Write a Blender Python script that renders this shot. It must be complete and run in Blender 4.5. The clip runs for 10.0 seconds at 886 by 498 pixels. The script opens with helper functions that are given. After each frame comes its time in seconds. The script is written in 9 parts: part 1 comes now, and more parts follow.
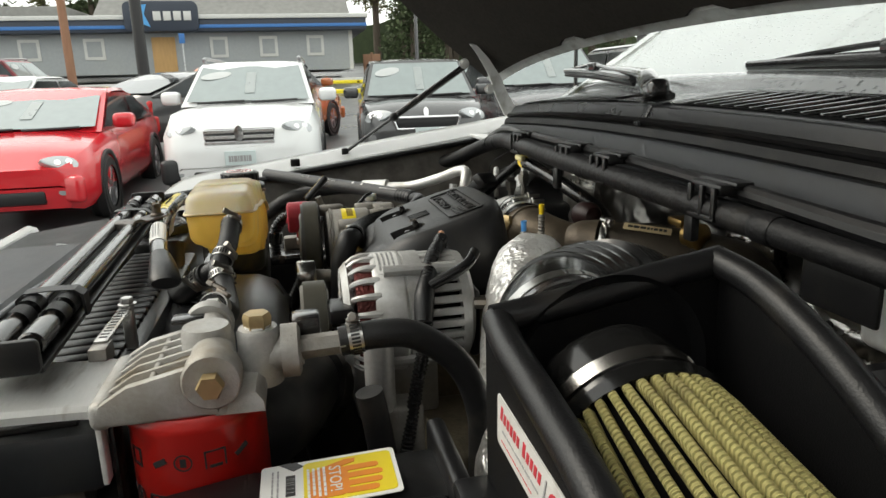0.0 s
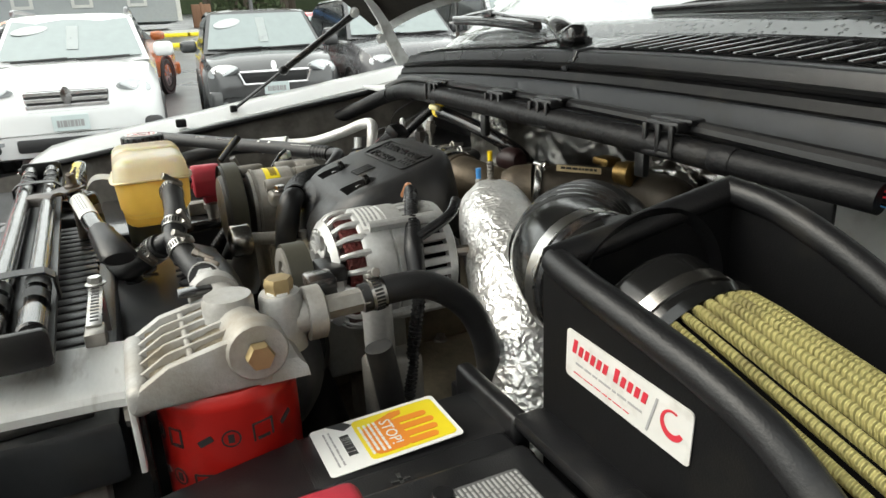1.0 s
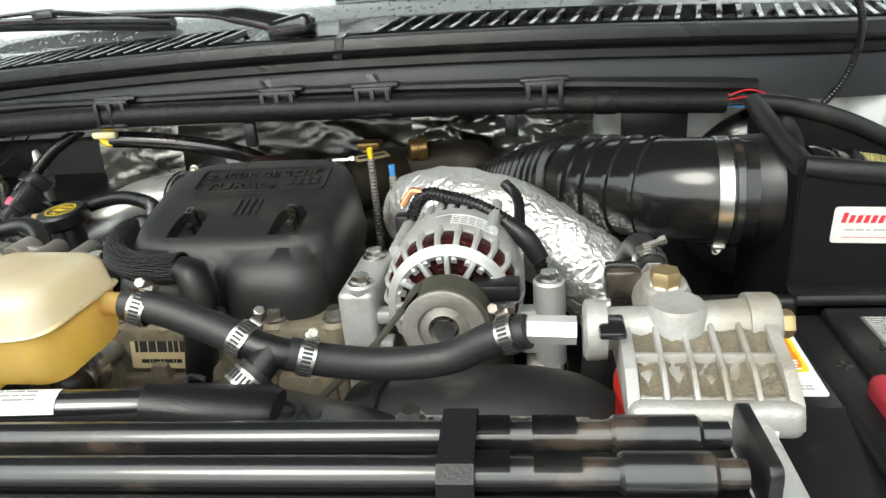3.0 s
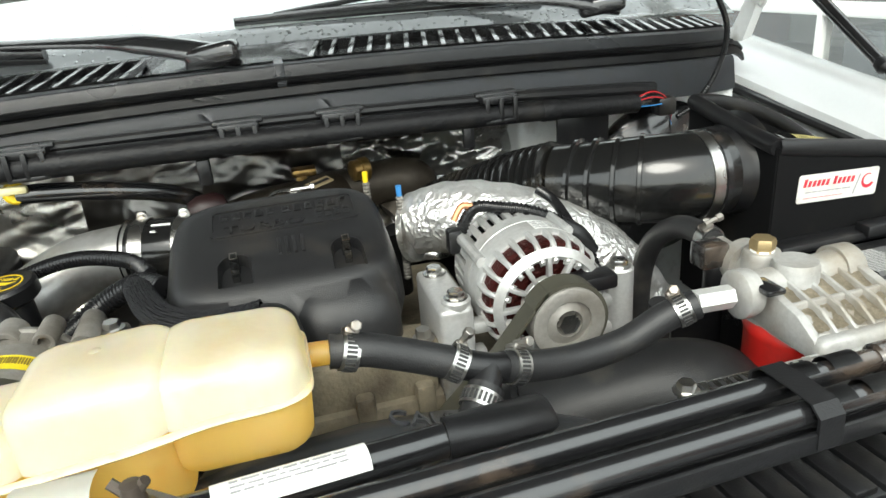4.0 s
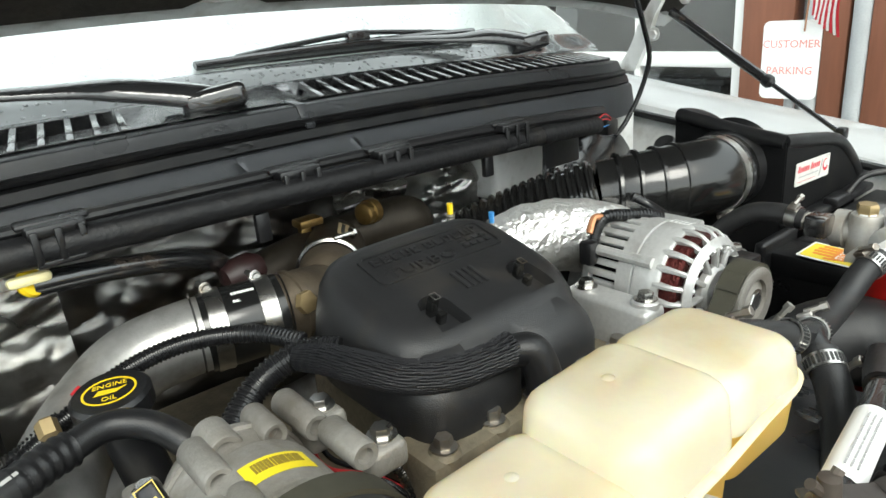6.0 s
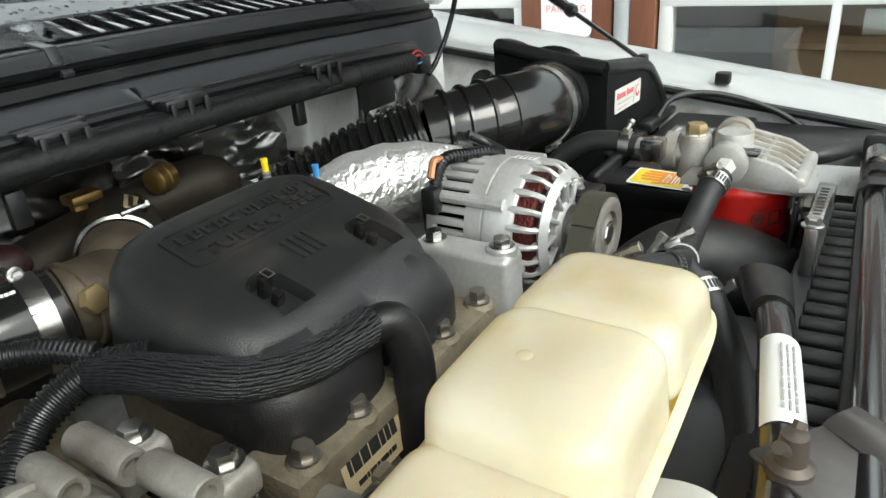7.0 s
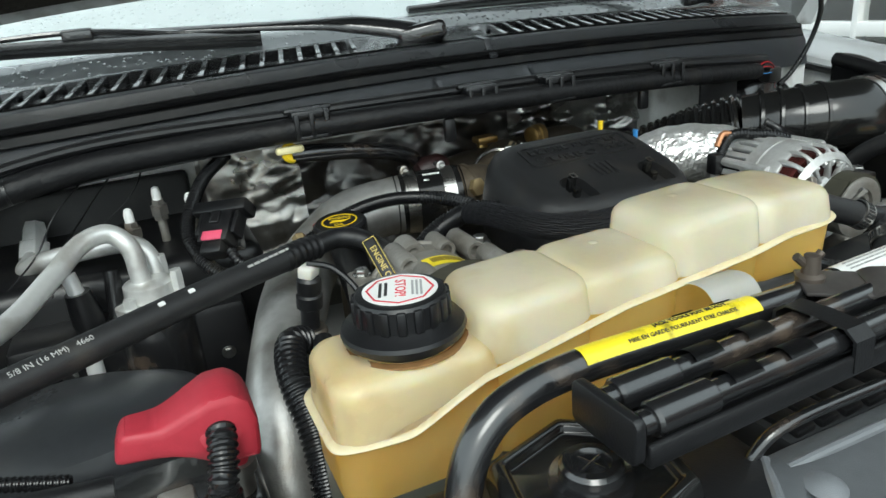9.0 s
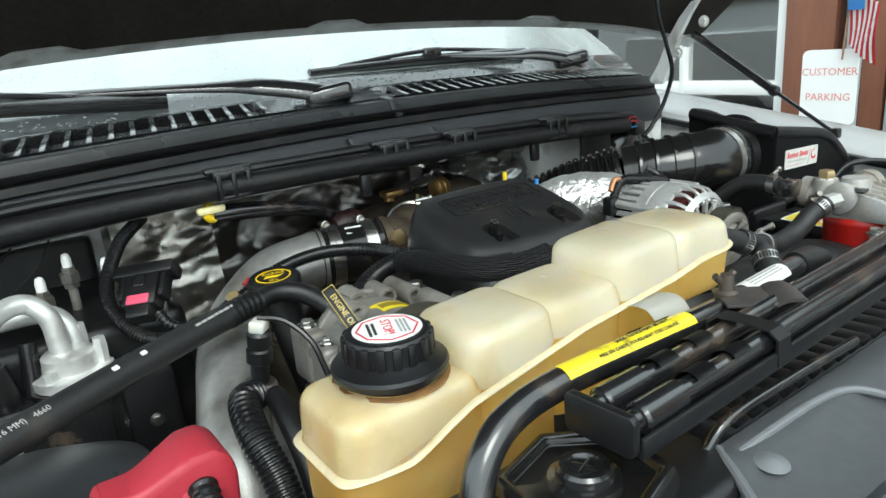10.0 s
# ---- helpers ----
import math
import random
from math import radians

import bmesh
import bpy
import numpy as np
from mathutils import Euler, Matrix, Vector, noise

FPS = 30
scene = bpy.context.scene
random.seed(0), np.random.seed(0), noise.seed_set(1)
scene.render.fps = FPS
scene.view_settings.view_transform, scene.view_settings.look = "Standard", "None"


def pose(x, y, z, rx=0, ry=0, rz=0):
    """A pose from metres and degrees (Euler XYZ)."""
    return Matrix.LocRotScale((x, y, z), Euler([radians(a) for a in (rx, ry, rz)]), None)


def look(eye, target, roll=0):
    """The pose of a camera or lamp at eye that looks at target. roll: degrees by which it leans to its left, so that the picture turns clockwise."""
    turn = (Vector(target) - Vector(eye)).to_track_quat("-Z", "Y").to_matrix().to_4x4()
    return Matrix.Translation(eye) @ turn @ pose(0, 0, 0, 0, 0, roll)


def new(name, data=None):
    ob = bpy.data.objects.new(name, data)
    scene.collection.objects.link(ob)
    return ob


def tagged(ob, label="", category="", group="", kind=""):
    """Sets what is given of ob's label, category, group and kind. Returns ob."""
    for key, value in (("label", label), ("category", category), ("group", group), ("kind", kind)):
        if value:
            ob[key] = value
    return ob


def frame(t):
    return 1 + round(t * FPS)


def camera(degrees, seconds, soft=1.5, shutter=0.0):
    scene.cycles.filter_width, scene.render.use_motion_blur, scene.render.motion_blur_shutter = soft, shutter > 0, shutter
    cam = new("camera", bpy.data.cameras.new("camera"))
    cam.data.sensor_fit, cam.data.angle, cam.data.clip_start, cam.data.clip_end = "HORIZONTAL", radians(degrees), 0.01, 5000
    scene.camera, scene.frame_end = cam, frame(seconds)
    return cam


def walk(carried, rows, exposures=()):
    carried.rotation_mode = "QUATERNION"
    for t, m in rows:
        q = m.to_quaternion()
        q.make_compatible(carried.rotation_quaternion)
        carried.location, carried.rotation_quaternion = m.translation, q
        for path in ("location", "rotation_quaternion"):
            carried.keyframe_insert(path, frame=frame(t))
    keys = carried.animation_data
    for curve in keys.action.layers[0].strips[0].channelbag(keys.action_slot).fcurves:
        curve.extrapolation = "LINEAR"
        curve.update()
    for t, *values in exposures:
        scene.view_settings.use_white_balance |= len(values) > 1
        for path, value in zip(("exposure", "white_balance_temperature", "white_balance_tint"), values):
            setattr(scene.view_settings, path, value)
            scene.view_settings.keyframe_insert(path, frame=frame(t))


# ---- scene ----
cam = camera(65.9, 10.0)
PATH = [
    (0, (0.927, 0.623, 1.475), (-0.972, 1.024, 0.994), -1.7),
    (0.5, (0.916, 0.61, 1.477), (-0.919, 1.162, 0.905), -2.0),
    (1, (0.894, 0.506, 1.478), (-0.836, 1.289, 0.851), -2.7),
    (1.5, (0.821, 0.353, 1.481), (-0.674, 1.504, 0.819), -3.3),
    (2, (0.683, 0.262, 1.478), (-0.559, 1.665, 0.781), -4.0),
    (2.5, (0.52, 0.217, 1.495), (-0.306, 1.894, 0.784), -4.2),
    (2.7, (0.453, 0.187, 1.495), (-0.153, 1.947, 0.763), -4.6),
    (3.8, (0.122, 0.151, 1.536), (0.426, 1.971, 0.766), -4.8),
    (4, (0.064, 0.155, 1.536), (0.491, 1.952, 0.77), -4.9),
    (4.5, (-0.106, 0.122, 1.556), (0.643, 1.819, 0.808), -4.9),
    (5, (-0.224, 0.158, 1.546), (0.784, 1.74, 0.852), -4.7),
    (5.2, (-0.251, 0.205, 1.537), (0.798, 1.765, 0.855), -4.5),
    (6.3, (-0.304, 0.387, 1.532), (0.967, 1.771, 0.847), -4.9),
    (6.5, (-0.283, 0.41, 1.521), (1.078, 1.696, 0.817), -4.8),
    (7, (-0.258, 0.43, 1.506), (1.237, 1.454, 0.659), -4.7),
    (7.5, (-0.294, 0.371, 1.546), (1.059, 1.497, 0.597), -3.7),
    (8, (-0.333, 0.283, 1.53), (0.556, 1.812, 0.598), -5.2),
    (8.5, (-0.359, 0.206, 1.517), (0.288, 1.878, 0.631), -5.2),
    (9, (-0.395, 0.16, 1.503), (0.325, 1.89, 0.803), -5.3),
    (9.5, (-0.479, 0.176, 1.497), (0.442, 1.843, 0.885), -4.7),
    (10, (-0.477, 0.16, 1.512), (0.611, 1.735, 0.936), -4.9),
]
walk(cam, [(t, look(eye, target, roll)) for t, eye, target, roll in PATH], exposures=[(0, 0.48, 7100, 7), (0.45, 0.84, 7050, 6.5), (0.9, 0.93, 7000, 6), (1.5, 0.95, 6750, 5), (2.5, 1.15, 6700, 4), (4, 1.33, 6650, 3), (5, 1.0, 6600, 2), (6.5, 1.3, 6550, 3), (7.5, 0.78, 6550, 3), (8.5, 0.6, 6250, 0), (9.5, 0.72, 6200, 0), (10, 0.88, 6200, 0)])

# ---- world and light: a bright overcast sky ----
world = bpy.data.worlds.new("overcast")
scene.world = world
world.use_nodes = True
wn, wl = world.node_tree.nodes, world.node_tree.links
wn.clear()
sky = wn.new("ShaderNodeTexSky")
sky.sky_type, sky.sun_disc, sky.sun_elevation, sky.sun_rotation = "NISHITA", False, radians(48), radians(200)
sky.dust_density, sky.air_density = 4.0, 1.0
cloud = wn.new("ShaderNodeMix")
cloud.data_type = "RGBA"
cloud.inputs["Factor"].default_value = 0.8
cloud.inputs["B"].default_value = (9.0, 9.5, 9.7, 1)
wbg = wn.new("ShaderNodeBackground")
wbg.inputs["Strength"].default_value = 0.15
wout = wn.new("ShaderNodeOutputWorld")
wl.new(sky.outputs["Color"], cloud.inputs["A"])
wl.new(cloud.outputs["Result"], wbg.inputs["Color"])
wl.new(wbg.outputs["Background"], wout.inputs["Surface"])
sun = new("sun", bpy.data.lights.new("sun", "SUN"))
sun.data.energy, sun.data.angle, sun.data.color = 0.8, radians(25), (1, 0.98, 0.95)
sun.matrix_world = look((-2, -4, 6), (0, 0.6, 1.2))

# ---- materials ----


def mat(name, color, rough=0.5, metal=0.0, grain=0.12, gscale=120.0, stain=0.15, sscale=9.0, dirt=None, bump=0.0, bscale=400.0,
        coat=0.0, sub=0.0, trans=0.0, alpha=1.0, spec=0.5, rvar=0.12, amount=0.5, island=0.0, stretch=(1, 1, 1)):
    """Principled surface with fine grain, broad stains, optional dirt and relief."""
    m = bpy.data.materials.new(name)
    m.use_nodes = True
    n, l = m.node_tree.nodes, m.node_tree.links
    b = n["Principled BSDF"]
    tc = n.new("ShaderNodeTexCoord")
    mp = n.new("ShaderNodeMapping")
    mp.inputs["Scale"].default_value = stretch
    l.new(tc.outputs["Object"], mp.inputs["Vector"])

    def tex(scale, detail=4.0):
        t = n.new("ShaderNodeTexNoise")
        t.inputs["Scale"].default_value, t.inputs["Detail"].default_value = scale, detail
        l.new(mp.outputs["Vector"], t.inputs["Vector"])
        return t

    fine, broad = tex(gscale), tex(sscale, 6.0)
    dark = tuple(c * (1 - stain) for c in color)
    mix = n.new("ShaderNodeMix")
    mix.data_type = "RGBA"
    mix.inputs["A"].default_value, mix.inputs["B"].default_value = (*dark, 1), (*[min(1, c * (1 + stain * 0.6)) for c in color], 1)
    l.new(broad.outputs["Fac"], mix.inputs["Factor"])
    hv = n.new("ShaderNodeHueSaturation")
    mr = n.new("ShaderNodeMapRange")
    mr.inputs["To Min"].default_value, mr.inputs["To Max"].default_value = 1 - grain, 1 + grain
    l.new(fine.outputs["Fac"], mr.inputs["Value"])
    l.new(mr.outputs["Result"], hv.inputs["Value"])
    l.new(mix.outputs["Result"], hv.inputs["Color"])
    last = hv.outputs["Color"]
    if dirt:
        dt = tex(sscale * 2.3, 8.0)
        ramp = n.new("ShaderNodeMapRange")
        ramp.inputs["From Min"].default_value, ramp.inputs["From Max"].default_value = 0.62 - amount * 0.25, 0.72
        l.new(dt.outputs["Fac"], ramp.inputs["Value"])
        dm = n.new("ShaderNodeMix")
        dm.data_type = "RGBA"
        dm.inputs["B"].default_value = (*dirt, 1)
        sc = n.new("ShaderNodeMath")
        sc.operation = "MULTIPLY"
        sc.inputs[1].default_value = 0.75
        l.new(ramp.outputs["Result"], sc.inputs[0])
        l.new(sc.outputs["Value"], dm.inputs["Factor"])
        l.new(last, dm.inputs["A"])
        last = dm.outputs["Result"]
    if island:
        geo = n.new("ShaderNodeNewGeometry")
        iv = n.new("ShaderNodeMapRange")
        iv.inputs["To Min"].default_value, iv.inputs["To Max"].default_value = 1 - island, 1 + island
        l.new(geo.outputs["Random Per Island"], iv.inputs["Value"])
        ih = n.new("ShaderNodeHueSaturation")
        l.new(iv.outputs["Result"], ih.inputs["Value"])
        l.new(last, ih.inputs["Color"])
        last = ih.outputs["Color"]
    l.new(last, b.inputs["Base Color"])
    rr = n.new("ShaderNodeMapRange")
    rr.inputs["To Min"].default_value, rr.inputs["To Max"].default_value = max(0.02, rough - rvar), min(1, rough + rvar)
    l.new(broad.outputs["Fac"], rr.inputs["Value"])
    l.new(rr.outputs["Result"], b.inputs["Roughness"])
    b.inputs["Metallic"].default_value = metal
    b.inputs["Specular IOR Level"].default_value = spec
    b.inputs["Coat Weight"].default_value = coat
    b.inputs["Transmission Weight"].default_value = trans
    b.inputs["Alpha"].default_value = alpha
    if sub:
        b.inputs["Subsurface Weight"].default_value = sub
        b.inputs["Subsurface Radius"].default_value = (0.03, 0.02, 0.008)
        b.inputs["Subsurface Scale"].default_value = 0.6
    if bump:
        bt = tex(bscale, 3.0)
        bp = n.new("ShaderNodeBump")
        bp.inputs["Strength"].default_value, bp.inputs["Distance"].default_value = bump, 0.002
        l.new(bt.outputs["Fac"], bp.inputs["Height"])
        l.new(bp.outputs["Normal"], b.inputs["Normal"])
    return m


black_plastic = mat("black_plastic", (0.010, 0.010, 0.011), 0.32, grain=0.2, bump=0.15, bscale=900, dirt=(0.032, 0.03, 0.027), amount=0.2, spec=0.5)
grey_plastic = mat("weathered_black_plastic", (0.036, 0.038, 0.042), 0.3, grain=0.2, bump=0.12, bscale=1100, dirt=(0.045, 0.044, 0.042), amount=0.3, spec=0.7)
shield_plastic = mat("grained_shield_plastic", (0.16, 0.168, 0.18), 0.42, grain=0.15, bump=0.25, bscale=1500, dirt=(0.18, 0.18, 0.18), amount=0.2)
cover_plastic = mat("engine_cover_plastic", (0.016, 0.016, 0.017), 0.4, grain=0.25, bump=0.22, bscale=900, dirt=(0.036, 0.032, 0.028), amount=0.4, spec=0.48, rvar=0.12)
gloss_black = mat("gloss_black_rubber", (0.010, 0.010, 0.010), 0.16, grain=0.2, rvar=0.07, dirt=(0.03, 0.027, 0.022), amount=0.15, spec=0.6)
rubber = mat("black_rubber", (0.010, 0.010, 0.011), 0.4, grain=0.25, bump=0.15, bscale=700, dirt=(0.035, 0.032, 0.028), amount=0.25, spec=0.42)
hose_rubber = mat("grey_black_hose", (0.02, 0.02, 0.021), 0.46, grain=0.25, bump=0.2, bscale=900, dirt=(0.07, 0.063, 0.053), amount=0.3, spec=0.5)
loom_plastic = mat("split_loom_plastic", (0.011, 0.011, 0.012), 0.27, grain=0.2, dirt=(0.035, 0.032, 0.026), amount=0.2)
braid = mat("braided_sleeve", (0.012, 0.012, 0.014), 0.33, grain=0.4, gscale=500, bump=0.5, bscale=900)
black_paint = mat("black_paint", (0.012, 0.012, 0.013), 0.22, grain=0.2, rvar=0.08, dirt=(0.13, 0.095, 0.07), amount=0.28, spec=0.75, coat=0.5)
white_paint = mat("white_car_paint", (0.78, 0.79, 0.79), 0.18, grain=0.02, stain=0.04, coat=0.5, rvar=0.05)
white_apron = mat("dusty_white_paint", (0.74, 0.75, 0.74), 0.45, grain=0.06, stain=0.12, dirt=(0.3, 0.28, 0.25), amount=0.4)
dark_apron = mat("dark_brownish_apron_paint", (0.2, 0.185, 0.165), 0.55, grain=0.2, stain=0.35, sscale=12, dirt=(0.07, 0.06, 0.05), amount=0.7)
cast_alu = mat("cast_aluminium", (0.48, 0.475, 0.46), 0.5, metal=0.4, grain=0.18, gscale=260, bump=0.25, bscale=700, dirt=(0.24, 0.19, 0.12), amount=0.85)
box_plastic = mat("matt_box_plastic", (0.006, 0.006, 0.0065), 0.58, grain=0.2, bump=0.15, bscale=900, dirt=(0.014, 0.013, 0.011), amount=0.2, spec=0.14)
bright_alu = mat("bright_cast_aluminium", (0.56, 0.56, 0.55), 0.42, metal=0.5, grain=0.16, gscale=260, bump=0.12, bscale=900, dirt=(0.22, 0.2, 0.17), amount=0.45)
road_dust = mat("sandy_road_dust", (0.36, 0.31, 0.23), 0.9, grain=0.35, gscale=500, stain=0.4, sscale=60, bump=0.5, bscale=700)
dull_alu = mat("oxidised_aluminium", (0.31, 0.295, 0.27), 0.5, metal=0.4, grain=0.2, gscale=200, bump=0.3, bscale=450, dirt=(0.13, 0.11, 0.085), amount=0.5)
pipe_alu = mat("weathered_pipe", (0.52, 0.515, 0.5), 0.36, metal=0.7, grain=0.14, rvar=0.14, dirt=(0.14, 0.12, 0.095), amount=0.75, bump=0.15, bscale=500)
tube_alu = mat("bare_aluminium_line", (0.76, 0.76, 0.74), 0.38, metal=0.5, grain=0.08, dirt=(0.35, 0.32, 0.28), amount=0.35)
steel = mat("zinc_steel", (0.6, 0.59, 0.57), 0.28, metal=1.0, grain=0.12, gscale=300, dirt=(0.25, 0.2, 0.14), amount=0.3)
worn_steel = mat("worn_steel", (0.4, 0.38, 0.35), 0.4, metal=0.95, grain=0.2, dirt=(0.2, 0.12, 0.06), amount=0.5)
rusty_steel = mat("browned_steel", (0.11, 0.09, 0.075), 0.45, metal=0.6, grain=0.25, dirt=(0.12, 0.06, 0.03), amount=0.4)
bracket_steel = mat("galvanised_plate", (0.86, 0.86, 0.84), 0.38, metal=0.1, grain=0.06, stain=0.1, dirt=(0.35, 0.31, 0.26), amount=0.3, stretch=(1, 4, 1))
brass = mat("brass", (0.5, 0.38, 0.2), 0.45, metal=0.8, grain=0.15, dirt=(0.28, 0.2, 0.11), amount=0.5)
dark_brass = mat("sooty_bronze", (0.42, 0.27, 0.1), 0.38, metal=0.85, grain=0.3, dirt=(0.05, 0.04, 0.03), amount=0.5, bump=0.2, bscale=400)
elbow_iron = mat("sooty_elbow_casting", (0.14, 0.112, 0.08), 0.5, metal=0.6, grain=0.3, bump=0.25, bscale=300, dirt=(0.04, 0.032, 0.026), amount=0.9)
harness_tape = mat("harness_tape", (0.008, 0.008, 0.009), 0.5, grain=0.3, bump=0.6, bscale=140, rvar=0.15, spec=0.3, dirt=(0.022, 0.02, 0.018), amount=0.3)
maroon = mat("maroon_casting", (0.022, 0.007, 0.007), 0.5, grain=0.3, dirt=(0.03, 0.02, 0.02), amount=0.5)
cast_iron = mat("turbo_casting", (0.055, 0.045, 0.034), 0.55, metal=0.5, grain=0.3, bump=0.25, bscale=700, dirt=(0.05, 0.04, 0.03), amount=0.5)
block_paint = mat("grimy_engine_casting", (0.24, 0.205, 0.145), 0.6, metal=0.3, grain=0.3, bump=0.6, bscale=250, dirt=(0.07, 0.055, 0.04), amount=0.7)
dark_steel = mat("dark_belt_steel", (0.08, 0.08, 0.078), 0.5, metal=0.4, grain=0.2, dirt=(0.12, 0.11, 0.09), amount=0.3)
belt_rubber = mat("belt_rubber", (0.055, 0.052, 0.038), 0.55, grain=0.2)
copper = mat("copper_winding", (0.075, 0.012, 0.01), 0.35, metal=0.7, grain=0.7, gscale=420, bump=0.9, bscale=380, dirt=(0.012, 0.008, 0.007), amount=0.6)
filter_red = mat("red_filter_paint", (0.55, 0.016, 0.012), 0.3, grain=0.05, stain=0.2, dirt=(0.12, 0.015, 0.012), amount=0.4)
red_plastic = mat("red_plastic", (0.43, 0.03, 0.05), 0.5, grain=0.12, stain=0.25, bump=0.1, bscale=900, dirt=(0.22, 0.045, 0.055), amount=0.45)
bottle_plastic = mat("aged_translucent_plastic", (0.88, 0.86, 0.75), 0.2, grain=0.03, stain=0.1, sscale=9, sub=0.6, rvar=0.08, dirt=(0.66, 0.54, 0.3), amount=0.3, bump=0.1, bscale=180, coat=0.55)
bottle_mid = mat("yellowed_translucent_plastic", (0.86, 0.81, 0.66), 0.25, grain=0.03, stain=0.12, sscale=9, sub=0.6, rvar=0.08, dirt=(0.6, 0.46, 0.22), amount=0.3, bump=0.1, bscale=180, coat=0.55)
bottle_low = mat("coolant_stained_plastic", (0.86, 0.59, 0.21), 0.3, grain=0.02, stain=0.18, sscale=8, sub=0.65, rvar=0.1, dirt=(0.55, 0.3, 0.07), amount=0.3, coat=0.3)
bottle_amber = mat("amber_stained_plastic", (0.86, 0.74, 0.48), 0.28, grain=0.05, stain=0.28, sscale=9, sub=0.55, rvar=0.08, dirt=(0.5, 0.34, 0.12), amount=0.6, bump=0.1, bscale=180, coat=0.55)
milky = mat("milky_plastic", (0.66, 0.65, 0.6), 0.3, grain=0.02, sub=0.3)


def see_through(m, color, amount):
    """Lets light pass diffusely through a thin plastic wall."""
    n, l = m.node_tree.nodes, m.node_tree.links
    tr = n.new("ShaderNodeBsdfTranslucent")
    tr.inputs["Color"].default_value = (*color, 1)
    mx = n.new("ShaderNodeMixShader")
    tc = n.new("ShaderNodeTexCoord")
    nz = n.new("ShaderNodeTexNoise")
    nz.inputs["Scale"].default_value, nz.inputs["Detail"].default_value = 26, 5.0
    mr = n.new("ShaderNodeMapRange")
    mr.inputs["From Min"].default_value, mr.inputs["From Max"].default_value = 0.3, 0.7
    mr.inputs["To Min"].default_value, mr.inputs["To Max"].default_value = amount - 0.11, amount + 0.11
    l.new(tc.outputs["Object"], nz.inputs["Vector"])
    l.new(nz.outputs["Fac"], mr.inputs["Value"])
    l.new(mr.outputs["Result"], mx.inputs["Fac"])
    l.new(n["Principled BSDF"].outputs["BSDF"], mx.inputs[1])
    l.new(tr.outputs["BSDF"], mx.inputs[2])
    l.new(mx.outputs["Shader"], n["Material Output"].inputs["Surface"])


see_through(bottle_plastic, (0.99, 0.93, 0.7), 0.55)
see_through(bottle_mid, (0.99, 0.91, 0.64), 0.52)
see_through(bottle_amber, (0.99, 0.84, 0.44), 0.45)
see_through(bottle_low, (0.99, 0.76, 0.24), 0.62)
coolant_dark = mat("coolant_behind_plastic", (0.1, 0.105, 0.085), 0.3, grain=0.04, stain=0.3, sscale=14, sub=0.2, coat=0.4, dirt=(0.22, 0.17, 0.08), amount=0.4)
grime = mat("oily_grime", (0.06, 0.045, 0.03), 0.6, grain=0.3)
white_label = mat("white_label", (0.82, 0.82, 0.8), 0.4, grain=0.03, stain=0.05)
dull_label = mat("dusty_white_label", (0.66, 0.65, 0.62), 0.45, grain=0.05, stain=0.12, sscale=40, dirt=(0.5, 0.48, 0.44), amount=0.4)
yellow_label = mat("yellow_label", (0.85, 0.68, 0.03), 0.4, grain=0.04, stain=0.1)
worn_label = mat("scuffed_yellow_label", (0.85, 0.68, 0.03), 0.3, grain=0.05, stain=0.15, sscale=30, dirt=(0.03, 0.027, 0.02), amount=0.3)
yellow_plastic = mat("yellow_plastic", (0.85, 0.6, 0.02), 0.35, grain=0.06)
faded_gold = mat("faded_gold_print", (0.62, 0.47, 0.1), 0.4, grain=0.15, stain=0.3, sscale=60)
orange_ink = mat("orange_ink", (0.8, 0.26, 0.03), 0.5, grain=0.05)
red_ink = mat("red_ink", (0.6, 0.03, 0.05), 0.5, grain=0.05)
black_ink = mat("black_ink", (0.03, 0.03, 0.03), 0.5, grain=0.1)
grey_ink = mat("grey_ink", (0.35, 0.35, 0.35), 0.5, grain=0.1)
grey_print = mat("pale_grey_print", (0.42, 0.42, 0.41), 0.5, grain=0.1)
tan_label = mat("tan_label", (0.62, 0.5, 0.3), 0.5, grain=0.08)
insulation = mat("hood_insulation", (0.05, 0.044, 0.037), 0.9, grain=0.4, stain=0.6, sscale=14, bump=0.8, bscale=120)
tyre_rubber = mat("tyre_rubber", (0.02, 0.02, 0.02), 0.7, grain=0.2)
alloy = mat("alloy_rim", (0.35, 0.35, 0.36), 0.35, metal=0.9)
wire_red = mat("red_wire", (0.6, 0.03, 0.04), 0.4)
wire_blue = mat("blue_wire", (0.05, 0.25, 0.6), 0.4)
wire_copper = mat("copper_wire", (0.65, 0.3, 0.15), 0.35, metal=0.6)
pink_clip = mat("pink_clip", (0.75, 0.1, 0.18), 0.4)


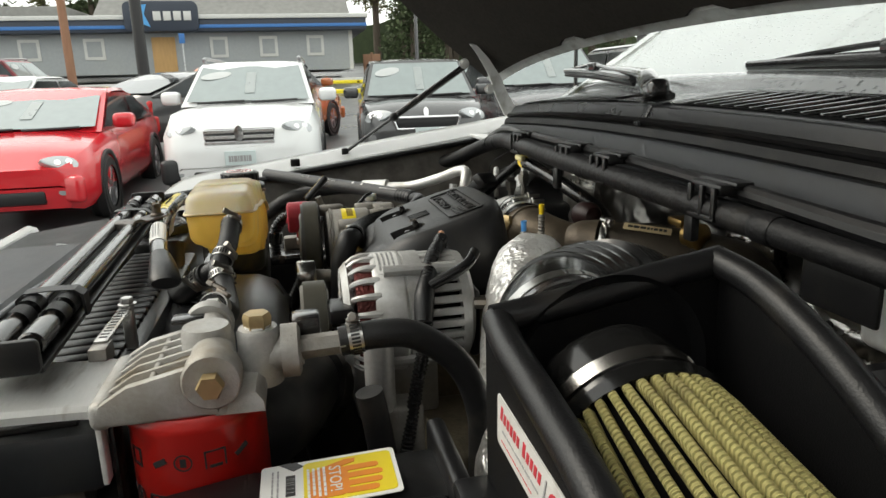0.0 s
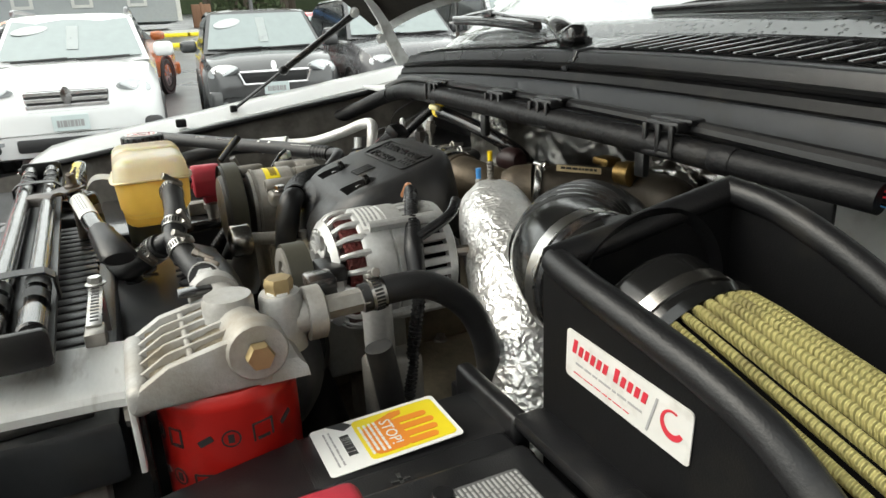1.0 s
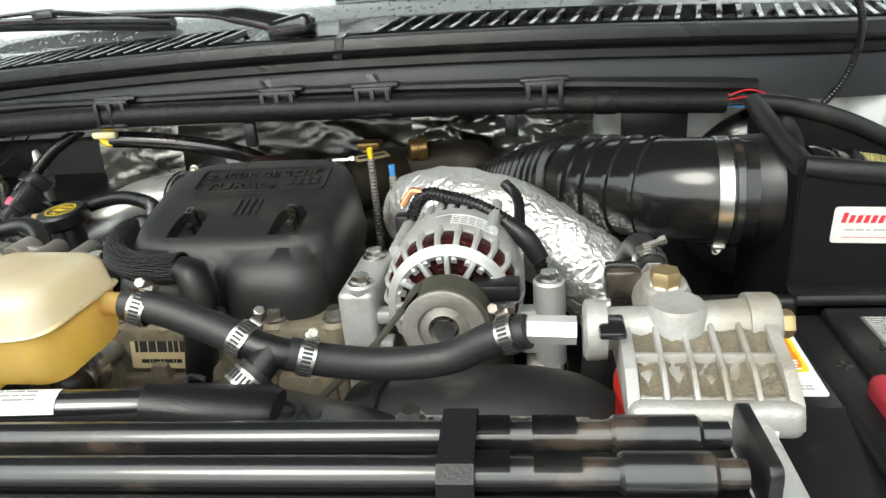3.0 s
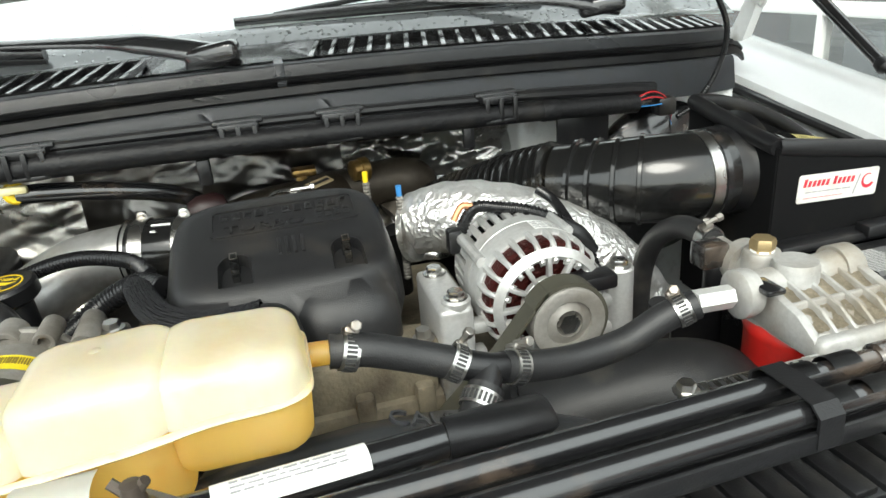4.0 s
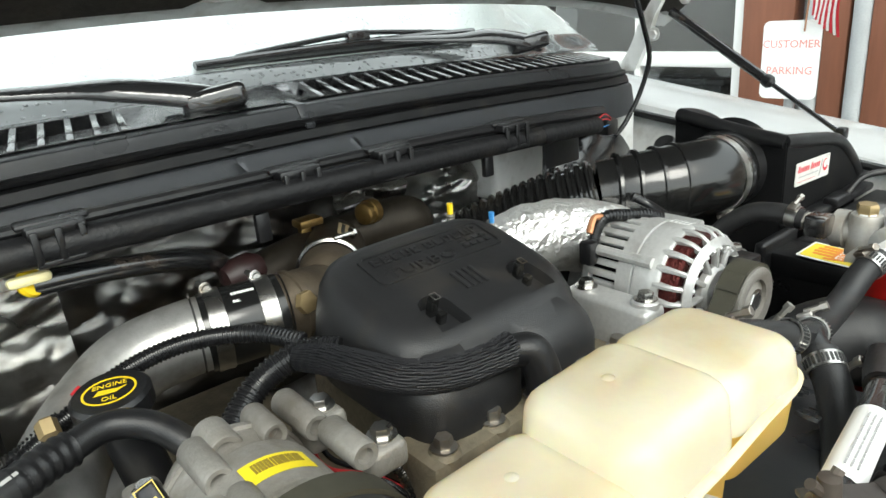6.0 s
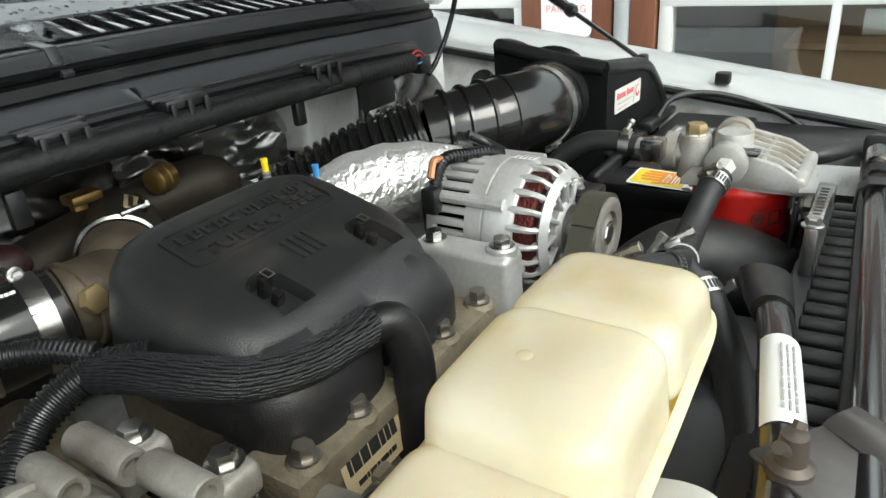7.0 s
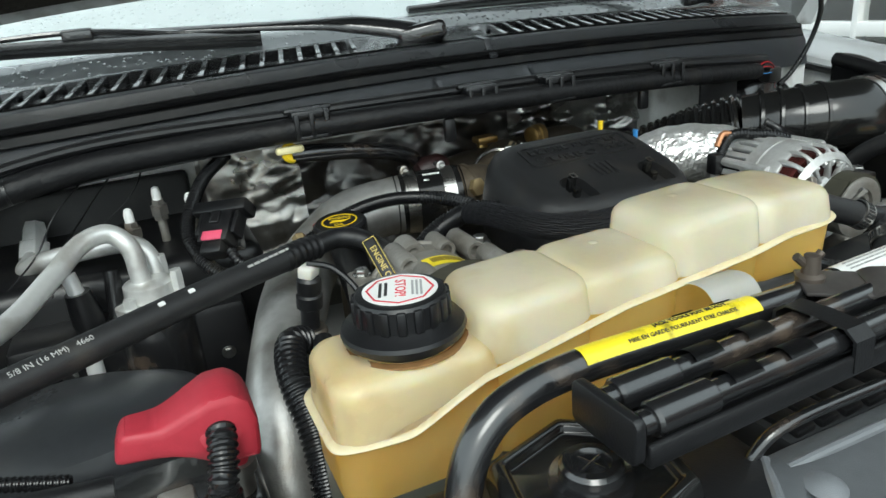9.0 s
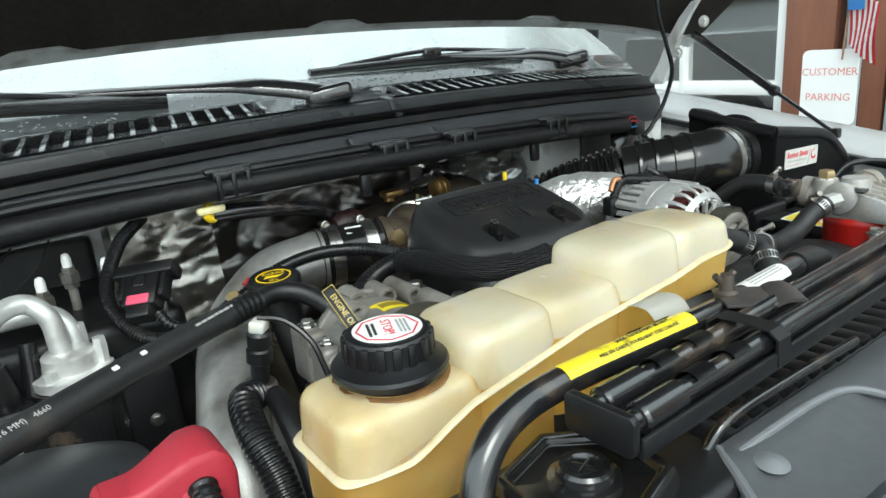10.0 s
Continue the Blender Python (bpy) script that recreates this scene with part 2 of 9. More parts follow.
def foil_mat(name, color, scale, strength, rough, metal):
    """Crumpled reflective foil: faceted relief."""
    m = mat(name, color, rough, metal=metal, grain=0.08, rvar=0.12, dirt=(0.22, 0.18, 0.13), amount=0.25)
    n, l = m.node_tree.nodes, m.node_tree.links
    tc = n.new("ShaderNodeTexCoord")
    nz = n.new("ShaderNodeTexNoise")
    nz.inputs["Scale"].default_value = scale * 0.6
    add = n.new("ShaderNodeMix")
    add.data_type = "VECTOR"
    add.inputs["Factor"].default_value = 0.04
    l.new(tc.outputs["Object"], nz.inputs["Vector"])
    l.new(tc.outputs["Object"], add.inputs["A"])
    l.new(nz.outputs["Color"], add.inputs["B"])
    vo = n.new("ShaderNodeTexVoronoi")
    vo.feature = "F1"
    vo.inputs["Scale"].default_value = scale
    l.new(add.outputs["Result"], vo.inputs["Vector"])
    bp = n.new("ShaderNodeBump")
    bp.inputs["Strength"].default_value, bp.inputs["Distance"].default_value = strength, 0.006
    l.new(vo.outputs["Distance"], bp.inputs["Height"])
    l.new(bp.outputs["Normal"], n["Principled BSDF"].inputs["Normal"])
    return m


foil = foil_mat("crumpled_foil", (0.9, 0.89, 0.87), 95, 0.42, 0.4, 0.82)
dark_foil = foil_mat("sooty_foil", (0.36, 0.35, 0.335), 22, 0.07, 0.34, 1.0)
silver_foil = foil_mat("creased_silver_foil", (0.78, 0.77, 0.75), 24, 0.12, 0.27, 1.0)
soft_foil = foil_mat("dusty_heat_shield_foil", (0.66, 0.64, 0.6), 30, 0.16, 0.3, 0.95)


def filter_mat():
    """Oiled cotton gauze with a wire mesh pattern."""
    m = mat("oiled_cotton_gauze", (0.6, 0.53, 0.2), 0.8, grain=0.2, gscale=500, stain=0.25, sscale=18, dirt=(0.2, 0.16, 0.07), amount=0.35)
    n, l = m.node_tree.nodes, m.node_tree.links
    tc = n.new("ShaderNodeTexCoord")
    wv = n.new("ShaderNodeTexWave")
    wv.bands_direction = "X"
    wv.inputs["Scale"].default_value, wv.inputs["Distortion"].default_value = 105.0, 0.15
    l.new(tc.outputs["Object"], wv.inputs["Vector"])
    bp = n.new("ShaderNodeBump")
    bp.inputs["Strength"].default_value, bp.inputs["Distance"].default_value = 1.0, 0.003
    l.new(wv.outputs["Fac"], bp.inputs["Height"])
    l.new(bp.outputs["Normal"], n["Principled BSDF"].inputs["Normal"])
    return m


gauze = filter_mat()


def wet_glass(name, color, metal, coat=0.0, beads=1.0):
    """Glass beaded with rain."""
    m = mat(name, color, 0.09, metal=metal, grain=0.02, stain=0.06, sscale=3, rvar=0.05, spec=0.8)
    n, l = m.node_tree.nodes, m.node_tree.links
    tc = n.new("ShaderNodeTexCoord")
    vo = n.new("ShaderNodeTexVoronoi")
    vo.inputs["Scale"].default_value = 105
    l.new(tc.outputs["Object"], vo.inputs["Vector"])
    mr = n.new("ShaderNodeMapRange")
    mr.inputs["From Min"].default_value, mr.inputs["From Max"].default_value = 0.1, 0.3
    mr.inputs["To Min"].default_value, mr.inputs["To Max"].default_value = 1, 0
    l.new(vo.outputs["Distance"], mr.inputs["Value"])
    bp = n.new("ShaderNodeBump")
    bp.inputs["Strength"].default_value, bp.inputs["Distance"].default_value = beads, 0.004
    l.new(mr.outputs["Result"], bp.inputs["Height"])
    l.new(bp.outputs["Normal"], n["Principled BSDF"].inputs["Normal"])
    n["Principled BSDF"].inputs["Coat Weight"].default_value = coat
    return m


# The pane gets an even near-white colour and is slightly metallic
screen_glass = wet_glass("rain_beaded_glass", (0.8, 0.85, 0.84), 0.3, beads=0.4)
# Grey that paints the dark reflection low on the windscreen
dark_reflection = wet_glass("rain_beaded_dark_reflection", (0.2, 0.21, 0.215), 0.2, 1.0)
wet_plastic = mat("wet_black_plastic", (0.02, 0.02, 0.021), 0.12, grain=0.2, gscale=300, bump=0.35, bscale=160, rvar=0.08, spec=0.8, coat=0.6)
panel_plastic = mat("faded_grey_panel", (0.056, 0.06, 0.068), 0.38, grain=0.12, stain=0.15, bump=0.1, bscale=1100, dirt=(0.05, 0.05, 0.05), amount=0.3)

# ---- mesh helpers ----
V = Vector


def mesh_of(name, bm, material, sharp=35.0, smooth=True):
    bmesh.ops.recalc_face_normals(bm, faces=bm.faces)
    me = bpy.data.meshes.new(name)
    bm.to_mesh(me)
    bm.free()
    me.materials.append(material)
    if smooth:
        me.shade_smooth()
        me.set_sharp_from_angle(angle=radians(sharp))
    return me


def part(name, bm, material, parent=None, label="", sharp=35.0):
    """Links a bmesh, in world places, as one mesh object under a thing or part."""
    ob = new(name, mesh_of(name, bm, material, sharp))
    if parent:
        ob.parent = parent
        if parent.type == "EMPTY":
            ob.matrix_parent_inverse = Matrix.Translation(-parent.location)
    return tagged(ob, label)


def thing(name, loc, label, category, group="", kind=""):
    ob = new(name)
    ob.location = loc
    ob.empty_display_size = 0.05
    return tagged(ob, label, category, group, kind)


def frame_of(axis, up=V((0, 0, 1))):
    z = V(axis).normalized()
    x = up.cross(z)
    if x.length < 1e-4:
        x = V((1, 0, 0)).cross(z)
    x.normalize()
    y = z.cross(x)
    return Matrix((x, y, z)).transposed().to_4x4()


def at(loc, axis=(0, 0, 1)):
    return Matrix.Translation(loc) @ frame_of(axis)


def loft(rings, cap=True, closed=True, bm=None):
    bm = bm or bmesh.new()
    rows = [[bm.verts.new(p) for p in ring] for ring in rings]
    n = len(rows[0])
    for a, b in zip(rows, rows[1:]):
        for i in range(n if closed else n - 1):
            j = (i + 1) % n
            bm.faces.new((a[i], a[j], b[j], b[i]))
    if cap and closed:
        bm.faces.new(rows[0][::-1])
        bm.faces.new(rows[-1])
    return bm


def spline(pts, per=8):
    """Points on a Catmull-Rom curve, with the parameter of each."""
    p = [V(q) for q in pts]
    p = [2 * p[0] - p[1]] + p + [2 * p[-1] - p[-2]]
    out = []
    for i in range(1, len(p) - 2):
        for k in range(per):
            t = k / per
            a, b, c, d = p[i - 1], p[i], p[i + 1], p[i + 2]
            out.append((0.5 * ((2 * b) + (c - a) * t + (2 * a - 5 * b + 4 * c - d) * t * t + (3 * b - a - 3 * c + d) * t**3), i - 1 + t))
    out.append((p[-2], len(pts) - 1.0))
    return out


def tube(pts, r, n=16, per=8, pitch=0.0, depth=0.0, cap=True, bm=None, flat=1.0, span=None):
    """A pipe along a curve. r: one radius or one a point. pitch, depth: rings of a corrugated hose, within span of the length."""
    rs = [r] * len(pts) if isinstance(r, (int, float)) else list(r)
    sp = spline(pts, per)
    path = [q for q, _ in sp]
    rad = [rs[min(int(t), len(rs) - 2)] * (1 - (t - min(int(t), len(rs) - 2))) + rs[min(int(t), len(rs) - 2) + 1] * (t - min(int(t), len(rs) - 2)) for _, t in sp]
    if pitch:
        lens = [0.0]
        for a, b in zip(path, path[1:]):
            lens.append(lens[-1] + (b - a).length)
        total, step = lens[-1], pitch / 4
        count = max(2, int(total / step))
        fine, frad = [], []
        j = 0
        for i in range(count + 1):
            s = total * i / count
            while j < len(lens) - 2 and lens[j + 1] < s:
                j += 1
            u = (s - lens[j]) / max(1e-9, lens[j + 1] - lens[j])
            inside = span is None or span[0] <= s / total <= span[1]
            fine.append(path[j].lerp(path[j + 1], u))
            frad.append(rad[j] * (1 - u) + rad[j + 1] * u - (depth if inside and i % 4 in (0, 1) else 0))
        path, rad = fine, frad
    rings, ref = [], None
    for i, q in enumerate(path):
        d = (path[min(i + 1, len(path) - 1)] - path[max(i - 1, 0)]).normalized()
        if ref is None:
            ref = d.orthogonal().normalized()
        ref = (ref - ref.dot(d) * d).normalized()
        side = d.cross(ref)
        rings.append([q + rad[i] * (math.cos(a) * ref + flat * math.sin(a) * side) for a in (2 * math.pi * k / n for k in range(n))])
    return loft(rings, cap, True, bm)


def lathe(profile, m, n=24, bm=None, cap=True):
    """Turns (radius, height) pairs about the z axis of the pose m."""
    rings = [[m @ V((r * math.cos(a), r * math.sin(a), h)) for a in (2 * math.pi * k / n for k in range(n))] for r, h in profile]
    return loft(rings, cap, True, bm)


def rbox(lo, hi, bevel=0.003, seg=2, m=None, bm=None):
    """A box from corner to corner with rounded edges."""
    own = bmesh.new()
    bmesh.ops.create_cube(own, size=1)
    c, s = (V(lo) + V(hi)) / 2, V(hi) - V(lo)
    for v in own.verts:
        v.co = V((v.co.x * s.x, v.co.y * s.y, v.co.z * s.z)) + c
    if bevel:
        bmesh.ops.bevel(own, geom=own.edges[:], offset=min(bevel, min(abs(s.x), abs(s.y), abs(s.z)) * 0.45), segments=seg, profile=0.5, affect="EDGES")
    if m:
        own.transform(m)
    return merged(own, bm)


def merged(own, bm):
    if bm is None:
        return own
    me = bpy.data.meshes.new("join")
    own.to_mesh(me)
    own.free()
    bm.from_mesh(me)
    bpy.data.meshes.remove(me)
    return bm


def prism(poly, m, depth, bevel=0.0, bm=None):
    """A polygon in the xy plane of m, drawn out along its z."""
    own = bmesh.new()
    f = own.faces.new([own.verts.new((x, y, 0)) for x, y in poly])
    ex = bmesh.ops.extrude_face_region(own, geom=[f])
    bmesh.ops.translate(own, verts=[v for v in ex["geom"] if isinstance(v, bmesh.types.BMVert)], vec=(0, 0, depth))
    if bevel:
        bmesh.ops.bevel(own, geom=own.edges[:], offset=bevel, segments=2, profile=0.5, affect="EDGES")
    own.transform(m)
    return merged(own, bm)


def rrect(w, h, r, k=5):
    """Corners of a rounded rectangle about the origin."""
    out = []
    for cx, cy, a0 in ((w / 2 - r, h / 2 - r, 0), (-w / 2 + r, h / 2 - r, 90), (-w / 2 + r, -h / 2 + r, 180), (w / 2 - r, -h / 2 + r, 270)):
        for i in range(k + 1):
            a = radians(a0 + 90 * i / k)
            out.append((cx + r * math.cos(a), cy + r * math.sin(a)))
    return out


def hexbolt(loc, axis, r=0.007, h=0.006, washer=True, shank=0.0, bm=None):
    m = at(loc, axis)
    bm = lathe([(r * 0.5, -shank - 0.002), (r * 0.5, 0)], m, 8, bm) if shank else (bm or bmesh.new())
    if washer:
        lathe([(r * 1.5, 0), (r * 1.5, 0.0012), (r * 1.2, 0.0018)], m, 14, bm)
    lathe([(r, 0.001), (r * 1.08, h * 0.7), (r * 0.95, h)], m, 6, bm)
    return bm


def bolt(loc, axis, parent, r=0.007, h=0.006, material=None, name="bolt", label=""):
    return part(name, hexbolt(loc, axis, r, h), material or steel, parent, label)


def clamp(loc, axis, r, parent, width=0.011, turn=0.0, material=None):
    """A worm-drive hose clamp: band, housing and screw."""
    m = at(loc, axis) @ pose(0, 0, 0, 0, 0, turn)
    w = width / 2
    bm = lathe([(r, -w), (r + 0.0012, -w), (r + 0.0012, w), (r, w)], m, 28, cap=False)
    band = part("hose_clamp", bm, material or steel, parent, "perforated steel worm-drive clamp")
    for i in range(14):
        own = rbox((r + 0.0009, -0.0009, -w * 0.6), (r + 0.0016, 0.0009, w * 0.6), 0)
        own.transform(m @ Matrix.Rotation(radians(40 + i * 13), 4, "Z"))
        part("slot", own, black_ink, band)
    bm = rbox((r, -0.006, -w * 0.9), (r + 0.0045, 0.006, w * 0.9), 0.0015, 2, m)
    lathe([(0.0026, -0.002), (0.0026, 0.010), (0.0038, 0.010), (0.0038, 0.015), (0.003, 0.0155)], m @ Matrix.Translation((r + 0.0045, 0.002, 0)) @ frame_of((0, 1, 0)), 6, bm)
    part("clamp_screw", bm, material or worn_steel, band)
    return band


def panel(width, height, m, thick=0.0006, r=0.002):
    return prism(rrect(width, height, r), m, thick)


def lettering(body, size, m, parent, material, name="lettering", depth=0.0004, align="CENTER"):
    """Raised letters in the built-in font, centred on the pose m."""
    cu = bpy.data.curves.new(name, "FONT")
    cu.body, cu.size, cu.extrude, cu.align_x, cu.align_y, cu.resolution_u = body, size, depth, align, "CENTER", 2
    tmp = new("tmp", cu)
    me = bpy.data.meshes.new_from_object(tmp.evaluated_get(bpy.context.evaluated_depsgraph_get()))
    bpy.data.objects.remove(tmp)
    me.transform(m)
    me.materials.clear()
    me.materials.append(material)
    ob = new(name, me)
    if parent:
        ob.parent = parent
        if parent.type == "EMPTY":
            ob.matrix_parent_inverse = Matrix.Translation(-parent.location)
    return ob


def bars(m, parent, material, rows, w, h, seed=1, name="print", fill=0.55, thick=0.0004):
    """Lines of unreadable print as small bars on a w by h patch."""
    rng = random.Random(seed)
    bm = bmesh.new()
    lh = h / rows
    for i in range(rows):
        x = -w / 2
        while x < w / 2 - 0.002:
            bw = min(rng.uniform(0.05, 0.2) * w, w / 2 - x)
            y = h / 2 - (i + 0.5) * lh
            rbox((x, y - lh * fill / 2, 0), (x + bw, y + lh * fill / 2, thick), 0, m=m, bm=bm)
            x += bw + w * 0.025
    return part(name, bm, material, parent)


def surface(o, u, v):
    """A pose whose x runs along u, whose y lies towards v."""
    x = V(u).normalized()
    z = x.cross(V(v)).normalized()
    y = z.cross(x)
    return Matrix.Translation(o) @ Matrix((x, y, z)).transposed().to_4x4()

# ---- ground ----
def ground_z(x):
    if x > -7:
        return 0.05 * max(0, -3 - x)
    return 0.2 + 0.024 * (-7 - x) if x > -15 else 0.392 + 0.051 * (-15 - x)


asphalt = mat("wet_asphalt", (0.07, 0.07, 0.072), 0.32, grain=0.35, gscale=60, stain=0.35, sscale=0.5, rvar=0.2, bump=0.4, bscale=150)
bm = bmesh.new()
xs = [-160, -120, -80, -60, -45, -30, -20, -15, -11, -7, -5, -3, 0, 5, 10, 30, 80, 160]
ys = [-160, -80, -40, -20, -10, 0, 10, 20, 40, 80, 160]
grid = [[bm.verts.new((x, y, ground_z(x))) for y in ys] for x in xs]
for i in range(len(xs) - 1):
    for j in range(len(ys) - 1):
        bm.faces.new((grid[i][j], grid[i + 1][j], grid[i + 1][j + 1], grid[i][j + 1]))
ground = part("ground", bm, asphalt)
tagged(ground, "wet dark asphalt of a car lot", "ground", kind="structure")

# ---- the truck's body ----
truck = thing("pickup_truck", (0.07, 1.2, 0), "white pickup truck with its hood propped open in the rain", "truck")
CX = 0.06


def cowl_at(x):
    """The front edge of the cowl at a place across the truck."""
    u = (x - CX) / 0.75
    return 1.083 + 0.08 * abs(u) ** 6, 1.432 - 0.03 * u * u


def cowl_strip(profile, x0, x1, count=72):
    rings = []
    for i in range(count + 1):
        x = x0 + (x1 - x0) * i / count
        y, z = cowl_at(x)
        u = abs((x - CX) / 0.75)
        drop = max(0, u - 1.0) ** 1.5 * 0.9
        rings.append([V((x, y + dy, z + dz - drop)) for dy, dz in profile])
    return loft(rings, cap=False, closed=False)


def solid(bm, thick):
    geom = bmesh.ops.solidify(bm, geom=bm.faces[:], thickness=thick)
    return bm


seal = part("cowl_trim", solid(cowl_strip([(0.03, 0.003), (0.004, 0.002), (0.0005, 0.0), (-0.001, -0.004), (-0.0075, -0.0145)], -0.745, 0.86), 0.003), grey_plastic, truck, "black cowl trim beaded with rain")
part("cowl_seal", solid(cowl_strip([(-0.006, -0.0135), (-0.013, -0.0135), (-0.016, -0.0165), (-0.015, -0.020), (-0.0125, -0.022), (-0.0185, -0.0245), (-0.0225, -0.034), (-0.021, -0.037), (-0.015, -0.038)], -0.745, 0.86), 0.003), rubber, truck, "soft black hood seal")
part("cowl_front_panel", solid(cowl_strip([(-0.014, -0.036), (-0.027, -0.0375), (-0.031, -0.043), (-0.036, -0.07), (-0.039, -0.088), (-0.02, -0.09)], -0.72, 0.80), 0.003), panel_plastic, truck)
# Joint in the middle of the trim
bm = bmesh.new()
y, z = cowl_at(0.09)
prism([(0.03, 0.0075), (0.0, 0.003), (-0.008, -0.012), (-0.02, -0.019), (-0.018, -0.024), (0.02, -0.01)], Matrix.Translation((0.083, y, z)) @ Matrix(((0, 0, 1, 0), (1, 0, 0, 0), (0, 1, 0, 0), (0, 0, 0, 1))), 0.012, 0.0008, bm)
part("joint_cover", bm, grey_plastic, truck)


def grille_z(x, d):
    return cowl_at(x)[1] + 0.003 + 0.13 * d


# Cowl top panel and its slats
rings = []
for i in range(61):
    x = -0.74 + 1.59 * i / 60
    y, z = cowl_at(x)
    rings.append([V((x, y + d, grille_z(x, d) - (0.012 if 0.02 < d < 0.11 and abs(x - 0.02) > 0.09 else 0.0))) for d in (0.02, 0.026, 0.03, 0.06, 0.1, 0.112, 0.118, 0.135)])
cowl_top = part("cowl_top_panel", solid(loft(rings, cap=False, closed=False), 0.003), wet_plastic, truck, "rain-beaded black cowl panel with slots")
slat_mesh = None
for i in range(58):
    x = -0.68 + i * 0.0262
    if abs(x - 0.02) < 0.1:
        continue
    y, z = cowl_at(x)
    y2, z2 = cowl_at(x + 0.018)
    a, b = V((x, y + 0.022, grille_z(x, 0.022) + 0.001)), V((x + 0.02, y2 + 0.116, grille_z(x + 0.02, 0.116) + 0.001))
    d = b - a
    if slat_mesh is None:
        slat_mesh = mesh_of("slat", rbox((-0.0035, 0, -0.009), (0.0035, d.length, 0.0), 0.0012), wet_plastic)
    ob = new("slat", slat_mesh)
    ob.parent = cowl_top
    ob.matrix_basis = surface(a, V((d.y, -d.x, 0)), d)

# Windscreen, leaning back from behind the cowl panel
rings = []
for i in range(41):
    x = -0.80 + 1.72 * i / 40
    u = (x - CX) / 0.86
    rings.append([V((x, cowl_at(min(max(x, -0.7), 0.8))[0] + 0.118 + 0.02 * u * u + 0.95 * k, 1.4375 - 0.025 * u * u + 0.62 * k)) for k in (0, 0.25, 0.5, 0.75, 1.0)])
screen = part("windscreen", solid(loft(rings, cap=False, closed=False), 0.006), screen_glass, truck, "pale windscreen beaded with rain")
# Added strip with a dark reflection in its colour; the glass has no border
rings = []
for i in range(41):
    x = -0.79 + 1.70 * i / 40
    u = (x - CX) / 0.86
    rings.append([V((x, cowl_at(min(max(x, -0.7), 0.8))[0] + 0.118 + 0.02 * u * u + 0.95 * k - 0.003, 1.4375 - 0.025 * u * u + 0.62 * k + 0.006)) for k in (0.0, 0.015, 0.03, 0.048)])
part("reflection_strip", solid(loft(rings, cap=False, closed=False), 0.002), dark_reflection, screen, "grey strip that paints a dark reflection at the foot of the windscreen")
# Pillars, roof and doors
for sx in (-1, 1):
    x0, x1 = CX + sx * 0.87, CX + sx * 0.80
    bm = tube([(x0, 1.42, 1.44), (x0, 1.7, 1.62), (x1, 2.35, 2.06), (x1, 2.8, 2.12)], [0.04, 0.035, 0.035, 0.04], 10)
    part("windscreen_pillar", bm, white_paint, truck)
    bm = rbox((x0 - 0.03, 1.45, 0.55), (x0 + 0.03, 2.9, 1.46), 0.02)
    part("door", bm, white_paint, truck)
    mirror = part("side_mirror", rbox((-0.09, -0.045, -0.1), (0.09, 0.045, 0.1), 0.035, 4, Matrix.Translation((CX + sx * 1.12, 1.74, 1.56))), black_plastic, truck, "black plastic side mirror")
    part("mirror_arm", tube([(CX + sx * 0.9, 1.74, 1.47), (CX + sx * 1.0, 1.74, 1.48), (CX + sx * 1.1, 1.74, 1.52)], 0.018, 8), black_plastic, mirror)
    part("front_tyre", lathe([(0.2, -0.13), (0.38, -0.13), (0.4, -0.1), (0.4, 0.1), (0.38, 0.13), (0.2, 0.13)], at((CX + sx * 0.82, 0.75, 0.4), (1, 0, 0)), 32), tyre_rubber, truck)
    part("rear_tyre", lathe([(0.2, -0.13), (0.38, -0.13), (0.4, -0.1), (0.4, 0.1), (0.38, 0.13), (0.2, 0.13)], at((CX + sx * 0.82, 4.3, 0.4), (1, 0, 0)), 32), tyre_rubber, truck)
part("roof", rbox((-0.76, 2.3, 2.06), (0.88, 3.6, 2.14), 0.05, 4), white_paint, truck)
part("cab_floor", rbox((-0.82, 1.45, 0.55), (0.94, 3.6, 0.62), 0.02), black_plastic, truck)
part("cab_rear_wall", rbox((-0.82, 3.55, 0.55), (0.94, 3.6, 2.08), 0.02), white_paint, truck)
part("dashboard", rbox((-0.78, 1.62, 0.9), (0.9, 2.0, 1.42), 0.06, 4), black_plastic, truck)

# Cargo bed, cab sides and bumper
for sx in (-1, 1):
    xo = CX + sx * 0.93
    side = loft([[V((xo - sx * d, y, z)) for d, z in ((0.02, 0.62), (0.0, 0.75), (0.01, 1.1), (0.03, 1.36), (0.09, 1.38), (0.1, 1.34), (0.1, 0.75))] for y in (3.68, 4.3, 5.0, 5.75)])
    part("bed_side", side, white_paint, truck)
    bm = bmesh.new()
    x0, x1 = CX + sx * 0.87, CX + sx * 0.80
    bm.faces.new([bm.verts.new(q) for q in (V((x0, 1.6, 1.47)), V((x0, 2.9, 1.47)), V((x1, 2.85, 2.03)), V((x1, 2.33, 2.03)))])
    part("side_window", solid(bm, 0.006), screen_glass, truck)
    part("rear_cab_panel", rbox((x0 - 0.03, 2.9, 0.55), (x0 + 0.03, 3.6, 1.46), 0.02), white_paint, truck)
    bm = bmesh.new()
    bm.faces.new([bm.verts.new(q) for q in (V((x0, 2.9, 1.46)), V((x0, 3.58, 1.46)), V((x1, 3.56, 2.06)), V((x1, 2.84, 2.06)))])
    part("rear_quarter", solid(bm, 0.02), white_paint, truck)
part("bed_floor", rbox((CX - 0.85, 3.68, 0.7), (CX + 0.85, 5.72, 0.76), 0.01), black_plastic, truck)
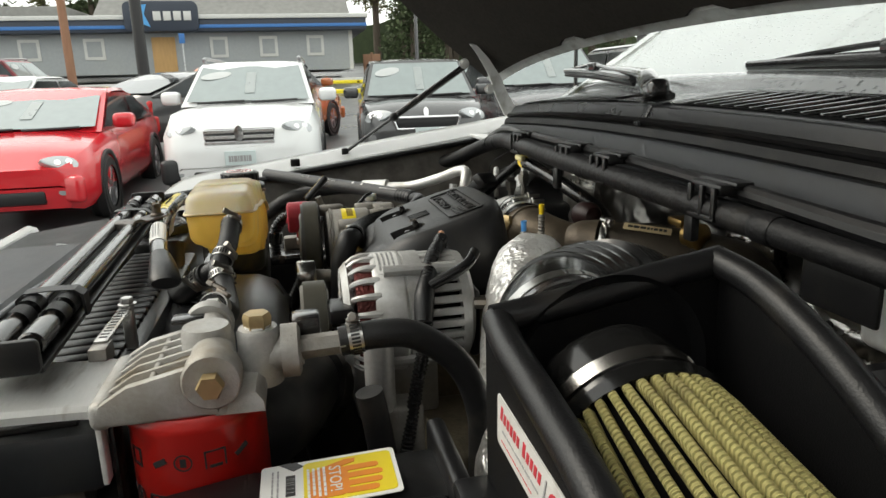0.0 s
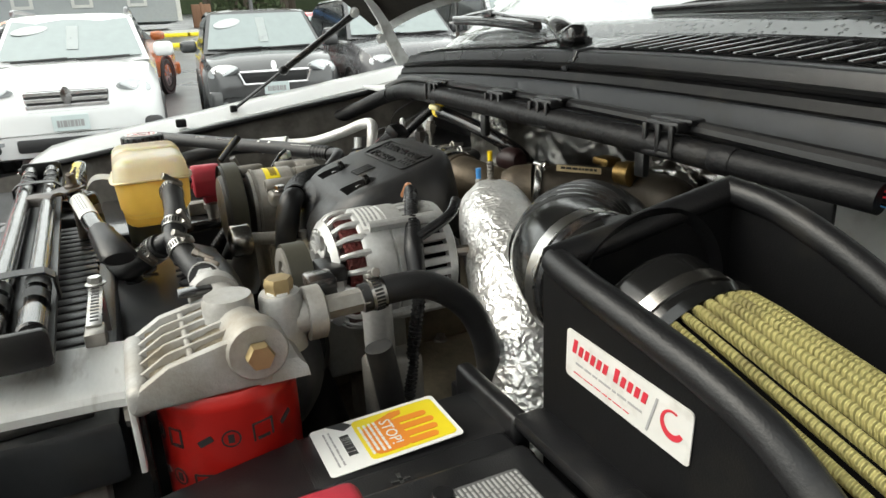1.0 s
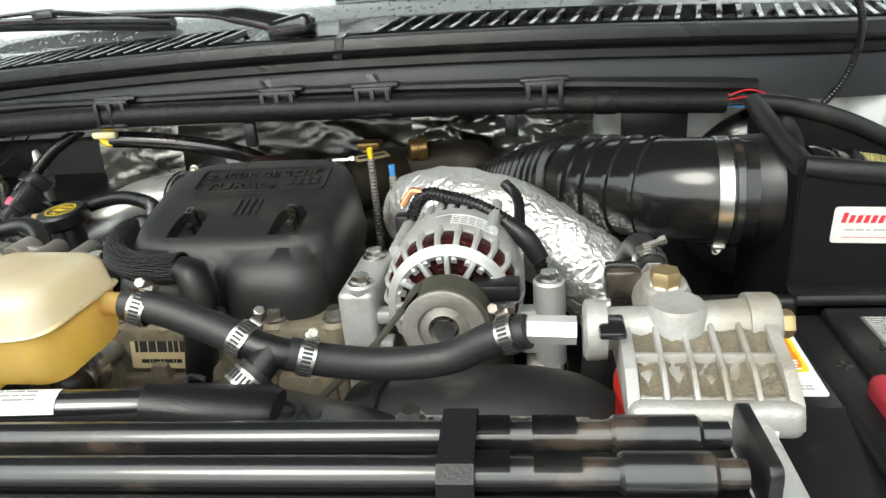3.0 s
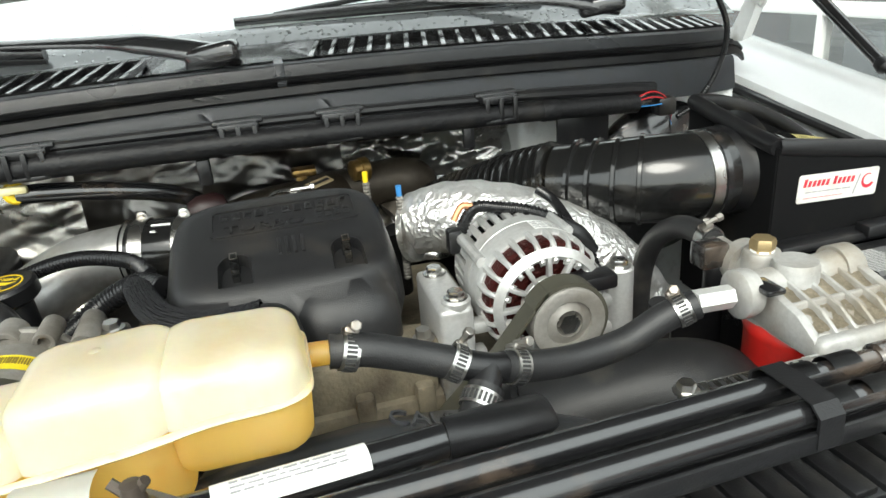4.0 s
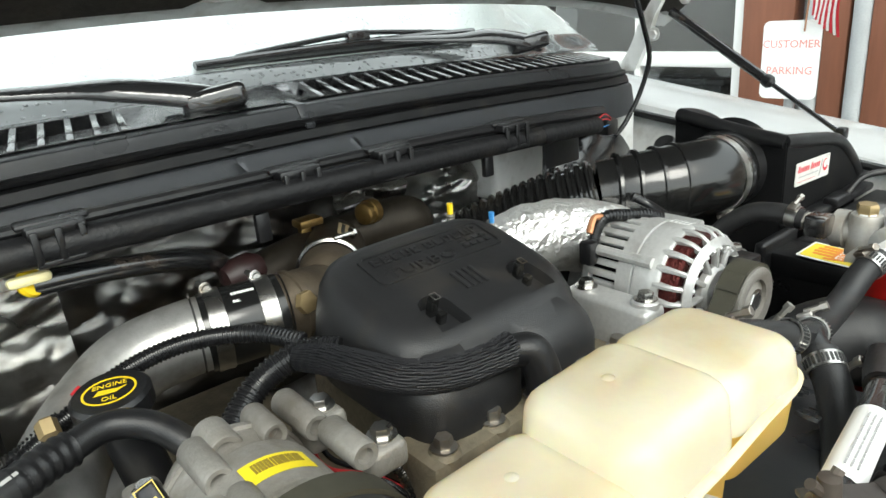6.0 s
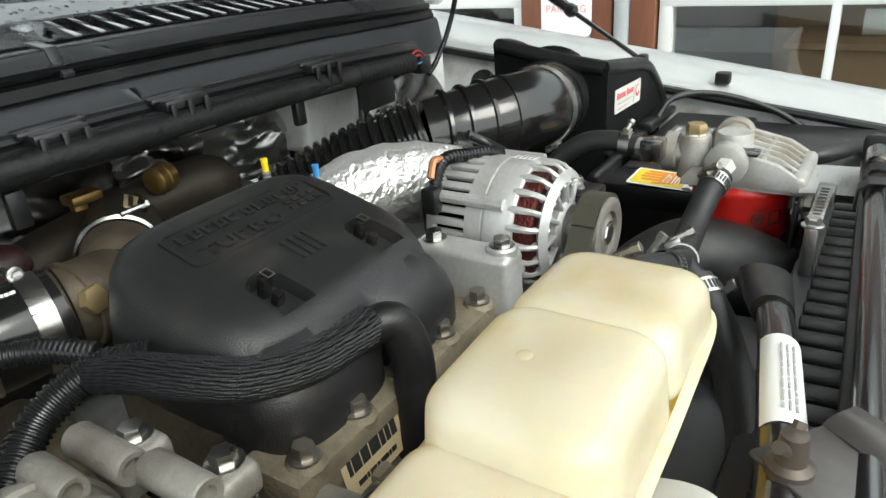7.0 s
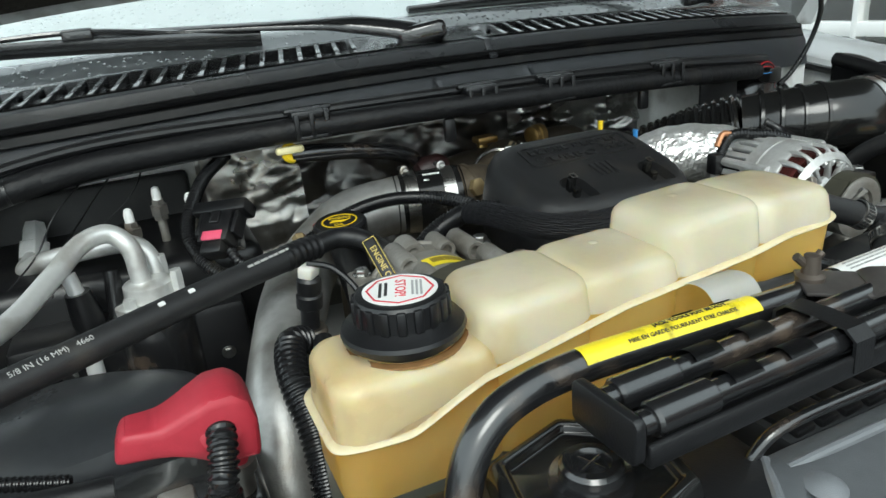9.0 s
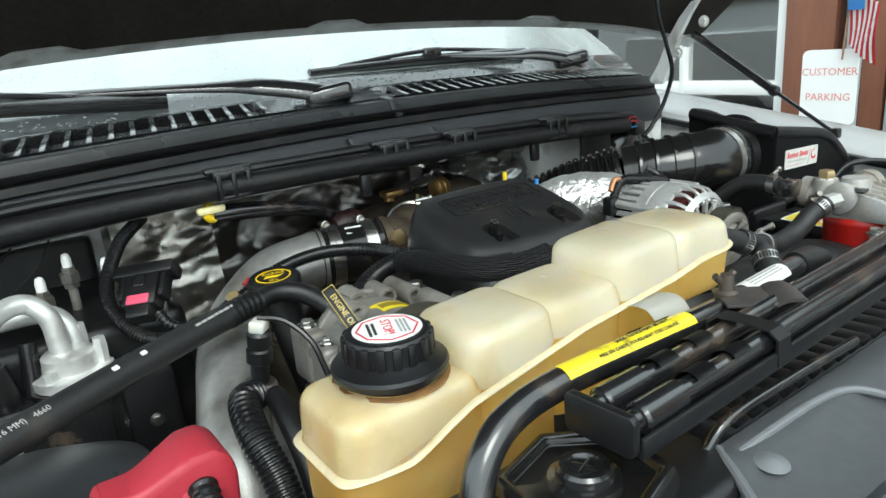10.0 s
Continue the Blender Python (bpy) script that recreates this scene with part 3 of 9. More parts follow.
part("tailgate", rbox((CX - 0.84, 5.68, 0.72), (CX + 0.84, 5.74, 1.36), 0.02), white_paint, truck)
part("bed_front_wall", rbox((CX - 0.84, 3.66, 0.72), (CX + 0.84, 3.7, 1.36), 0.02), white_paint, truck)
part("front_bumper", rbox((-0.86, -0.16, 0.48), (0.98, -0.04, 0.68), 0.04, 3), pipe_alu, truck)

# Wiper arms with their blades
for pivot, bend, clip, a, b in ((V((0.005, 1.135, 1.452)), V((-0.17, 1.2, 1.478)), V((-0.45, 1.262, 1.492)), V((-0.70, 1.288, 1.486)), V((-0.21, 1.215, 1.466))),
                                (V((0.60, 1.20, 1.459)), V((0.46, 1.232, 1.477)), V((0.29, 1.266, 1.491)), V((0.04, 1.262, 1.481)), V((0.53, 1.262, 1.480)))):
    arm = part("wiper_arm", tube([pivot + V((0.035, 0.005, -0.012)), pivot, pivot.lerp(bend, 0.5) + V((0, 0, 0.006)), bend, clip], [0.011, 0.018, 0.016, 0.009, 0.0045], 12, 8, flat=0.6), wet_plastic, truck, "wet black wiper arm and blade")
    part("wiper_blade", tube([a, a.lerp(b, 0.5) + V((0, 0, 0.003)), b], [0.006, 0.0085, 0.008], 10, 10, flat=1.3), wet_plastic, arm)
    part("rubber_lip", tube([a - V((0, 0, 0.009)), a.lerp(b, 0.5) - V((0, 0, 0.006)), b - V((0, 0, 0.009))], 0.004, 6), rubber, arm)
    part("blade_frame", tube([a.lerp(b, 0.12) + V((0, 0, 0.006)), a.lerp(b, 0.3) + V((0, -0.002, 0.014)), a.lerp(b, 0.52) + V((0, -0.004, 0.02)), a.lerp(b, 0.72) + V((0, -0.002, 0.014)), a.lerp(b, 0.9) + V((0, 0, 0.006))], 0.004, 8), wet_plastic, arm)
    part("blade_clip", rbox((-0.022, -0.007, -0.008), (0.018, 0.007, 0.009), 0.004, 3, Matrix.Translation(a.lerp(b, 0.52) + V((0, -0.005, 0.016)))), wet_plastic, arm)
    part("arm_cover", rbox((-0.034, -0.015, -0.016), (0.04, 0.015, 0.012), 0.009, 3, Matrix.Translation(pivot) @ pose(0, 0, 0, 0, -8, -18)), wet_plastic, arm)


# Hood, propped open on its hinges
def hood_point(u, s, low=0.0):
    """u: across, -1 to 1; s: metres forward from the rear lip along the hood."""
    y0, z0 = 1.20 - 0.06 * u * u, 1.535 - 0.055 * u * u - 0.03 * abs(u) ** 6
    c, k = math.cos(radians(43)), math.sin(radians(43))
    return V((CX + u * (0.86 + 0.02 * s), y0 - c * s + k * low, z0 + k * s + c * low))


rings = [[hood_point(-1 + 2 * i / 32, s, low) for s, low in ((0.0, 0.02), (0.02, 0.045), (0.3, 0.07), (0.7, 0.075), (1.1, 0.05), (1.2, 0.0))] for i in range(33)]
hood = part("hood", solid(loft(rings, cap=False, closed=False), 0.004), white_paint, truck, "raised white hood")
rings = [[hood_point(-1 + 2 * i / 32, s, low) for s, low in ((0.0, 0.02), (0.004, 0.004), (0.03, 0.0), (0.06, 0.018), (0.09, 0.02))] for i in range(33)]
part("hood_rear_rim", solid(loft(rings, cap=False, closed=False), 0.004), white_apron, hood, "folded white inner rim")
rings = []
for i in range(65):
    u = -0.99 + 1.98 * i / 64
    notch = 0.012 if (i % 16) in (0, 1, 15) else 0.0
    rings.append([hood_point(u, s, low) for s, low in ((0.02 + notch, 0.012), (0.028 + notch, -0.004), (0.2, -0.012), (0.6, -0.012), (1.0, -0.01), (1.12, 0.0), (1.13, 0.02))])
part("hood_liner", solid(loft(rings, cap=False, closed=False), 0.004), insulation, hood, "dark stained fibre hood liner")
for sx in (-1, 1):
    rim = [hood_point(sx * 0.99, s, 0.01) for s in (-0.0, 0.3, 0.7, 1.15)]
    part("hood_side_rim", tube(rim, 0.006, 8, flat=0.6), white_apron, hood)
    hx = CX + sx * 0.76
    bm = loft([[V((hx + sx * dx, y + dy, z + dz)) for dx, dy, dz in ((-0.005, -w, 0), (0.012, -w, 0.006), (0.012, w, 0.006), (-0.005, w, 0))] for y, z, w in ((1.15, 1.385, 0.02), (1.125, 1.43, 0.016), (1.105, 1.48, 0.013), (1.08, 1.52, 0.011), (1.055, 1.55, 0.008))])
    hinge = part("hood_hinge", bm, white_apron, truck, "white painted hood hinge arm")
    for k in (0.25, 0.75):
        part("hinge_bolt", hexbolt((hx - sx * 0.006, 1.12 - 0.12 * k, 1.42 + 0.12 * k), (-sx, 0, 0), 0.008, 0.007), white_apron, hinge)
# Gas struts
for name, ball, top in (("l", (-0.769, 0.743, 1.309), (-0.753, 1.054, 1.511)), ("r", (0.855, 0.774, 1.29), (0.86, 1.085, 1.485))):
    a, b = V(ball), V(top)
    strut = part("gas_strut", tube([a.lerp(b, 0.42), b], 0.0085, 12), black_paint, truck, "black gas strut holding the hood")
    part("strut_rod", tube([a, a.lerp(b, 0.45)], 0.004, 10), black_paint, strut)
    part("strut_socket", rbox((-0.008, -0.008, -0.008), (0.008, 0.008, 0.011), 0.004, 3, Matrix.Translation(a)), black_plastic, strut)
    part("strut_collar", lathe([(0.0095, 0), (0.011, 0.004), (0.011, 0.012), (0.006, 0.018)], at(a.lerp(b, 0.42), a - b), 14), black_plastic, strut)


# Fenders and inner aprons
def fender(sx, inner, outer, z0, slope):
    rings = []
    for i in range(33):
        y = 0.2 + 1.25 * i / 32
        z = z0 + slope * (y - 0.75) - max(0, 0.37 - y) ** 1.5 * 1.6
        rings.append([V((x, y, z + dz)) for x, dz in ((inner, -0.05), (inner, -0.012), (inner + sx * 0.008, -0.003), (inner + sx * 0.03, 0.0), (inner + sx * 0.07, 0.014), ((inner + outer) / 2 + sx * 0.03, 0.018), (outer - sx * 0.02, 0.006), (outer, -0.04), (outer + sx * 0.02, -0.25), (outer + sx * 0.015, -0.7))])
    return loft(rings, cap=False, closed=False)


part("fender", solid(fender(-1, -0.715, -0.90, 1.300, 0.14), 0.003), white_paint, truck)
part("fender", solid(fender(1, 0.825, 1.02, 1.268, 0.15), 0.003), white_paint, truck)
for sx in (-1, 1):
    xo = CX + sx * 0.83
    lampset = part("headlamp_unit", rbox((xo - 0.13, -0.1, 0.82), (xo + 0.13, 0.2, 1.10), 0.05, 4), black_plastic, truck, "black headlamp housing")
    part("lens", rbox((xo - 0.12, -0.115, 0.84), (xo + 0.12, -0.09, 1.08), 0.02, 3), steel, lampset)
for sx, xi, zt in ((-1, -0.712, 1.255), (1, 0.822, 1.225)):
    rings = [[V((xi - sx * d, y, zt + 0.13 * (y - 0.75) + dz)) for d, dz in ((0.0, 0.03), (0.012, 0.0), (0.03, -0.03), (0.05, -0.12), (0.14, -0.35), (0.16, -0.6))] for y in (0.25, 0.45, 0.65, 0.85, 1.05, 1.22)]
    # The left apron is browner and much darker than the right one
    part("inner_apron", solid(loft(rings, cap=False, closed=False), 0.003), white_apron if sx > 0 else dark_apron, truck)
    # rubber edge strip along the fender flange
    part("edge_strip", tube([(xi + sx * 0.004 - sx * 0.012, y, zt + 0.034 + 0.13 * (y - 0.75)) for y in (0.3, 0.5, 0.75, 1.0, 1.15)], 0.007, 8, 6), rubber, truck)
for x, y, z in ((-0.735, 0.622, 1.289), (0.86, 0.65, 1.262)):
    part("hood_bumper", rbox((x - 0.009, y - 0.011, z - 0.004), (x + 0.009, y + 0.011, z + 0.014), 0.003), rubber, truck, "square rubber hood bumper")

# Firewall: white metal behind crumpled foil matting
part("firewall", rbox((-0.78, 1.225, 0.6), (0.86, 1.245, 1.40), 0.004), white_apron, truck)
part("cowl_underside", rbox((-0.76, 1.05, 1.335), (0.60, 1.24, 1.342), 0.002), white_apron, truck)


def crumpled(x0, x1, z0, z1, y, amp, nx, nz, seed):
    rings = []
    for i in range(nx + 1):
        ring = []
        for j in range(nz + 1):
            x, z = x0 + (x1 - x0) * i / nx, z0 + (z1 - z0) * j / nz
            c = V((x * 7 + z * 5 + seed, z * 15 - x * 3, seed + 0.6 * noise.noise(V((x * 14, z * 14, seed)))))
            near, fine = noise.voronoi(c)[0], noise.voronoi(c * 2.7)[0]
            d = amp * (near[1] - near[0]) * 0.9 + amp * 0.28 * (fine[1] - fine[0])
            ring.append(V((x, y - 0.02 - d - 0.05 * (1 - j / nz) * 0.5, z)))
        rings.append(ring)
    return loft(rings, cap=False, closed=False)


part("firewall_pad", rbox((0.2, 1.203, 0.7), (0.82, 1.224, 1.222), 0.008), rubber, truck, "black sound-deadening pad")
part("firewall_pad", rbox((-0.775, 1.203, 0.7), (-0.35, 1.224, 1.295), 0.008), rubber, truck, "black sound-deadening pad")
part("firewall_step", rbox((0.425, 1.115, 1.226), (0.80, 1.224, 1.333), 0.012, 3), white_apron, truck, "white painted firewall step")
part("heat_shield_mat", solid(crumpled(-0.34, 0.2, 1.05, 1.345, 1.205, 0.015, 130, 72, 2.0), 0.0015), dark_foil, truck, "sooty crumpled foil heat shield", sharp=40)
part("heat_shield_mat", solid(crumpled(0.16, 0.43, 1.1, 1.338, 1.195, 0.03, 80, 70, 5.0), 0.0015), silver_foil, truck, "creased silver foil heat shield", sharp=40)
part("heat_shield_mat", solid(crumpled(-0.335, -0.20, 1.12, 1.325, 1.168, 0.012, 44, 60, 8.0), 0.0015), soft_foil, truck, "creased silver foil heat shield", sharp=40)

# Radiator support, shield and grille side
part("radiator_support", rbox((-0.70, 0.27, 1.06), (0.82, 0.36, 1.175), 0.012, 3), black_plastic, truck)
part("front_crossmember", rbox((-0.72, 0.2, 0.45), (0.84, 0.34, 0.62), 0.02), black_plastic, truck)
part("grille_wall", rbox((-0.72, 0.02, 0.6), (0.84, 0.06, 1.19), 0.02), white_paint, truck)
rings = []
for i in range(41):
    x = -0.124 + 0.724 * i / 40
    e = 0.012 * max(0, x - 0.28) + 0.05 * max(0, -0.115 - x)
    slant = 0.7 * max(0, 1 - i / 12)
    rings.append([V((x - slant * (0.383 - y), y, z - e)) for y, z in ((0.383, 1.205), (0.383, 1.243), (0.379, 1.25), (0.371, 1.2525), (0.352, 1.2515), (0.344, 1.2465), (0.3, 1.243), (0.292, 1.248), (0.22, 1.238), (0.12, 1.222), (0.05, 1.20))])
rings.insert(0, [p - V((0.004, 0, 0.006)) for p in rings[0]])
rings.insert(0, [p - V((0.002, 0, 0.03)) for p in rings[0]])
part("lower_front_panel", solid(loft([[V((x, y, z)) for y, z in ((0.375, 1.15), (0.375, 1.195), (0.368, 1.203), (0.2, 1.2), (0.05, 1.18))] for x in (-0.66, -0.4, -0.2, -0.12)], cap=False, closed=False), 0.004), black_plastic, truck, "low wet black panel beside the radiator cover")
shield = part("radiator_shield", solid(loft(rings, cap=False, closed=False), 0.004), shield_plastic, truck, "textured black plastic radiator cover")
part("moulded_ridge", tube([(-0.122, 0.366, 1.2495), (-0.09, 0.364, 1.2525), (-0.03, 0.362, 1.253), (0.0, 0.352, 1.253), (0.02, 0.325, 1.249), (0.06, 0.31, 1.2475), (0.2, 0.305, 1.2465), (0.4, 0.305, 1.2455)], 0.0032, 10), shield_plastic, shield)
part("moulded_ridge", tube([(-0.126, 0.378, 1.2485), (-0.148, 0.348, 1.249), (-0.18, 0.302, 1.2425), (-0.216, 0.25, 1.241)], 0.0035, 10), shield_plastic, shield)
part("raised_emblem", lathe([(0.0412, 0.0), (0.042, 0.0012), (0.0445, 0.0012), (0.0455, 0)], surface((0.165, 0.322, 1.2455), (1, 0, 0), (0, 1, 0.12)) @ Matrix.Diagonal((1, 0.52, 1, 1)), 40, cap=False), shield_plastic, shield)
for x, y in ((-0.118, 0.347), (0.19, 0.361)):
    part("push_pin", lathe([(0.0, 0.004), (0.006, 0.0035), (0.011, 0.0)], surface((x, y, 1.2505 if x < 0 else 1.252), (1, 0, 0), (0, 1, 0.1)), 18), shield_plastic, shield)

# ---- engine and what is bolted to it ----
for sx in (-1, 1):
    part("chassis_rail", rbox((0.07 + sx * 0.43 - 0.05, 0.15, 0.48), (0.07 + sx * 0.43 + 0.05, 4.8, 0.66), 0.015), black_paint, truck)

engine = thing("diesel_engine", (0.08, 0.85, 0.62), "grimy cast diesel engine block under its cover", "engine")
bm = rbox((-0.12, 0.68, 0.62), (0.30, 1.12, 1.02), 0.03, 3)
rbox((-0.42, 0.85, 0.62), (0.52, 0.93, 0.70), 0.01, bm=bm)
part("block", bm, block_paint, engine)
for x0, x1 in ((-0.17, -0.01), (0.16, 0.30)):
    head = part("valve_cover", rbox((x0, 0.70, 1.0), (x1, 1.15, 1.10), 0.02, 3), block_paint, engine, "oily valve cover")
    for k in range(5):
        part("cover_bolt", hexbolt((x0 + 0.02, 0.73 + k * 0.09, 1.10), (0, 0, 1), 0.006, 0.008), worn_steel, head)
part("intake_plenum", rbox((0.0, 0.71, 1.04), (0.17, 1.0, 1.175), 0.03, 3), block_paint, engine)
bm = rbox((-0.065, 0.676, 1.07), (0.175, 0.73, 1.222), 0.008)
front = part("front_housing", bm, block_paint, engine)
part("housing_ledge", rbox((-0.075, 0.668, 1.07), (0.178, 0.70, 1.176), 0.006), block_paint, front)
for x in (-0.03, 0.02, 0.07, 0.125, 0.18):
    part("bolt_boss", lathe([(0.014, -0.012), (0.014, 0.02), (0.011, 0.024)], at((x - 0.014, 0.69, 1.2), (0, 0, 1)), 14), block_paint, front)
    part("casting_rib", rbox((x - 0.03, 0.664, 1.08), (x - 0.012, 0.69, 1.19), 0.005), block_paint, front)
    part("housing_bolt", hexbolt((x - 0.014, 0.69, 1.2245), (0, 0, 1), 0.007, 0.010), worn_steel, front)
fl = surface((0.0, 0.675, 1.2), (0.98, -0.0, 0.0), (0.0, 0.2, 0.97))
flab = part("casting_label", panel(0.06, 0.034, fl, 0.0008, 0.002), tan_label, front, "stained label with a barcode")
bars(fl @ Matrix.Translation((0.0, 0.004, 0.0008)), flab, black_ink, 1, 0.05, 0.018, 14, fill=0.6)
bars(fl @ Matrix.Translation((0.0, -0.01, 0.0008)), flab, black_ink, 1, 0.04, 0.006, 15, fill=0.6)
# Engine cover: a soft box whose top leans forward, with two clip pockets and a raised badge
# Near-black that paints shade into the gaps between ribs, pleats and yarns
gap_shade = mat("gap_shade_black", (0.002, 0.002, 0.002), 0.8, grain=0.1, spec=0.04)
cover = thing("engine_cover", (0.07, 0.78, 1.2), "matt black plastic engine cover with a raised badge", "engine cover")
SL = 0.285


def cover_z(y):
    return 1.3005 + SL * (y - 0.75)


def superring(cx, cy, hx, hy, e, z, n=64, tilt=0.0):
    out = []
    for k in range(n):
        a = 2 * math.pi * k / n
        c, s = math.cos(a), math.sin(a)
        x, y = cx + hx * math.copysign(abs(c) ** (2 / e), c), cy + hy * math.copysign(abs(s) ** (2 / e), s)
        out.append(V((x, y, z + tilt * (y - 0.75))))
    return out


rings = [superring(0.049, 0.784, 0.108, 0.088, 4, 1.225, tilt=0.03), superring(0.05, 0.782, 0.112, 0.090, 4, 1.246, tilt=0.1),
         superring(0.051, 0.781, 0.110, 0.086, 4, 1.265, tilt=0.2), superring(0.052, 0.781, 0.105, 0.080, 4.2, 1.284, tilt=0.27),
         superring(0.053, 0.782, 0.100, 0.074, 4.2, 1.2945, tilt=SL), superring(0.054, 0.783, 0.094, 0.067, 4.2, 1.2992, tilt=SL), superring(0.056, 0.784, 0.086, 0.06, 4, 1.3005, tilt=SL), superring(0.056, 0.784, 0.04, 0.03, 3, 1.3005, tilt=SL), superring(0.056, 0.784, 0.01, 0.01, 3, 1.3005, tilt=SL)]
bm = loft(rings)
# two rounded lobes of the front, run together with the top
for x, w in ((0.0, 0.055), (0.1, 0.05)):
    loft([superring(x, 0.722, w, 0.045, 3.2, z, 40) for z in (1.203, 1.222, 1.246)] + [superring(x, 0.726, w - 0.002, 0.043, 3.2, 1.260, 40), superring(x, 0.733, w - 0.007, 0.04, 3.2, 1.272, 40), superring(x, 0.742, w - 0.016, 0.034, 3, 1.281, 40), superring(x, 0.75, w - 0.03, 0.022, 3, 1.287, 40)], bm=bm)
body = part("body", bm, cover_plastic, cover, sharp=60)
POCKET = [(-0.0155, -0.027), (0.0155, -0.027), (0.0148, 0.003), (0.0115, 0.0105), (0.0062, 0.015), (0, 0.016), (-0.0062, 0.015), (-0.0115, 0.0105), (-0.0148, 0.003)]
POCKETS = [surface((x, 0.744, cover_z(0.744)), (1, 0, 0), (0, 1, SL)) for x in (0.009, 0.1115)]
cutter = bmesh.new()
for m in POCKETS:
    loft([[m @ V((px * q, py * q, z)) for px, py in POCKET] for z, q in ((0.02, 1.1), (0.001, 1.0), (-0.011, 0.9))], bm=cutter)
bmesh.ops.recalc_face_normals(cutter, faces=cutter.faces)
sinker = new("sinker", mesh_of("sinker", cutter, cover_plastic))
union = body.modifiers.new("cut", "BOOLEAN")
union.operation, union.solver, union.object, union.use_self = "DIFFERENCE", "EXACT", sinker, True
bpy.context.view_layer.update()
carved = bpy.data.meshes.new_from_object(body.evaluated_get(bpy.context.evaluated_depsgraph_get()))
body.modifiers.clear()
body.data = carved
carved.shade_smooth()
carved.set_sharp_from_angle(angle=radians(50))
bpy.data.objects.remove(sinker)
lean = surface((0.060, 0.81, cover_z(0.81) + 0.0002), (1, 0, 0), (0, 1, SL))
outer, inner = rrect(0.144, 0.046, 0.007), rrect(0.138, 0.040, 0.006)
bm = bmesh.new()
vo, vi = [bm.verts.new((x, y, 0.002)) for x, y in outer], [bm.verts.new((x, y, 0.002)) for x, y in inner]
vo2, vi2 = [bm.verts.new((x, y, -0.001)) for x, y in outer], [bm.verts.new((x, y, -0.001)) for x, y in inner]
for i in range(len(vo)):
    j = (i + 1) % len(vo)
    bm.faces.new((vo[i], vo[j], vi[j], vi[i]))
    bm.faces.new((vo2[i], vo2[j], vo[j], vo[i]))
    bm.faces.new((vi[i], vi[j], vi2[j], vi2[i]))
bm.transform(lean)
badge = part("badge_frame", bm, cover_plastic, cover)
lettering("TURBO", 0.0165, lean @ Matrix.Translation((-0.02, -0.0125, 0.0)) @ Matrix.Diagonal((1.45, 1, 1, 1)), badge, cover_plastic, "raised_lettering", 0.0022)
rng = random.Random(31)
for i in range(11):
    x = -0.062 + i * 0.0113 + (0.004 if i > 4 else 0)
    bm = rbox((x, 0.0045, 0), (x + 0.0026, 0.0145, 0.0022), 0.0006, m=lean)
    for k in range(2):
        z0 = rng.choice((0.0045, 0.0085, 0.0122))
        rbox((x + 0.002, z0, 0), (x + 0.0078, z0 + 0.0023, 0.0022), 0.0006, m=lean, bm=bm)
    if i % 2:
        rbox((x + 0.0062, 0.0045, 0), (x + 0.0085, 0.0145, 0.0022), 0.0006, m=lean, bm=bm)
    part("raised_letter", bm, cover_plastic, badge)
for x in (0.034, 0.043, 0.052, 0.061):
    part("raised_letter", rbox((x - 0.003, -0.004, 0), (x + 0.003, 0.001, 0.002), 0.0008, m=lean), cover_plastic, badge)
    part("raised_letter", rbox((x - 0.0032, -0.0125, 0), (x + 0.003, -0.007, 0.002), 0.0008, m=lean), cover_plastic, badge)
mid = surface((0.062, 0.762, cover_z(0.762)), (1, 0, 0), (0, 1, SL))
for i in range(4):
    part("vent_rib", rbox((-0.013 + i * 0.0072, -0.013, -0.001), (-0.0095 + i * 0.0072, 0.013, 0.0018), 0.0006, m=mid), cover_plastic, cover)
for m in POCKETS:
    bm = rbox((-0.0035, -0.010, -0.012), (0.0035, -0.003, -0.001), 0.001, m=m)
    rbox((-0.0042, 0.002, -0.012), (0.0042, 0.0095, 0.006), 0.0015, m=m, bm=bm)
    rbox((-0.0026, 0.003, 0.005), (0.0026, 0.0085, 0.0085), 0.001, m=m, bm=bm)
    clip = part("cover_clip", bm, gloss_black, cover, "glossy black clip in a sunken pocket")
    bm = bmesh.new()
    for lo, hi in (((-0.0034, -0.0005, 0.0088), (-0.0026, 0.0085, 0.0094)), ((0.0026, -0.0005, 0.0088), (0.0034, 0.0085, 0.0094)), ((-0.0026, 0.0077, 0.0088), (0.0026, 0.0085, 0.0094)), ((-0.0026, -0.0005, 0.0088), (0.0026, 0.0003, 0.0094))):
        rbox(lo, hi, 0.0002, m=m, bm=bm)
    part("worn_edge", bm, worn_steel, clip)
    part("pocket_rim", solid(loft([[m @ V((px * q, py * q, z)) for q, z in ((1.0, 0.0011), (1.08, 0.0004))] for px, py in POCKET[2:]], cap=False, closed=False), 0.0006), cover_plastic, cover)

cover.location += V((0.003, 0.012, 0.0))

# Degas bottle: four soft lobes over a seam, the capped end lowest
bottle = thing("coolant_bottle", (-0.14, 0.545, 1.2), "yellowed translucent coolant bottle with stepped lobes", "coolant tank")


SEAM = ((-0.36, 1.260), (-0.29, 1.265), (-0.23, 1.288), (-0.16, 1.302), (-0.09, 1.310), (-0.02, 1.317), (0.07, 1.325))


def seam_z(x):
    """The welded seam climbs from the capped end, steepest beside the cap."""
    for (xa, za), (xb, zb) in zip(SEAM, SEAM[1:]):
        if x <= xb:
            return za + (zb - za) * (x - xa) / (xb - xa)
    return SEAM[-1][1]


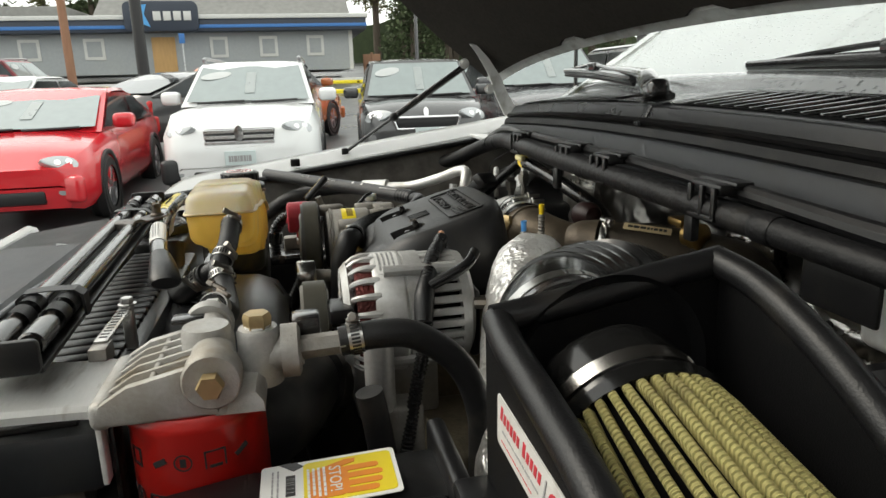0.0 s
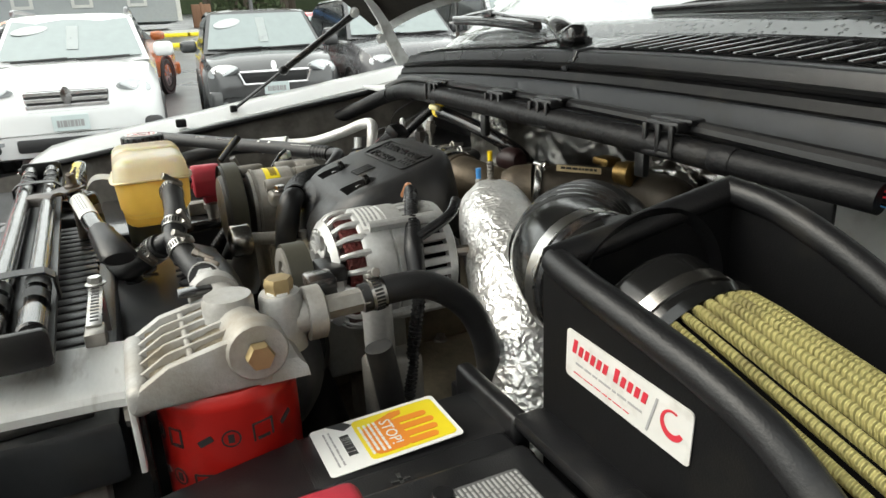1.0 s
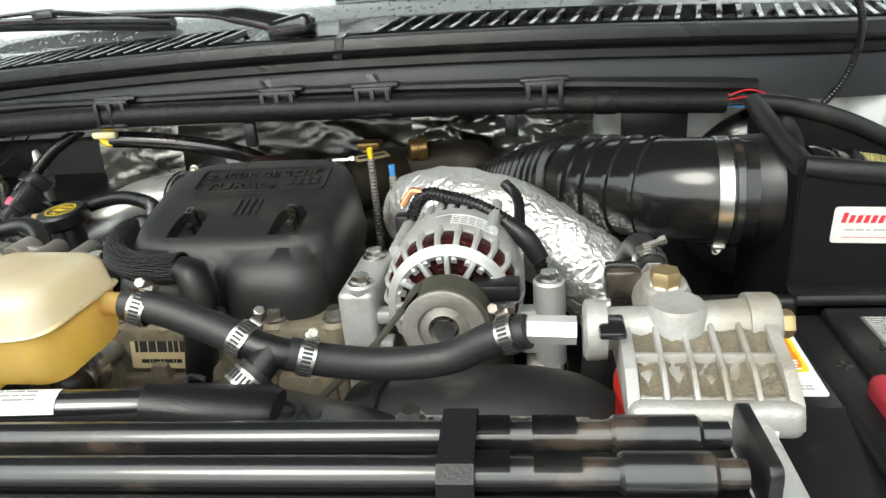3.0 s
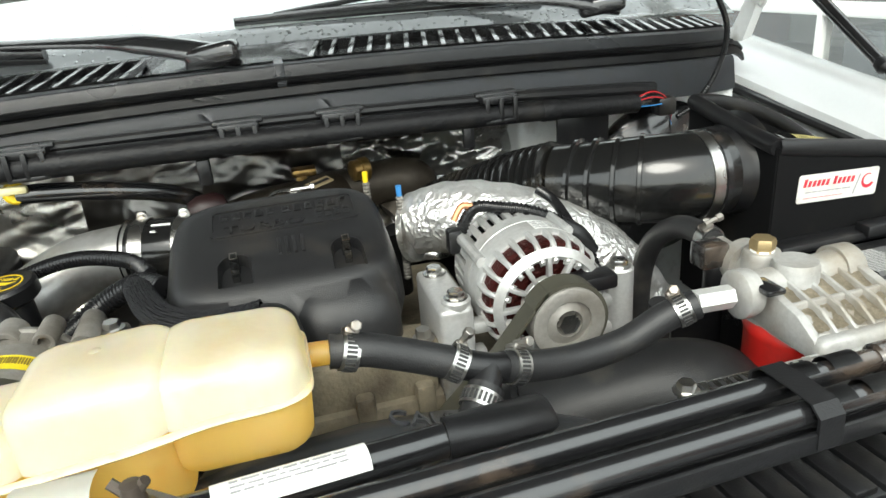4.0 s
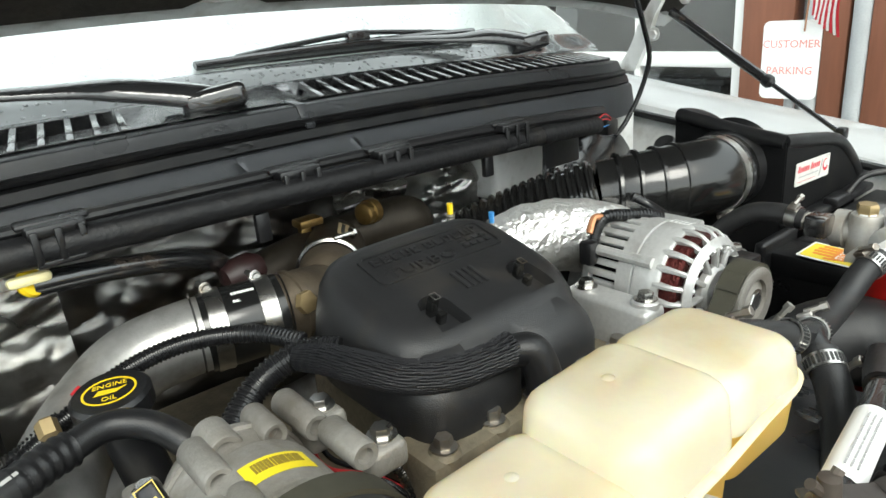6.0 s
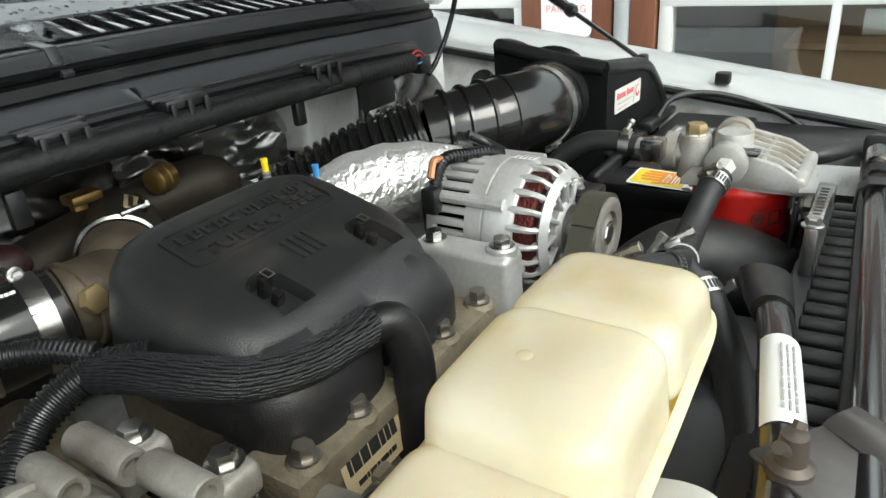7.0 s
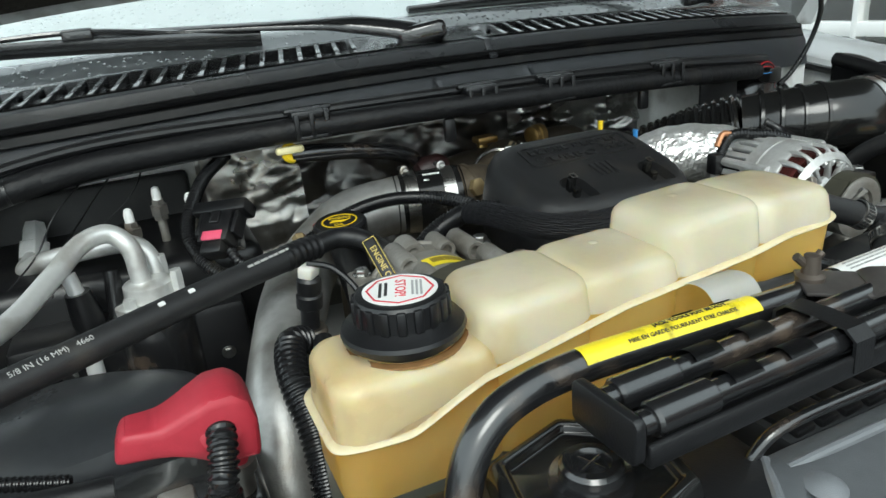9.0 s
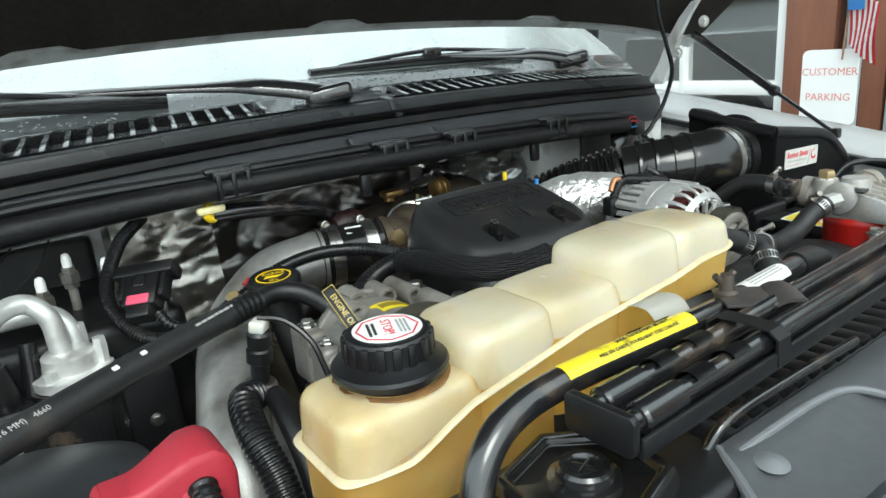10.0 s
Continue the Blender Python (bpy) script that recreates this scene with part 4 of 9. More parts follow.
def roundring(cx, cy, hx, hy, r, k=7, side=7):
    """A rounded rectangle with points along its straight sides."""
    corners = []
    for sx, sy, a0 in ((1, 1, 0), (-1, 1, 90), (-1, -1, 180), (1, -1, 270)):
        corners.append([V((cx + sx * (hx - r) + r * math.cos(radians(a0 + 90 * i / k)), cy + sy * (hy - r) + r * math.sin(radians(a0 + 90 * i / k)), 0)) for i in range(k + 1)])
    out = []
    for c, nxt in zip(corners, corners[1:] + corners[:1]):
        out += c + [c[-1].lerp(nxt[0], i / (side + 1)) for i in range(1, side + 1)]
    return out


LOBES = ((-0.334, -0.222, 1.3015, 0.0, 1.13), (-0.237, -0.154, 1.3275, 0.04, 1.186), (-0.167, -0.082, 1.3285, 0.02, 1.232), (-0.097, -0.009, 1.349, 0.05, 1.260), (-0.023, 0.062, 1.348, -0.03, 1.281))


def chamber(x0, x1, y0, y1, zend, r, tip=0.0, draft=0.002, corner=0.019):
    """Half of a chamber: walls with a little draft from the seam to a flat end with a rounded shoulder."""
    cx, cy, hx, hy = (x0 + x1) / 2, (y0 + y1) / 2, (x1 - x0) / 2, (y1 - y0) / 2
    up = 1 if zend > seam_z(cx) else -1
    levels = [(0.0, f, 0.0) for f in (0.0, 0.35, 0.7)] + [(r * (1 - math.cos(radians(a))), 1.0, r * (1 - math.sin(radians(a)))) for a in (0, 18, 36, 54, 72, 90)] + [(r + 0.009, 1.0, -0.0006), (r + 0.019, 1.0, -0.001)]
    rings = []
    for inset, f, down in levels:
        ins = inset + draft * f
        ring = roundring(cx, cy, hx - ins, hy - ins, max(0.007, corner - ins * 0.7))
        for p in ring:
            end = zend + tip * (p.x - cx)
            z1 = end - up * (r if f < 1 else down)
            p.z = seam_z(p.x) + (z1 - seam_z(p.x)) * f
        rings.append(ring)
    bm = loft(rings)
    bm.normal_update()
    inner = [f for f in bm.faces if len(f.verts) > 4 and abs(f.calc_center_median().z - seam_z(cx)) < 0.004]
    for f in bm.faces:
        c = f.calc_center_median()
        for a0, a1, zt, tip2, zb in LOBES:
            if (a0, a1) != (x0, x1) and a0 + 0.003 < c.x < a1 - 0.003 and y0 + 0.014 < c.y < y1 - 0.014 and zb + 0.018 < c.z < zt - 0.014:
                inner.append(f)
    bmesh.ops.delete(bm, geom=list(set(inner)), context="FACES")
    return bm


YF, YB = 0.4835, 0.567
for x0, x1, zt, tip, zb in LOBES:
    part("chamber", chamber(x0, x1, YF, YB, zt, 0.0115, tip), bottle_amber if x0 < -0.3 else bottle_mid if x0 < -0.15 else bottle_plastic, bottle, sharp=60)
for x, z in ((-0.124, 1.3295), (-0.053, 1.3500)):
    part("mould_dimple", lathe([(0.0045, -0.0006), (0.003, 0.0003), (0.0015, 0.0006), (0.0, 0.0007)], at((x, 0.535, z)), 20, cap=False), bottle_plastic, bottle)
YM = (YF + YB) / 2
LEVEL = 1.222
for x0, x1, zt, tip, zb in LOBES:
    for nm, mt, keep, lab in (("lower_shell", bottle_low, False, ""), ("coolant_level", coolant_dark, True, "dark coolant showing through the wall")):
        if keep and zb > LEVEL - 0.004:
            continue
        bm = chamber(x0, x1, YF + 0.001, YB - 0.001, zb, 0.014)
        if zb < LEVEL:
            bmesh.ops.bisect_plane(bm, geom=bm.verts[:] + bm.edges[:] + bm.faces[:], plane_co=(0, 0, LEVEL), plane_no=(0, 0, 1), clear_outer=keep, clear_inner=not keep)
        part(nm, bm, mt, bottle, lab, sharp=60)
rings = []
for dz, out in ((-0.002, 0.0), (-0.0017, 0.0036), (-0.0004, 0.0048), (0.001, 0.004), (0.0017, 0.0)):
    ring = superring(-0.1375, YM, 0.1965 + out, 0.0418 + out, 9, 0, 120)
    for p in ring:
        p.z = seam_z(p.x) + dz + 0.0014 * math.sin(p.x * 74 + 1.0)
    rings.append(ring)
part("seam_flange", loft(rings + [rings[0]], cap=False), mat("pale_seam_plastic", (0.72, 0.58, 0.36), 0.35, grain=0.06, stain=0.2, sscale=30, sub=0.4, dirt=(0.6, 0.4, 0.2), amount=0.3), bottle, "pale welded seam flange", sharp=50)
cap = part("cap", lathe([(0.0, 0), (0.033, 0), (0.034, 0.004), (0.039, 0.005), (0.040, 0.009), (0.039, 0.0115), (0.032, 0.0145), (0.0295, 0.016), (0.0295, 0.03), (0.028, 0.032), (0.0245, 0.033), (0.0, 0.033)], at((-0.273, 0.529, 1.3015)), 48), black_plastic, bottle, "ribbed black pressure cap")
for k in range(18):
    part("grip_rib", rbox((0.028, -0.003, 0.0155), (0.0312, 0.003, 0.0308), 0.0013, m=at((-0.273, 0.529, 1.3015)) @ Matrix.Rotation(2 * math.pi * k / 18, 4, "Z")), black_plastic, cap)
rng = random.Random(21)
for k in range(22):
    a, r = radians(rng.uniform(150, 330)), rng.uniform(0.0405, 0.047)
    part("grime_fleck", rbox((-0.0004 - 0.0016 * rng.random(), -0.0004 - 0.001 * rng.random(), 0), (0.0009, 0.0007, 0.0007), 0.0002, m=Matrix.Translation((-0.273 + r * math.cos(a), 0.529 + r * math.sin(a) * 0.85, 1.3004)) @ Matrix.Rotation(a + 1.5, 4, "Z")), grime, bottle)
top = Matrix.Translation((-0.273, 0.528, 1.3348))
sticker = part("cap_label", lathe([(0, 0), (0.0235, 0), (0.0235, 0.0004), (0, 0.0004)], top, 40), white_label, cap, "round white warning label")
octagon = [(0.0208 * math.cos(radians(22.5 + 45 * k)), 0.0208 * math.sin(radians(22.5 + 45 * k))) for k in range(8)]
bm = bmesh.new()
for (xa, ya), (xb, yb) in zip(octagon, octagon[1:] + octagon[:1]):
    d = V((xb - xa, yb - ya, 0))
    rbox((0, -0.0006, 0.0003), (d.length, 0.0006, 0.0007), 0, m=top @ surface((xa, ya, 0), d, V((-d.y, d.x, 0))), bm=bm)
part("label_border", bm, red_ink, cap)
spin = top @ Matrix.Rotation(radians(249), 4, "Z")
lettering("STOP!", 0.0098, spin @ Matrix.Translation((-0.001, 0.0, 0.0005)), cap, red_ink, "lettering", 0.0002)
bars(spin @ Matrix.Translation((0, 0.0105, 0.0004)), cap, grey_ink, 3, 0.022, 0.008, 4)
bars(spin @ Matrix.Translation((0, -0.0105, 0.0004)), cap, black_ink, 2, 0.021, 0.007, 5)
part("neck_stain", lathe([(0.037, 0), (0.0408, 0.0), (0.0402, 0.0012), (0.035, 0.0015)], at((-0.273, 0.529, 1.3008)), 30, cap=False), mat("brown_residue", (0.2, 0.1, 0.03), 0.8, grain=0.4), bottle)
part("spout", tube([(0.045, 0.543, 1.316), (0.076, 0.542, 1.3145)], 0.008, 14), bottle_low, bottle)
# milky tab bent forward and down from the seam
TAB = [p for p, t in spline([(0, 0.481, 1.309), (0, 0.470, 1.3115), (0, 0.460, 1.3105), (0, 0.452, 1.303), (0, 0.447, 1.290), (0, 0.4445, 1.276)], 5)]
rings = [[p + V((x, 0, 0)) for p in TAB] for x in (-0.092, -0.082, -0.072, -0.062, -0.052)]
part("milky_tab", solid(loft(rings, cap=False, closed=False), 0.0022), milky, bottle, "bent milky plastic tab")

# Hoses from the bottle to the tee and on to the coolant filter
hoses = thing("coolant_hose", (0.2, 0.54, 1.25), "grey-black coolant hose with a tee and steel clamps", "hose")
tee = V((0.178, 0.532, 1.284))
part("hose", tube([(0.076, 0.5425, 1.3145), (0.10, 0.5415, 1.311), (0.13, 0.54, 1.3), (0.155, 0.536, 1.291)], 0.0112, 18), hose_rubber, hoses)
part("hose", tube([(0.188, 0.534, 1.281), (0.215, 0.54, 1.272), (0.25, 0.546, 1.266), (0.29, 0.549, 1.269), (0.32, 0.547, 1.284), (0.343, 0.543, 1.292)], 0.0112, 18), hose_rubber, hoses)
part("hose", tube([(0.172, 0.52, 1.277), (0.155, 0.502, 1.262), (0.125, 0.483, 1.243), (0.08, 0.466, 1.231), (0.03, 0.458, 1.229), (-0.015, 0.454, 1.236), (-0.04, 0.452, 1.255), (-0.047, 0.452, 1.268)], 0.0125, 18), hose_rubber, hoses)
bm = tube([(0.15, 0.5365, 1.2925), tee, (0.194, 0.535, 1.279)], 0.0105, 14)
tube([tee, (0.17, 0.518, 1.275)], 0.0105, 14, bm=bm)
part("tee_piece", bm, black_plastic, hoses)
clamp((0.088, 0.542, 1.312), (0.024, 0, -0.008), 0.0114, hoses, turn=60)
clamp((0.157, 0.5358, 1.2905), (0.02, -0.005, -0.012), 0.0114, hoses, turn=20)
clamp((0.199, 0.5365, 1.2772), (0.03, 0.006, -0.012), 0.0114, hoses, turn=60)
clamp((0.166, 0.5135, 1.2715), (-0.017, -0.018, -0.015), 0.0127, hoses, turn=-30)
clamp((0.332, 0.545, 1.289), (0.02, -0.004, 0.009), 0.0114, hoses, turn=60)

# Coolant filter: finned cast head on a bent plate, red can below
cfilter = thing("coolant_filter", (0.44, 0.54, 1.08), "cast aluminium filter head with a red spin-on can", "filter")
bm = bmesh.new()
rings = [[V((x, y, z)) for x, y in ((0.40 + a, 0.482 + b), (0.482 - a, 0.482 + b), (0.486 - a, 0.59 - a), (0.396 + a, 0.59 - a))] for z, a, b in ((1.254, 0.0, 0.0), (1.261, 0.001, 0.001), (1.266, 0.006, 0.008))]
loft(rings, bm=bm)
tube([(0.378, 0.548, 1.284), (0.42, 0.552, 1.282), (0.486, 0.558, 1.281)], [0.013, 0.014, 0.017], 18, bm=bm)
lathe([(0.018, 0), (0.0175, 0.03), (0.016, 0.034), (0, 0.034)], at((0.432, 0.550, 1.2665)), 24, bm)
lathe([(0.016, 0), (0.0155, 0.04), (0.014, 0.043), (0, 0.043)], at((0.431, 0.586, 1.252)), 20, bm)
lathe([(0.018, 0), (0.019, 0.006), (0.019, 0.012), (0.016, 0.014)], at((0.378, 0.546, 1.284), (-1, 0, 0)) @ Matrix.Translation((0, 0, -0.012)), 20, bm)
lathe([(0.0195, 0), (0.0195, 0.016), (0.018, 0.018), (0, 0.018)], at((0.474, 0.558, 1.281), (1, 0, 0)), 22, bm)
lathe([(0.02, -0.01), (0.02, 0.002), (0.016, 0.004)], at((0.433, 0.612, 1.275), (0, 1, 0)), 20, bm)
tube([(0.432, 0.586, 1.272), (0.433, 0.616, 1.276)], 0.013, 14, bm=bm)
prism([(0.4825, 1.2545), (0.486, 1.265), (0.507, 1.276), (0.547, 1.285), (0.566, 1.285), (0.566, 1.2545)], Matrix.Translation((0.3985, 0, 0)) @ Matrix(((0, 0, 1, 0), (1, 0, 0, 0), (0, 1, 0, 0), (0, 0, 0, 1))), 0.0875, 0.003, bm)
head = part("filter_head", bm, cast_alu, cfilter, "dusty finned aluminium casting", sharp=40)
bm_can = lathe([(0.0, 0), (0.036, 0.0), (0.044, 0.006), (0.047, 0.016), (0.047, 0.15), (0.0485, 0.153), (0.0485, 0.158), (0.045, 0.163), (0.0, 0.163)], at((0.443, 0.54, 1.092)), 40)
for fx, fw in ((0.3965, 0.0075), (0.4165, 0.0034), (0.4325, 0.0034), (0.4485, 0.0034), (0.4645, 0.0034), (0.4805, 0.0075)):
    fin = prism([(0.482, 1.257), (0.487, 1.271), (0.505, 1.282), (0.545, 1.291), (0.56, 1.291), (0.56, 1.257)], Matrix.Translation((fx, 0, 0)) @ Matrix(((0, 0, 1, 0), (1, 0, 0, 0), (0, 1, 0, 0), (0, 0, 0, 1))), fw, 0.0012)
    part("fin", fin, cast_alu, head)
part("cross_fin", rbox((0.40, 0.517, 1.262), (0.484, 0.521, 1.2835), 0.0015), cast_alu, head)
part("front_lip", rbox((0.3968, 0.4792, 1.2525), (0.4876, 0.4935, 1.2725), 0.0062, 4), cast_alu, head)
rng = random.Random(77)
for fx in (0.4045, 0.4200, 0.4360, 0.4520, 0.4680):
    for y0, y1 in ((0.494, 0.516), (0.522, 0.544)):
        rings = []
        for i in range(7):
            y = y0 + (y1 - y0) * i / 6
            base = 1.2705 + (y - 0.494) * 0.3
            rings.append([V((fx + 0.0122 * k / 5, y, base + 0.0032 * abs(k / 5 - 0.5) + rng.uniform(0, 0.0016))) for k in range(6)])
        part("settled_dust", solid(loft(rings, cap=False, closed=False), 0.001), road_dust, head, "sandy dust settled between the fins")
can = part("filter_can", bm_can, filter_red, cfilter, "red spin-on filter can with black pictograms")
rng = random.Random(8)
bm = bmesh.new()
for k in range(9):
    for row in range(4):
        a = radians(-150 + k * 24 + rng.uniform(-4, 4))
        m = Matrix.Translation((0.443, 0.54, 1.135 + row * 0.03)) @ Matrix.Rotation(a, 4, "Z") @ Matrix.Translation((0.0470, 0, 0)) @ frame_of((1, 0, 0), V((0, 0, 1)))
        w, h = rng.uniform(0.005, 0.011), rng.uniform(0.007, 0.014)
        kind = (k + row) % 3
        if kind == 0:
            lathe([(0.0062, 0), (0.0062, 0.0004), (0.0052, 0.0004), (0.0052, 0)], m, 18, bm, cap=False)
            rbox((-0.002, -0.003, 0), (0.002, 0.003, 0.0005), 0, m=m, bm=bm)
        elif kind == 1:
            for q in ((-w, -h / 2, -w + 0.0011, h / 2), (w - 0.0011, -h / 2, w, h / 2), (-w, h / 2 - 0.0011, w, h / 2), (-w * 0.6, -h / 2, w * 0.6, -h / 2 + 0.002)):
                rbox((q[0], q[1], -0.0006), (q[2], q[3], 0.0005), 0, m=m, bm=bm)
        else:
            rbox((-w * 0.5, -h * 0.3, -0.0006), (w * 0.5, h * 0.2, 0.0005), 0, m=m @ Matrix.Rotation(0.5, 4, "Z"), bm=bm)
part("pictogram_print", bm, black_ink, can)
bm = hexbolt((0.431, 0.586, 1.294), (0, 0, 1), 0.0098, 0.012, False)
part("top_plug", bm, brass, cfilter, "brass hex plug")
part("plug_tape", lathe([(0.0085, -0.006), (0.0095, -0.005), (0.0095, 0.001), (0.008, 0.001)], at((0.431, 0.586, 1.2955)), 16), white_label, cfilter)
part("side_plug", hexbolt((0.492, 0.558, 1.281), (1, 0, 0), 0.0085, 0.010, False), brass, cfilter, "brass hex plug")
part("hex_fitting", lathe([(0.009, 0), (0.009, 0.03), (0.007, 0.031)], at((0.372, 0.5445, 1.2845), (-1, 0.02, 0.03)), 6), tube_alu, cfilter, "bright hex hose fitting")
part("brass_fitting", lathe([(0.009, 0), (0.009, 0.028), (0.0105, 0.029), (0.0105, 0.033)], at((0.433, 0.616, 1.276), (0, 1, 0.04)), 6), dull_alu, cfilter)
part("valve_tap", rbox((0.384, 0.52, 1.291), (0.40, 0.545, 1.296), 0.002), black_paint, cfilter, "small black tap")
part("valve_tap", rbox((0.395, 0.61, 1.272), (0.42, 0.632, 1.294), 0.003), black_paint, cfilter, "small black tap")
# bent plate carrying the head
rings = []
for y, z in ((0.36, 1.266), (0.40, 1.2665), (0.44, 1.2655), (0.47, 1.2645), (0.484, 1.263)):
    w = 0.094 if y < 0.38 else 0.082
    rings.append([V((0.385 + (0.0 if y > 0.4 else -0.01), y, z)), V((0.385 + w, y, z)), V((0.3885 + w, y, z - 0.003)), V((0.389 + w, y, z - 0.008))])
bracket = part("mounting_plate", solid(loft(rings, cap=False, closed=False), 0.003), bracket_steel, cfilter, "bright bent steel mounting plate")
part("plate_tail", solid(loft([[V((0.34, 0.28, 1.2)), V((0.50, 0.27, 1.2))], [V((0.36, 0.31, 1.235)), V((0.495, 0.305, 1.235))], [V((0.374, 0.335, 1.262)), V((0.482, 0.33, 1.262))], [V((0.376, 0.36, 1.266)), V((0.479, 0.36, 1.266))]], cap=False, closed=False), 0.003), bracket_steel, cfilter)
part("plate_flange", rbox((0.4615, 0.4785, 1.207), (0.4735, 0.4825, 1.2605), 0.0012), bracket_steel, cfilter)
part("dark_stay", rbox((0.386, 0.4825, 1.15), (0.4605, 0.4865, 1.2535), 0.0012), black_paint, cfilter)
part("rubber_plug", lathe([(0.008, 0), (0.008, 0.003), (0.004, 0.004), (0, 0.004)], at((0.42, 0.345, 1.2645), (0, -0.3, 1)), 16), rubber, cfilter)
for x in (0.425, 0.45):
    part("plate_bolt", hexbolt((x, 0.4825, 1.238), (0, -1, 0), 0.007, 0.008), worn_steel, cfilter)
cfilter.location.z += 0.007
cfilter.location.x += 0.001

# Alternator on its bracket
alt = thing("alternator", (0.274, 0.71, 1.1), "cast aluminium alternator with red windings behind slots", "alternator")
AX, AZ, AR = 0.277, 1.2515, 0.0595
shellm = lambda y: Matrix.Translation((AX, y, AZ)) @ frame_of((0, 1, 0))
part("stator", lathe([(AR - 0.006, 0.0), (AR - 0.004, 0.004), (AR - 0.004, 0.045), (AR - 0.01, 0.049)], shellm(0.668), 48), copper, alt, "red wound stator")
bm = lathe([(AR - 0.002, 0.0), (AR, 0.003), (AR, 0.028), (AR - 0.003, 0.031)], shellm(0.685), 48)
lathe([(AR - 0.0115, -0.002), (AR - 0.007, -0.006), (AR - 0.014, -0.012), (AR - 0.018, -0.008)], shellm(0.668), 48, bm, cap=False)
lathe([(0.0, -0.014), (0.022, -0.014), (0.026, -0.01), (0.026, -0.004), (0.0, -0.004)], shellm(0.668), 32, bm)
fronth = part("front_housing", bm, bright_alu, alt, sharp=40)
for k in range(22):
    rings = []
    for r, z, w in ((AR - 0.0004, 0.026, 0.0042), (AR - 0.0006, 0.014, 0.0034), (AR - 0.003, 0.005, 0.003), (AR - 0.009, -0.003, 0.0028), (AR - 0.018, -0.0086, 0.0026)):
        rings.append([V((r + d, y, z - dz)) for d, y, dz in ((-0.004, -w, -0.002), (0.0, -w * 0.8, 0.001), (0.001, 0.0, 0.0016), (0.0, w * 0.8, 0.001), (-0.004, w, -0.002))])
    own = loft(rings)
    own.transform(shellm(0.666) @ Matrix.Rotation(2 * math.pi * k / 22, 4, "Z"))
    part("cooling_rib", own, bright_alu, fronth)
for k in range(12):
    own = rbox((0.02, -0.0022, -0.012), (AR - 0.014, 0.0022, -0.005), 0.001)
    own.transform(shellm(0.668) @ Matrix.Rotation(2 * math.pi * k / 12, 4, "Z"))
    part("spoke", own, bright_alu, fronth)
bm = lathe([(AR - 0.004, 0.0), (AR - 0.001, 0.002), (AR - 0.001, 0.018), (AR - 0.006, 0.02)], shellm(0.715), 48)
lathe([(AR - 0.007, 0.0), (AR - 0.0025, 0.001), (AR - 0.005, 0.01), (AR - 0.016, 0.016), (0, 0.017)], shellm(0.766), 48, bm)
rearh = part("rear_housing", bm, bright_alu, alt, sharp=40)
# Black drum behind the ribs paints their slots as deep shade
part("rear_core", lathe([(AR - 0.009, 0.0), (AR - 0.009, 0.036)], shellm(0.732), 40), gap_shade, rearh)
for k in range(30):
    own = rbox((AR - 0.009, -0.0036, 0.0), (AR - 0.0025, 0.0036, 0.036), 0.0015)
    own.transform(shellm(0.733) @ Matrix.Rotation(2 * math.pi * k / 30, 4, "Z"))
    part("cooling_rib", own, bright_alu, rearh)
for k in range(4):
    own = tube([(AR + 0.001, 0, -0.02), (AR + 0.001, 0, 0.05)], 0.0055, 10)
    own.transform(shellm(0.715) @ Matrix.Rotation(0.6 + math.pi * k / 2, 4, "Z"))
    part("through_bolt_boss", own, bright_alu, rearh)
for sx, mx in ((-1, 0.197), (1, 0.357)):
    bm = lathe([(0.0135, -0.075), (0.0135, 0.0), (0.012, 0.002)], at((mx, 0.682, 1.2615)), 18)
    rbox((min(mx, AX + sx * 0.05), 0.674, 1.225), (max(mx, AX + sx * 0.05), 0.69, 1.238), 0.004, bm=bm)
    rbox((min(mx, AX + sx * 0.055), 0.674, 1.196), (max(mx, AX + sx * 0.055), 0.69, 1.21), 0.004, bm=bm)
    part("mounting_ear", bm, bright_alu, alt)
    bolt((mx, 0.682, 1.2625), (0, 0, 1), alt, 0.0075, 0.008)
part("mounting_bracket", rbox((0.178, 0.668, 1.10), (0.21, 0.765, 1.2585), 0.006, 3), bright_alu, alt)
part("mounting_bracket", rbox((0.336, 0.668, 1.10), (0.368, 0.72, 1.19), 0.006, 3), dull_alu, alt)
bolt((0.194, 0.748, 1.259), (0, 0, 1), alt, 0.0075, 0.008)
pulley = part("pulley", lathe([(0.009, 0.012), (0.012, 0.0), (0.0205, 0.004), (0.0205, -0.0), (0.0305, -0.001), (0.0325, 0.0), (0.0325, 0.024), (0.026, 0.026), (0.0, 0.026)], shellm(0.618), 40, cap=False), dull_alu, alt, "grooved steel belt pulley")
part("shaft", lathe([(0.012, 0.0), (0.012, 0.03)], shellm(0.64), 16), dull_alu, alt)
part("shaft_nut", hexbolt((AX, 0.628, AZ), (0, -1, 0), 0.010, 0.011, True), steel, pulley)
belt = part("drive_belt", loft([[V((AX + r * math.cos(a), y, AZ + r * math.sin(a))) for r, y in ((0.0327, 0.62), (0.0362, 0.62), (0.0362, 0.641), (0.0327, 0.641))] for a in (radians(d) for d in range(-60, 151, 6))]), belt_rubber, alt, "worn ribbed belt")
part("belt_run", loft([[V((x, y, z)) for y, z in ((0.62, z0), (0.62, z0 + 0.0036), (0.641, z0 + 0.0036), (0.641, z0))] for x, z0 in ((AX - 0.0175, AZ + 0.0287), (0.215, 1.226), (0.165, 1.178), (0.1, 1.115))]), belt_rubber, alt, "worn olive-brown ribbed belt")
part("idler_shield", rbox((0.296, 0.642, 1.262), (0.335, 0.665, 1.276), 0.003, m=None), black_plastic, alt)
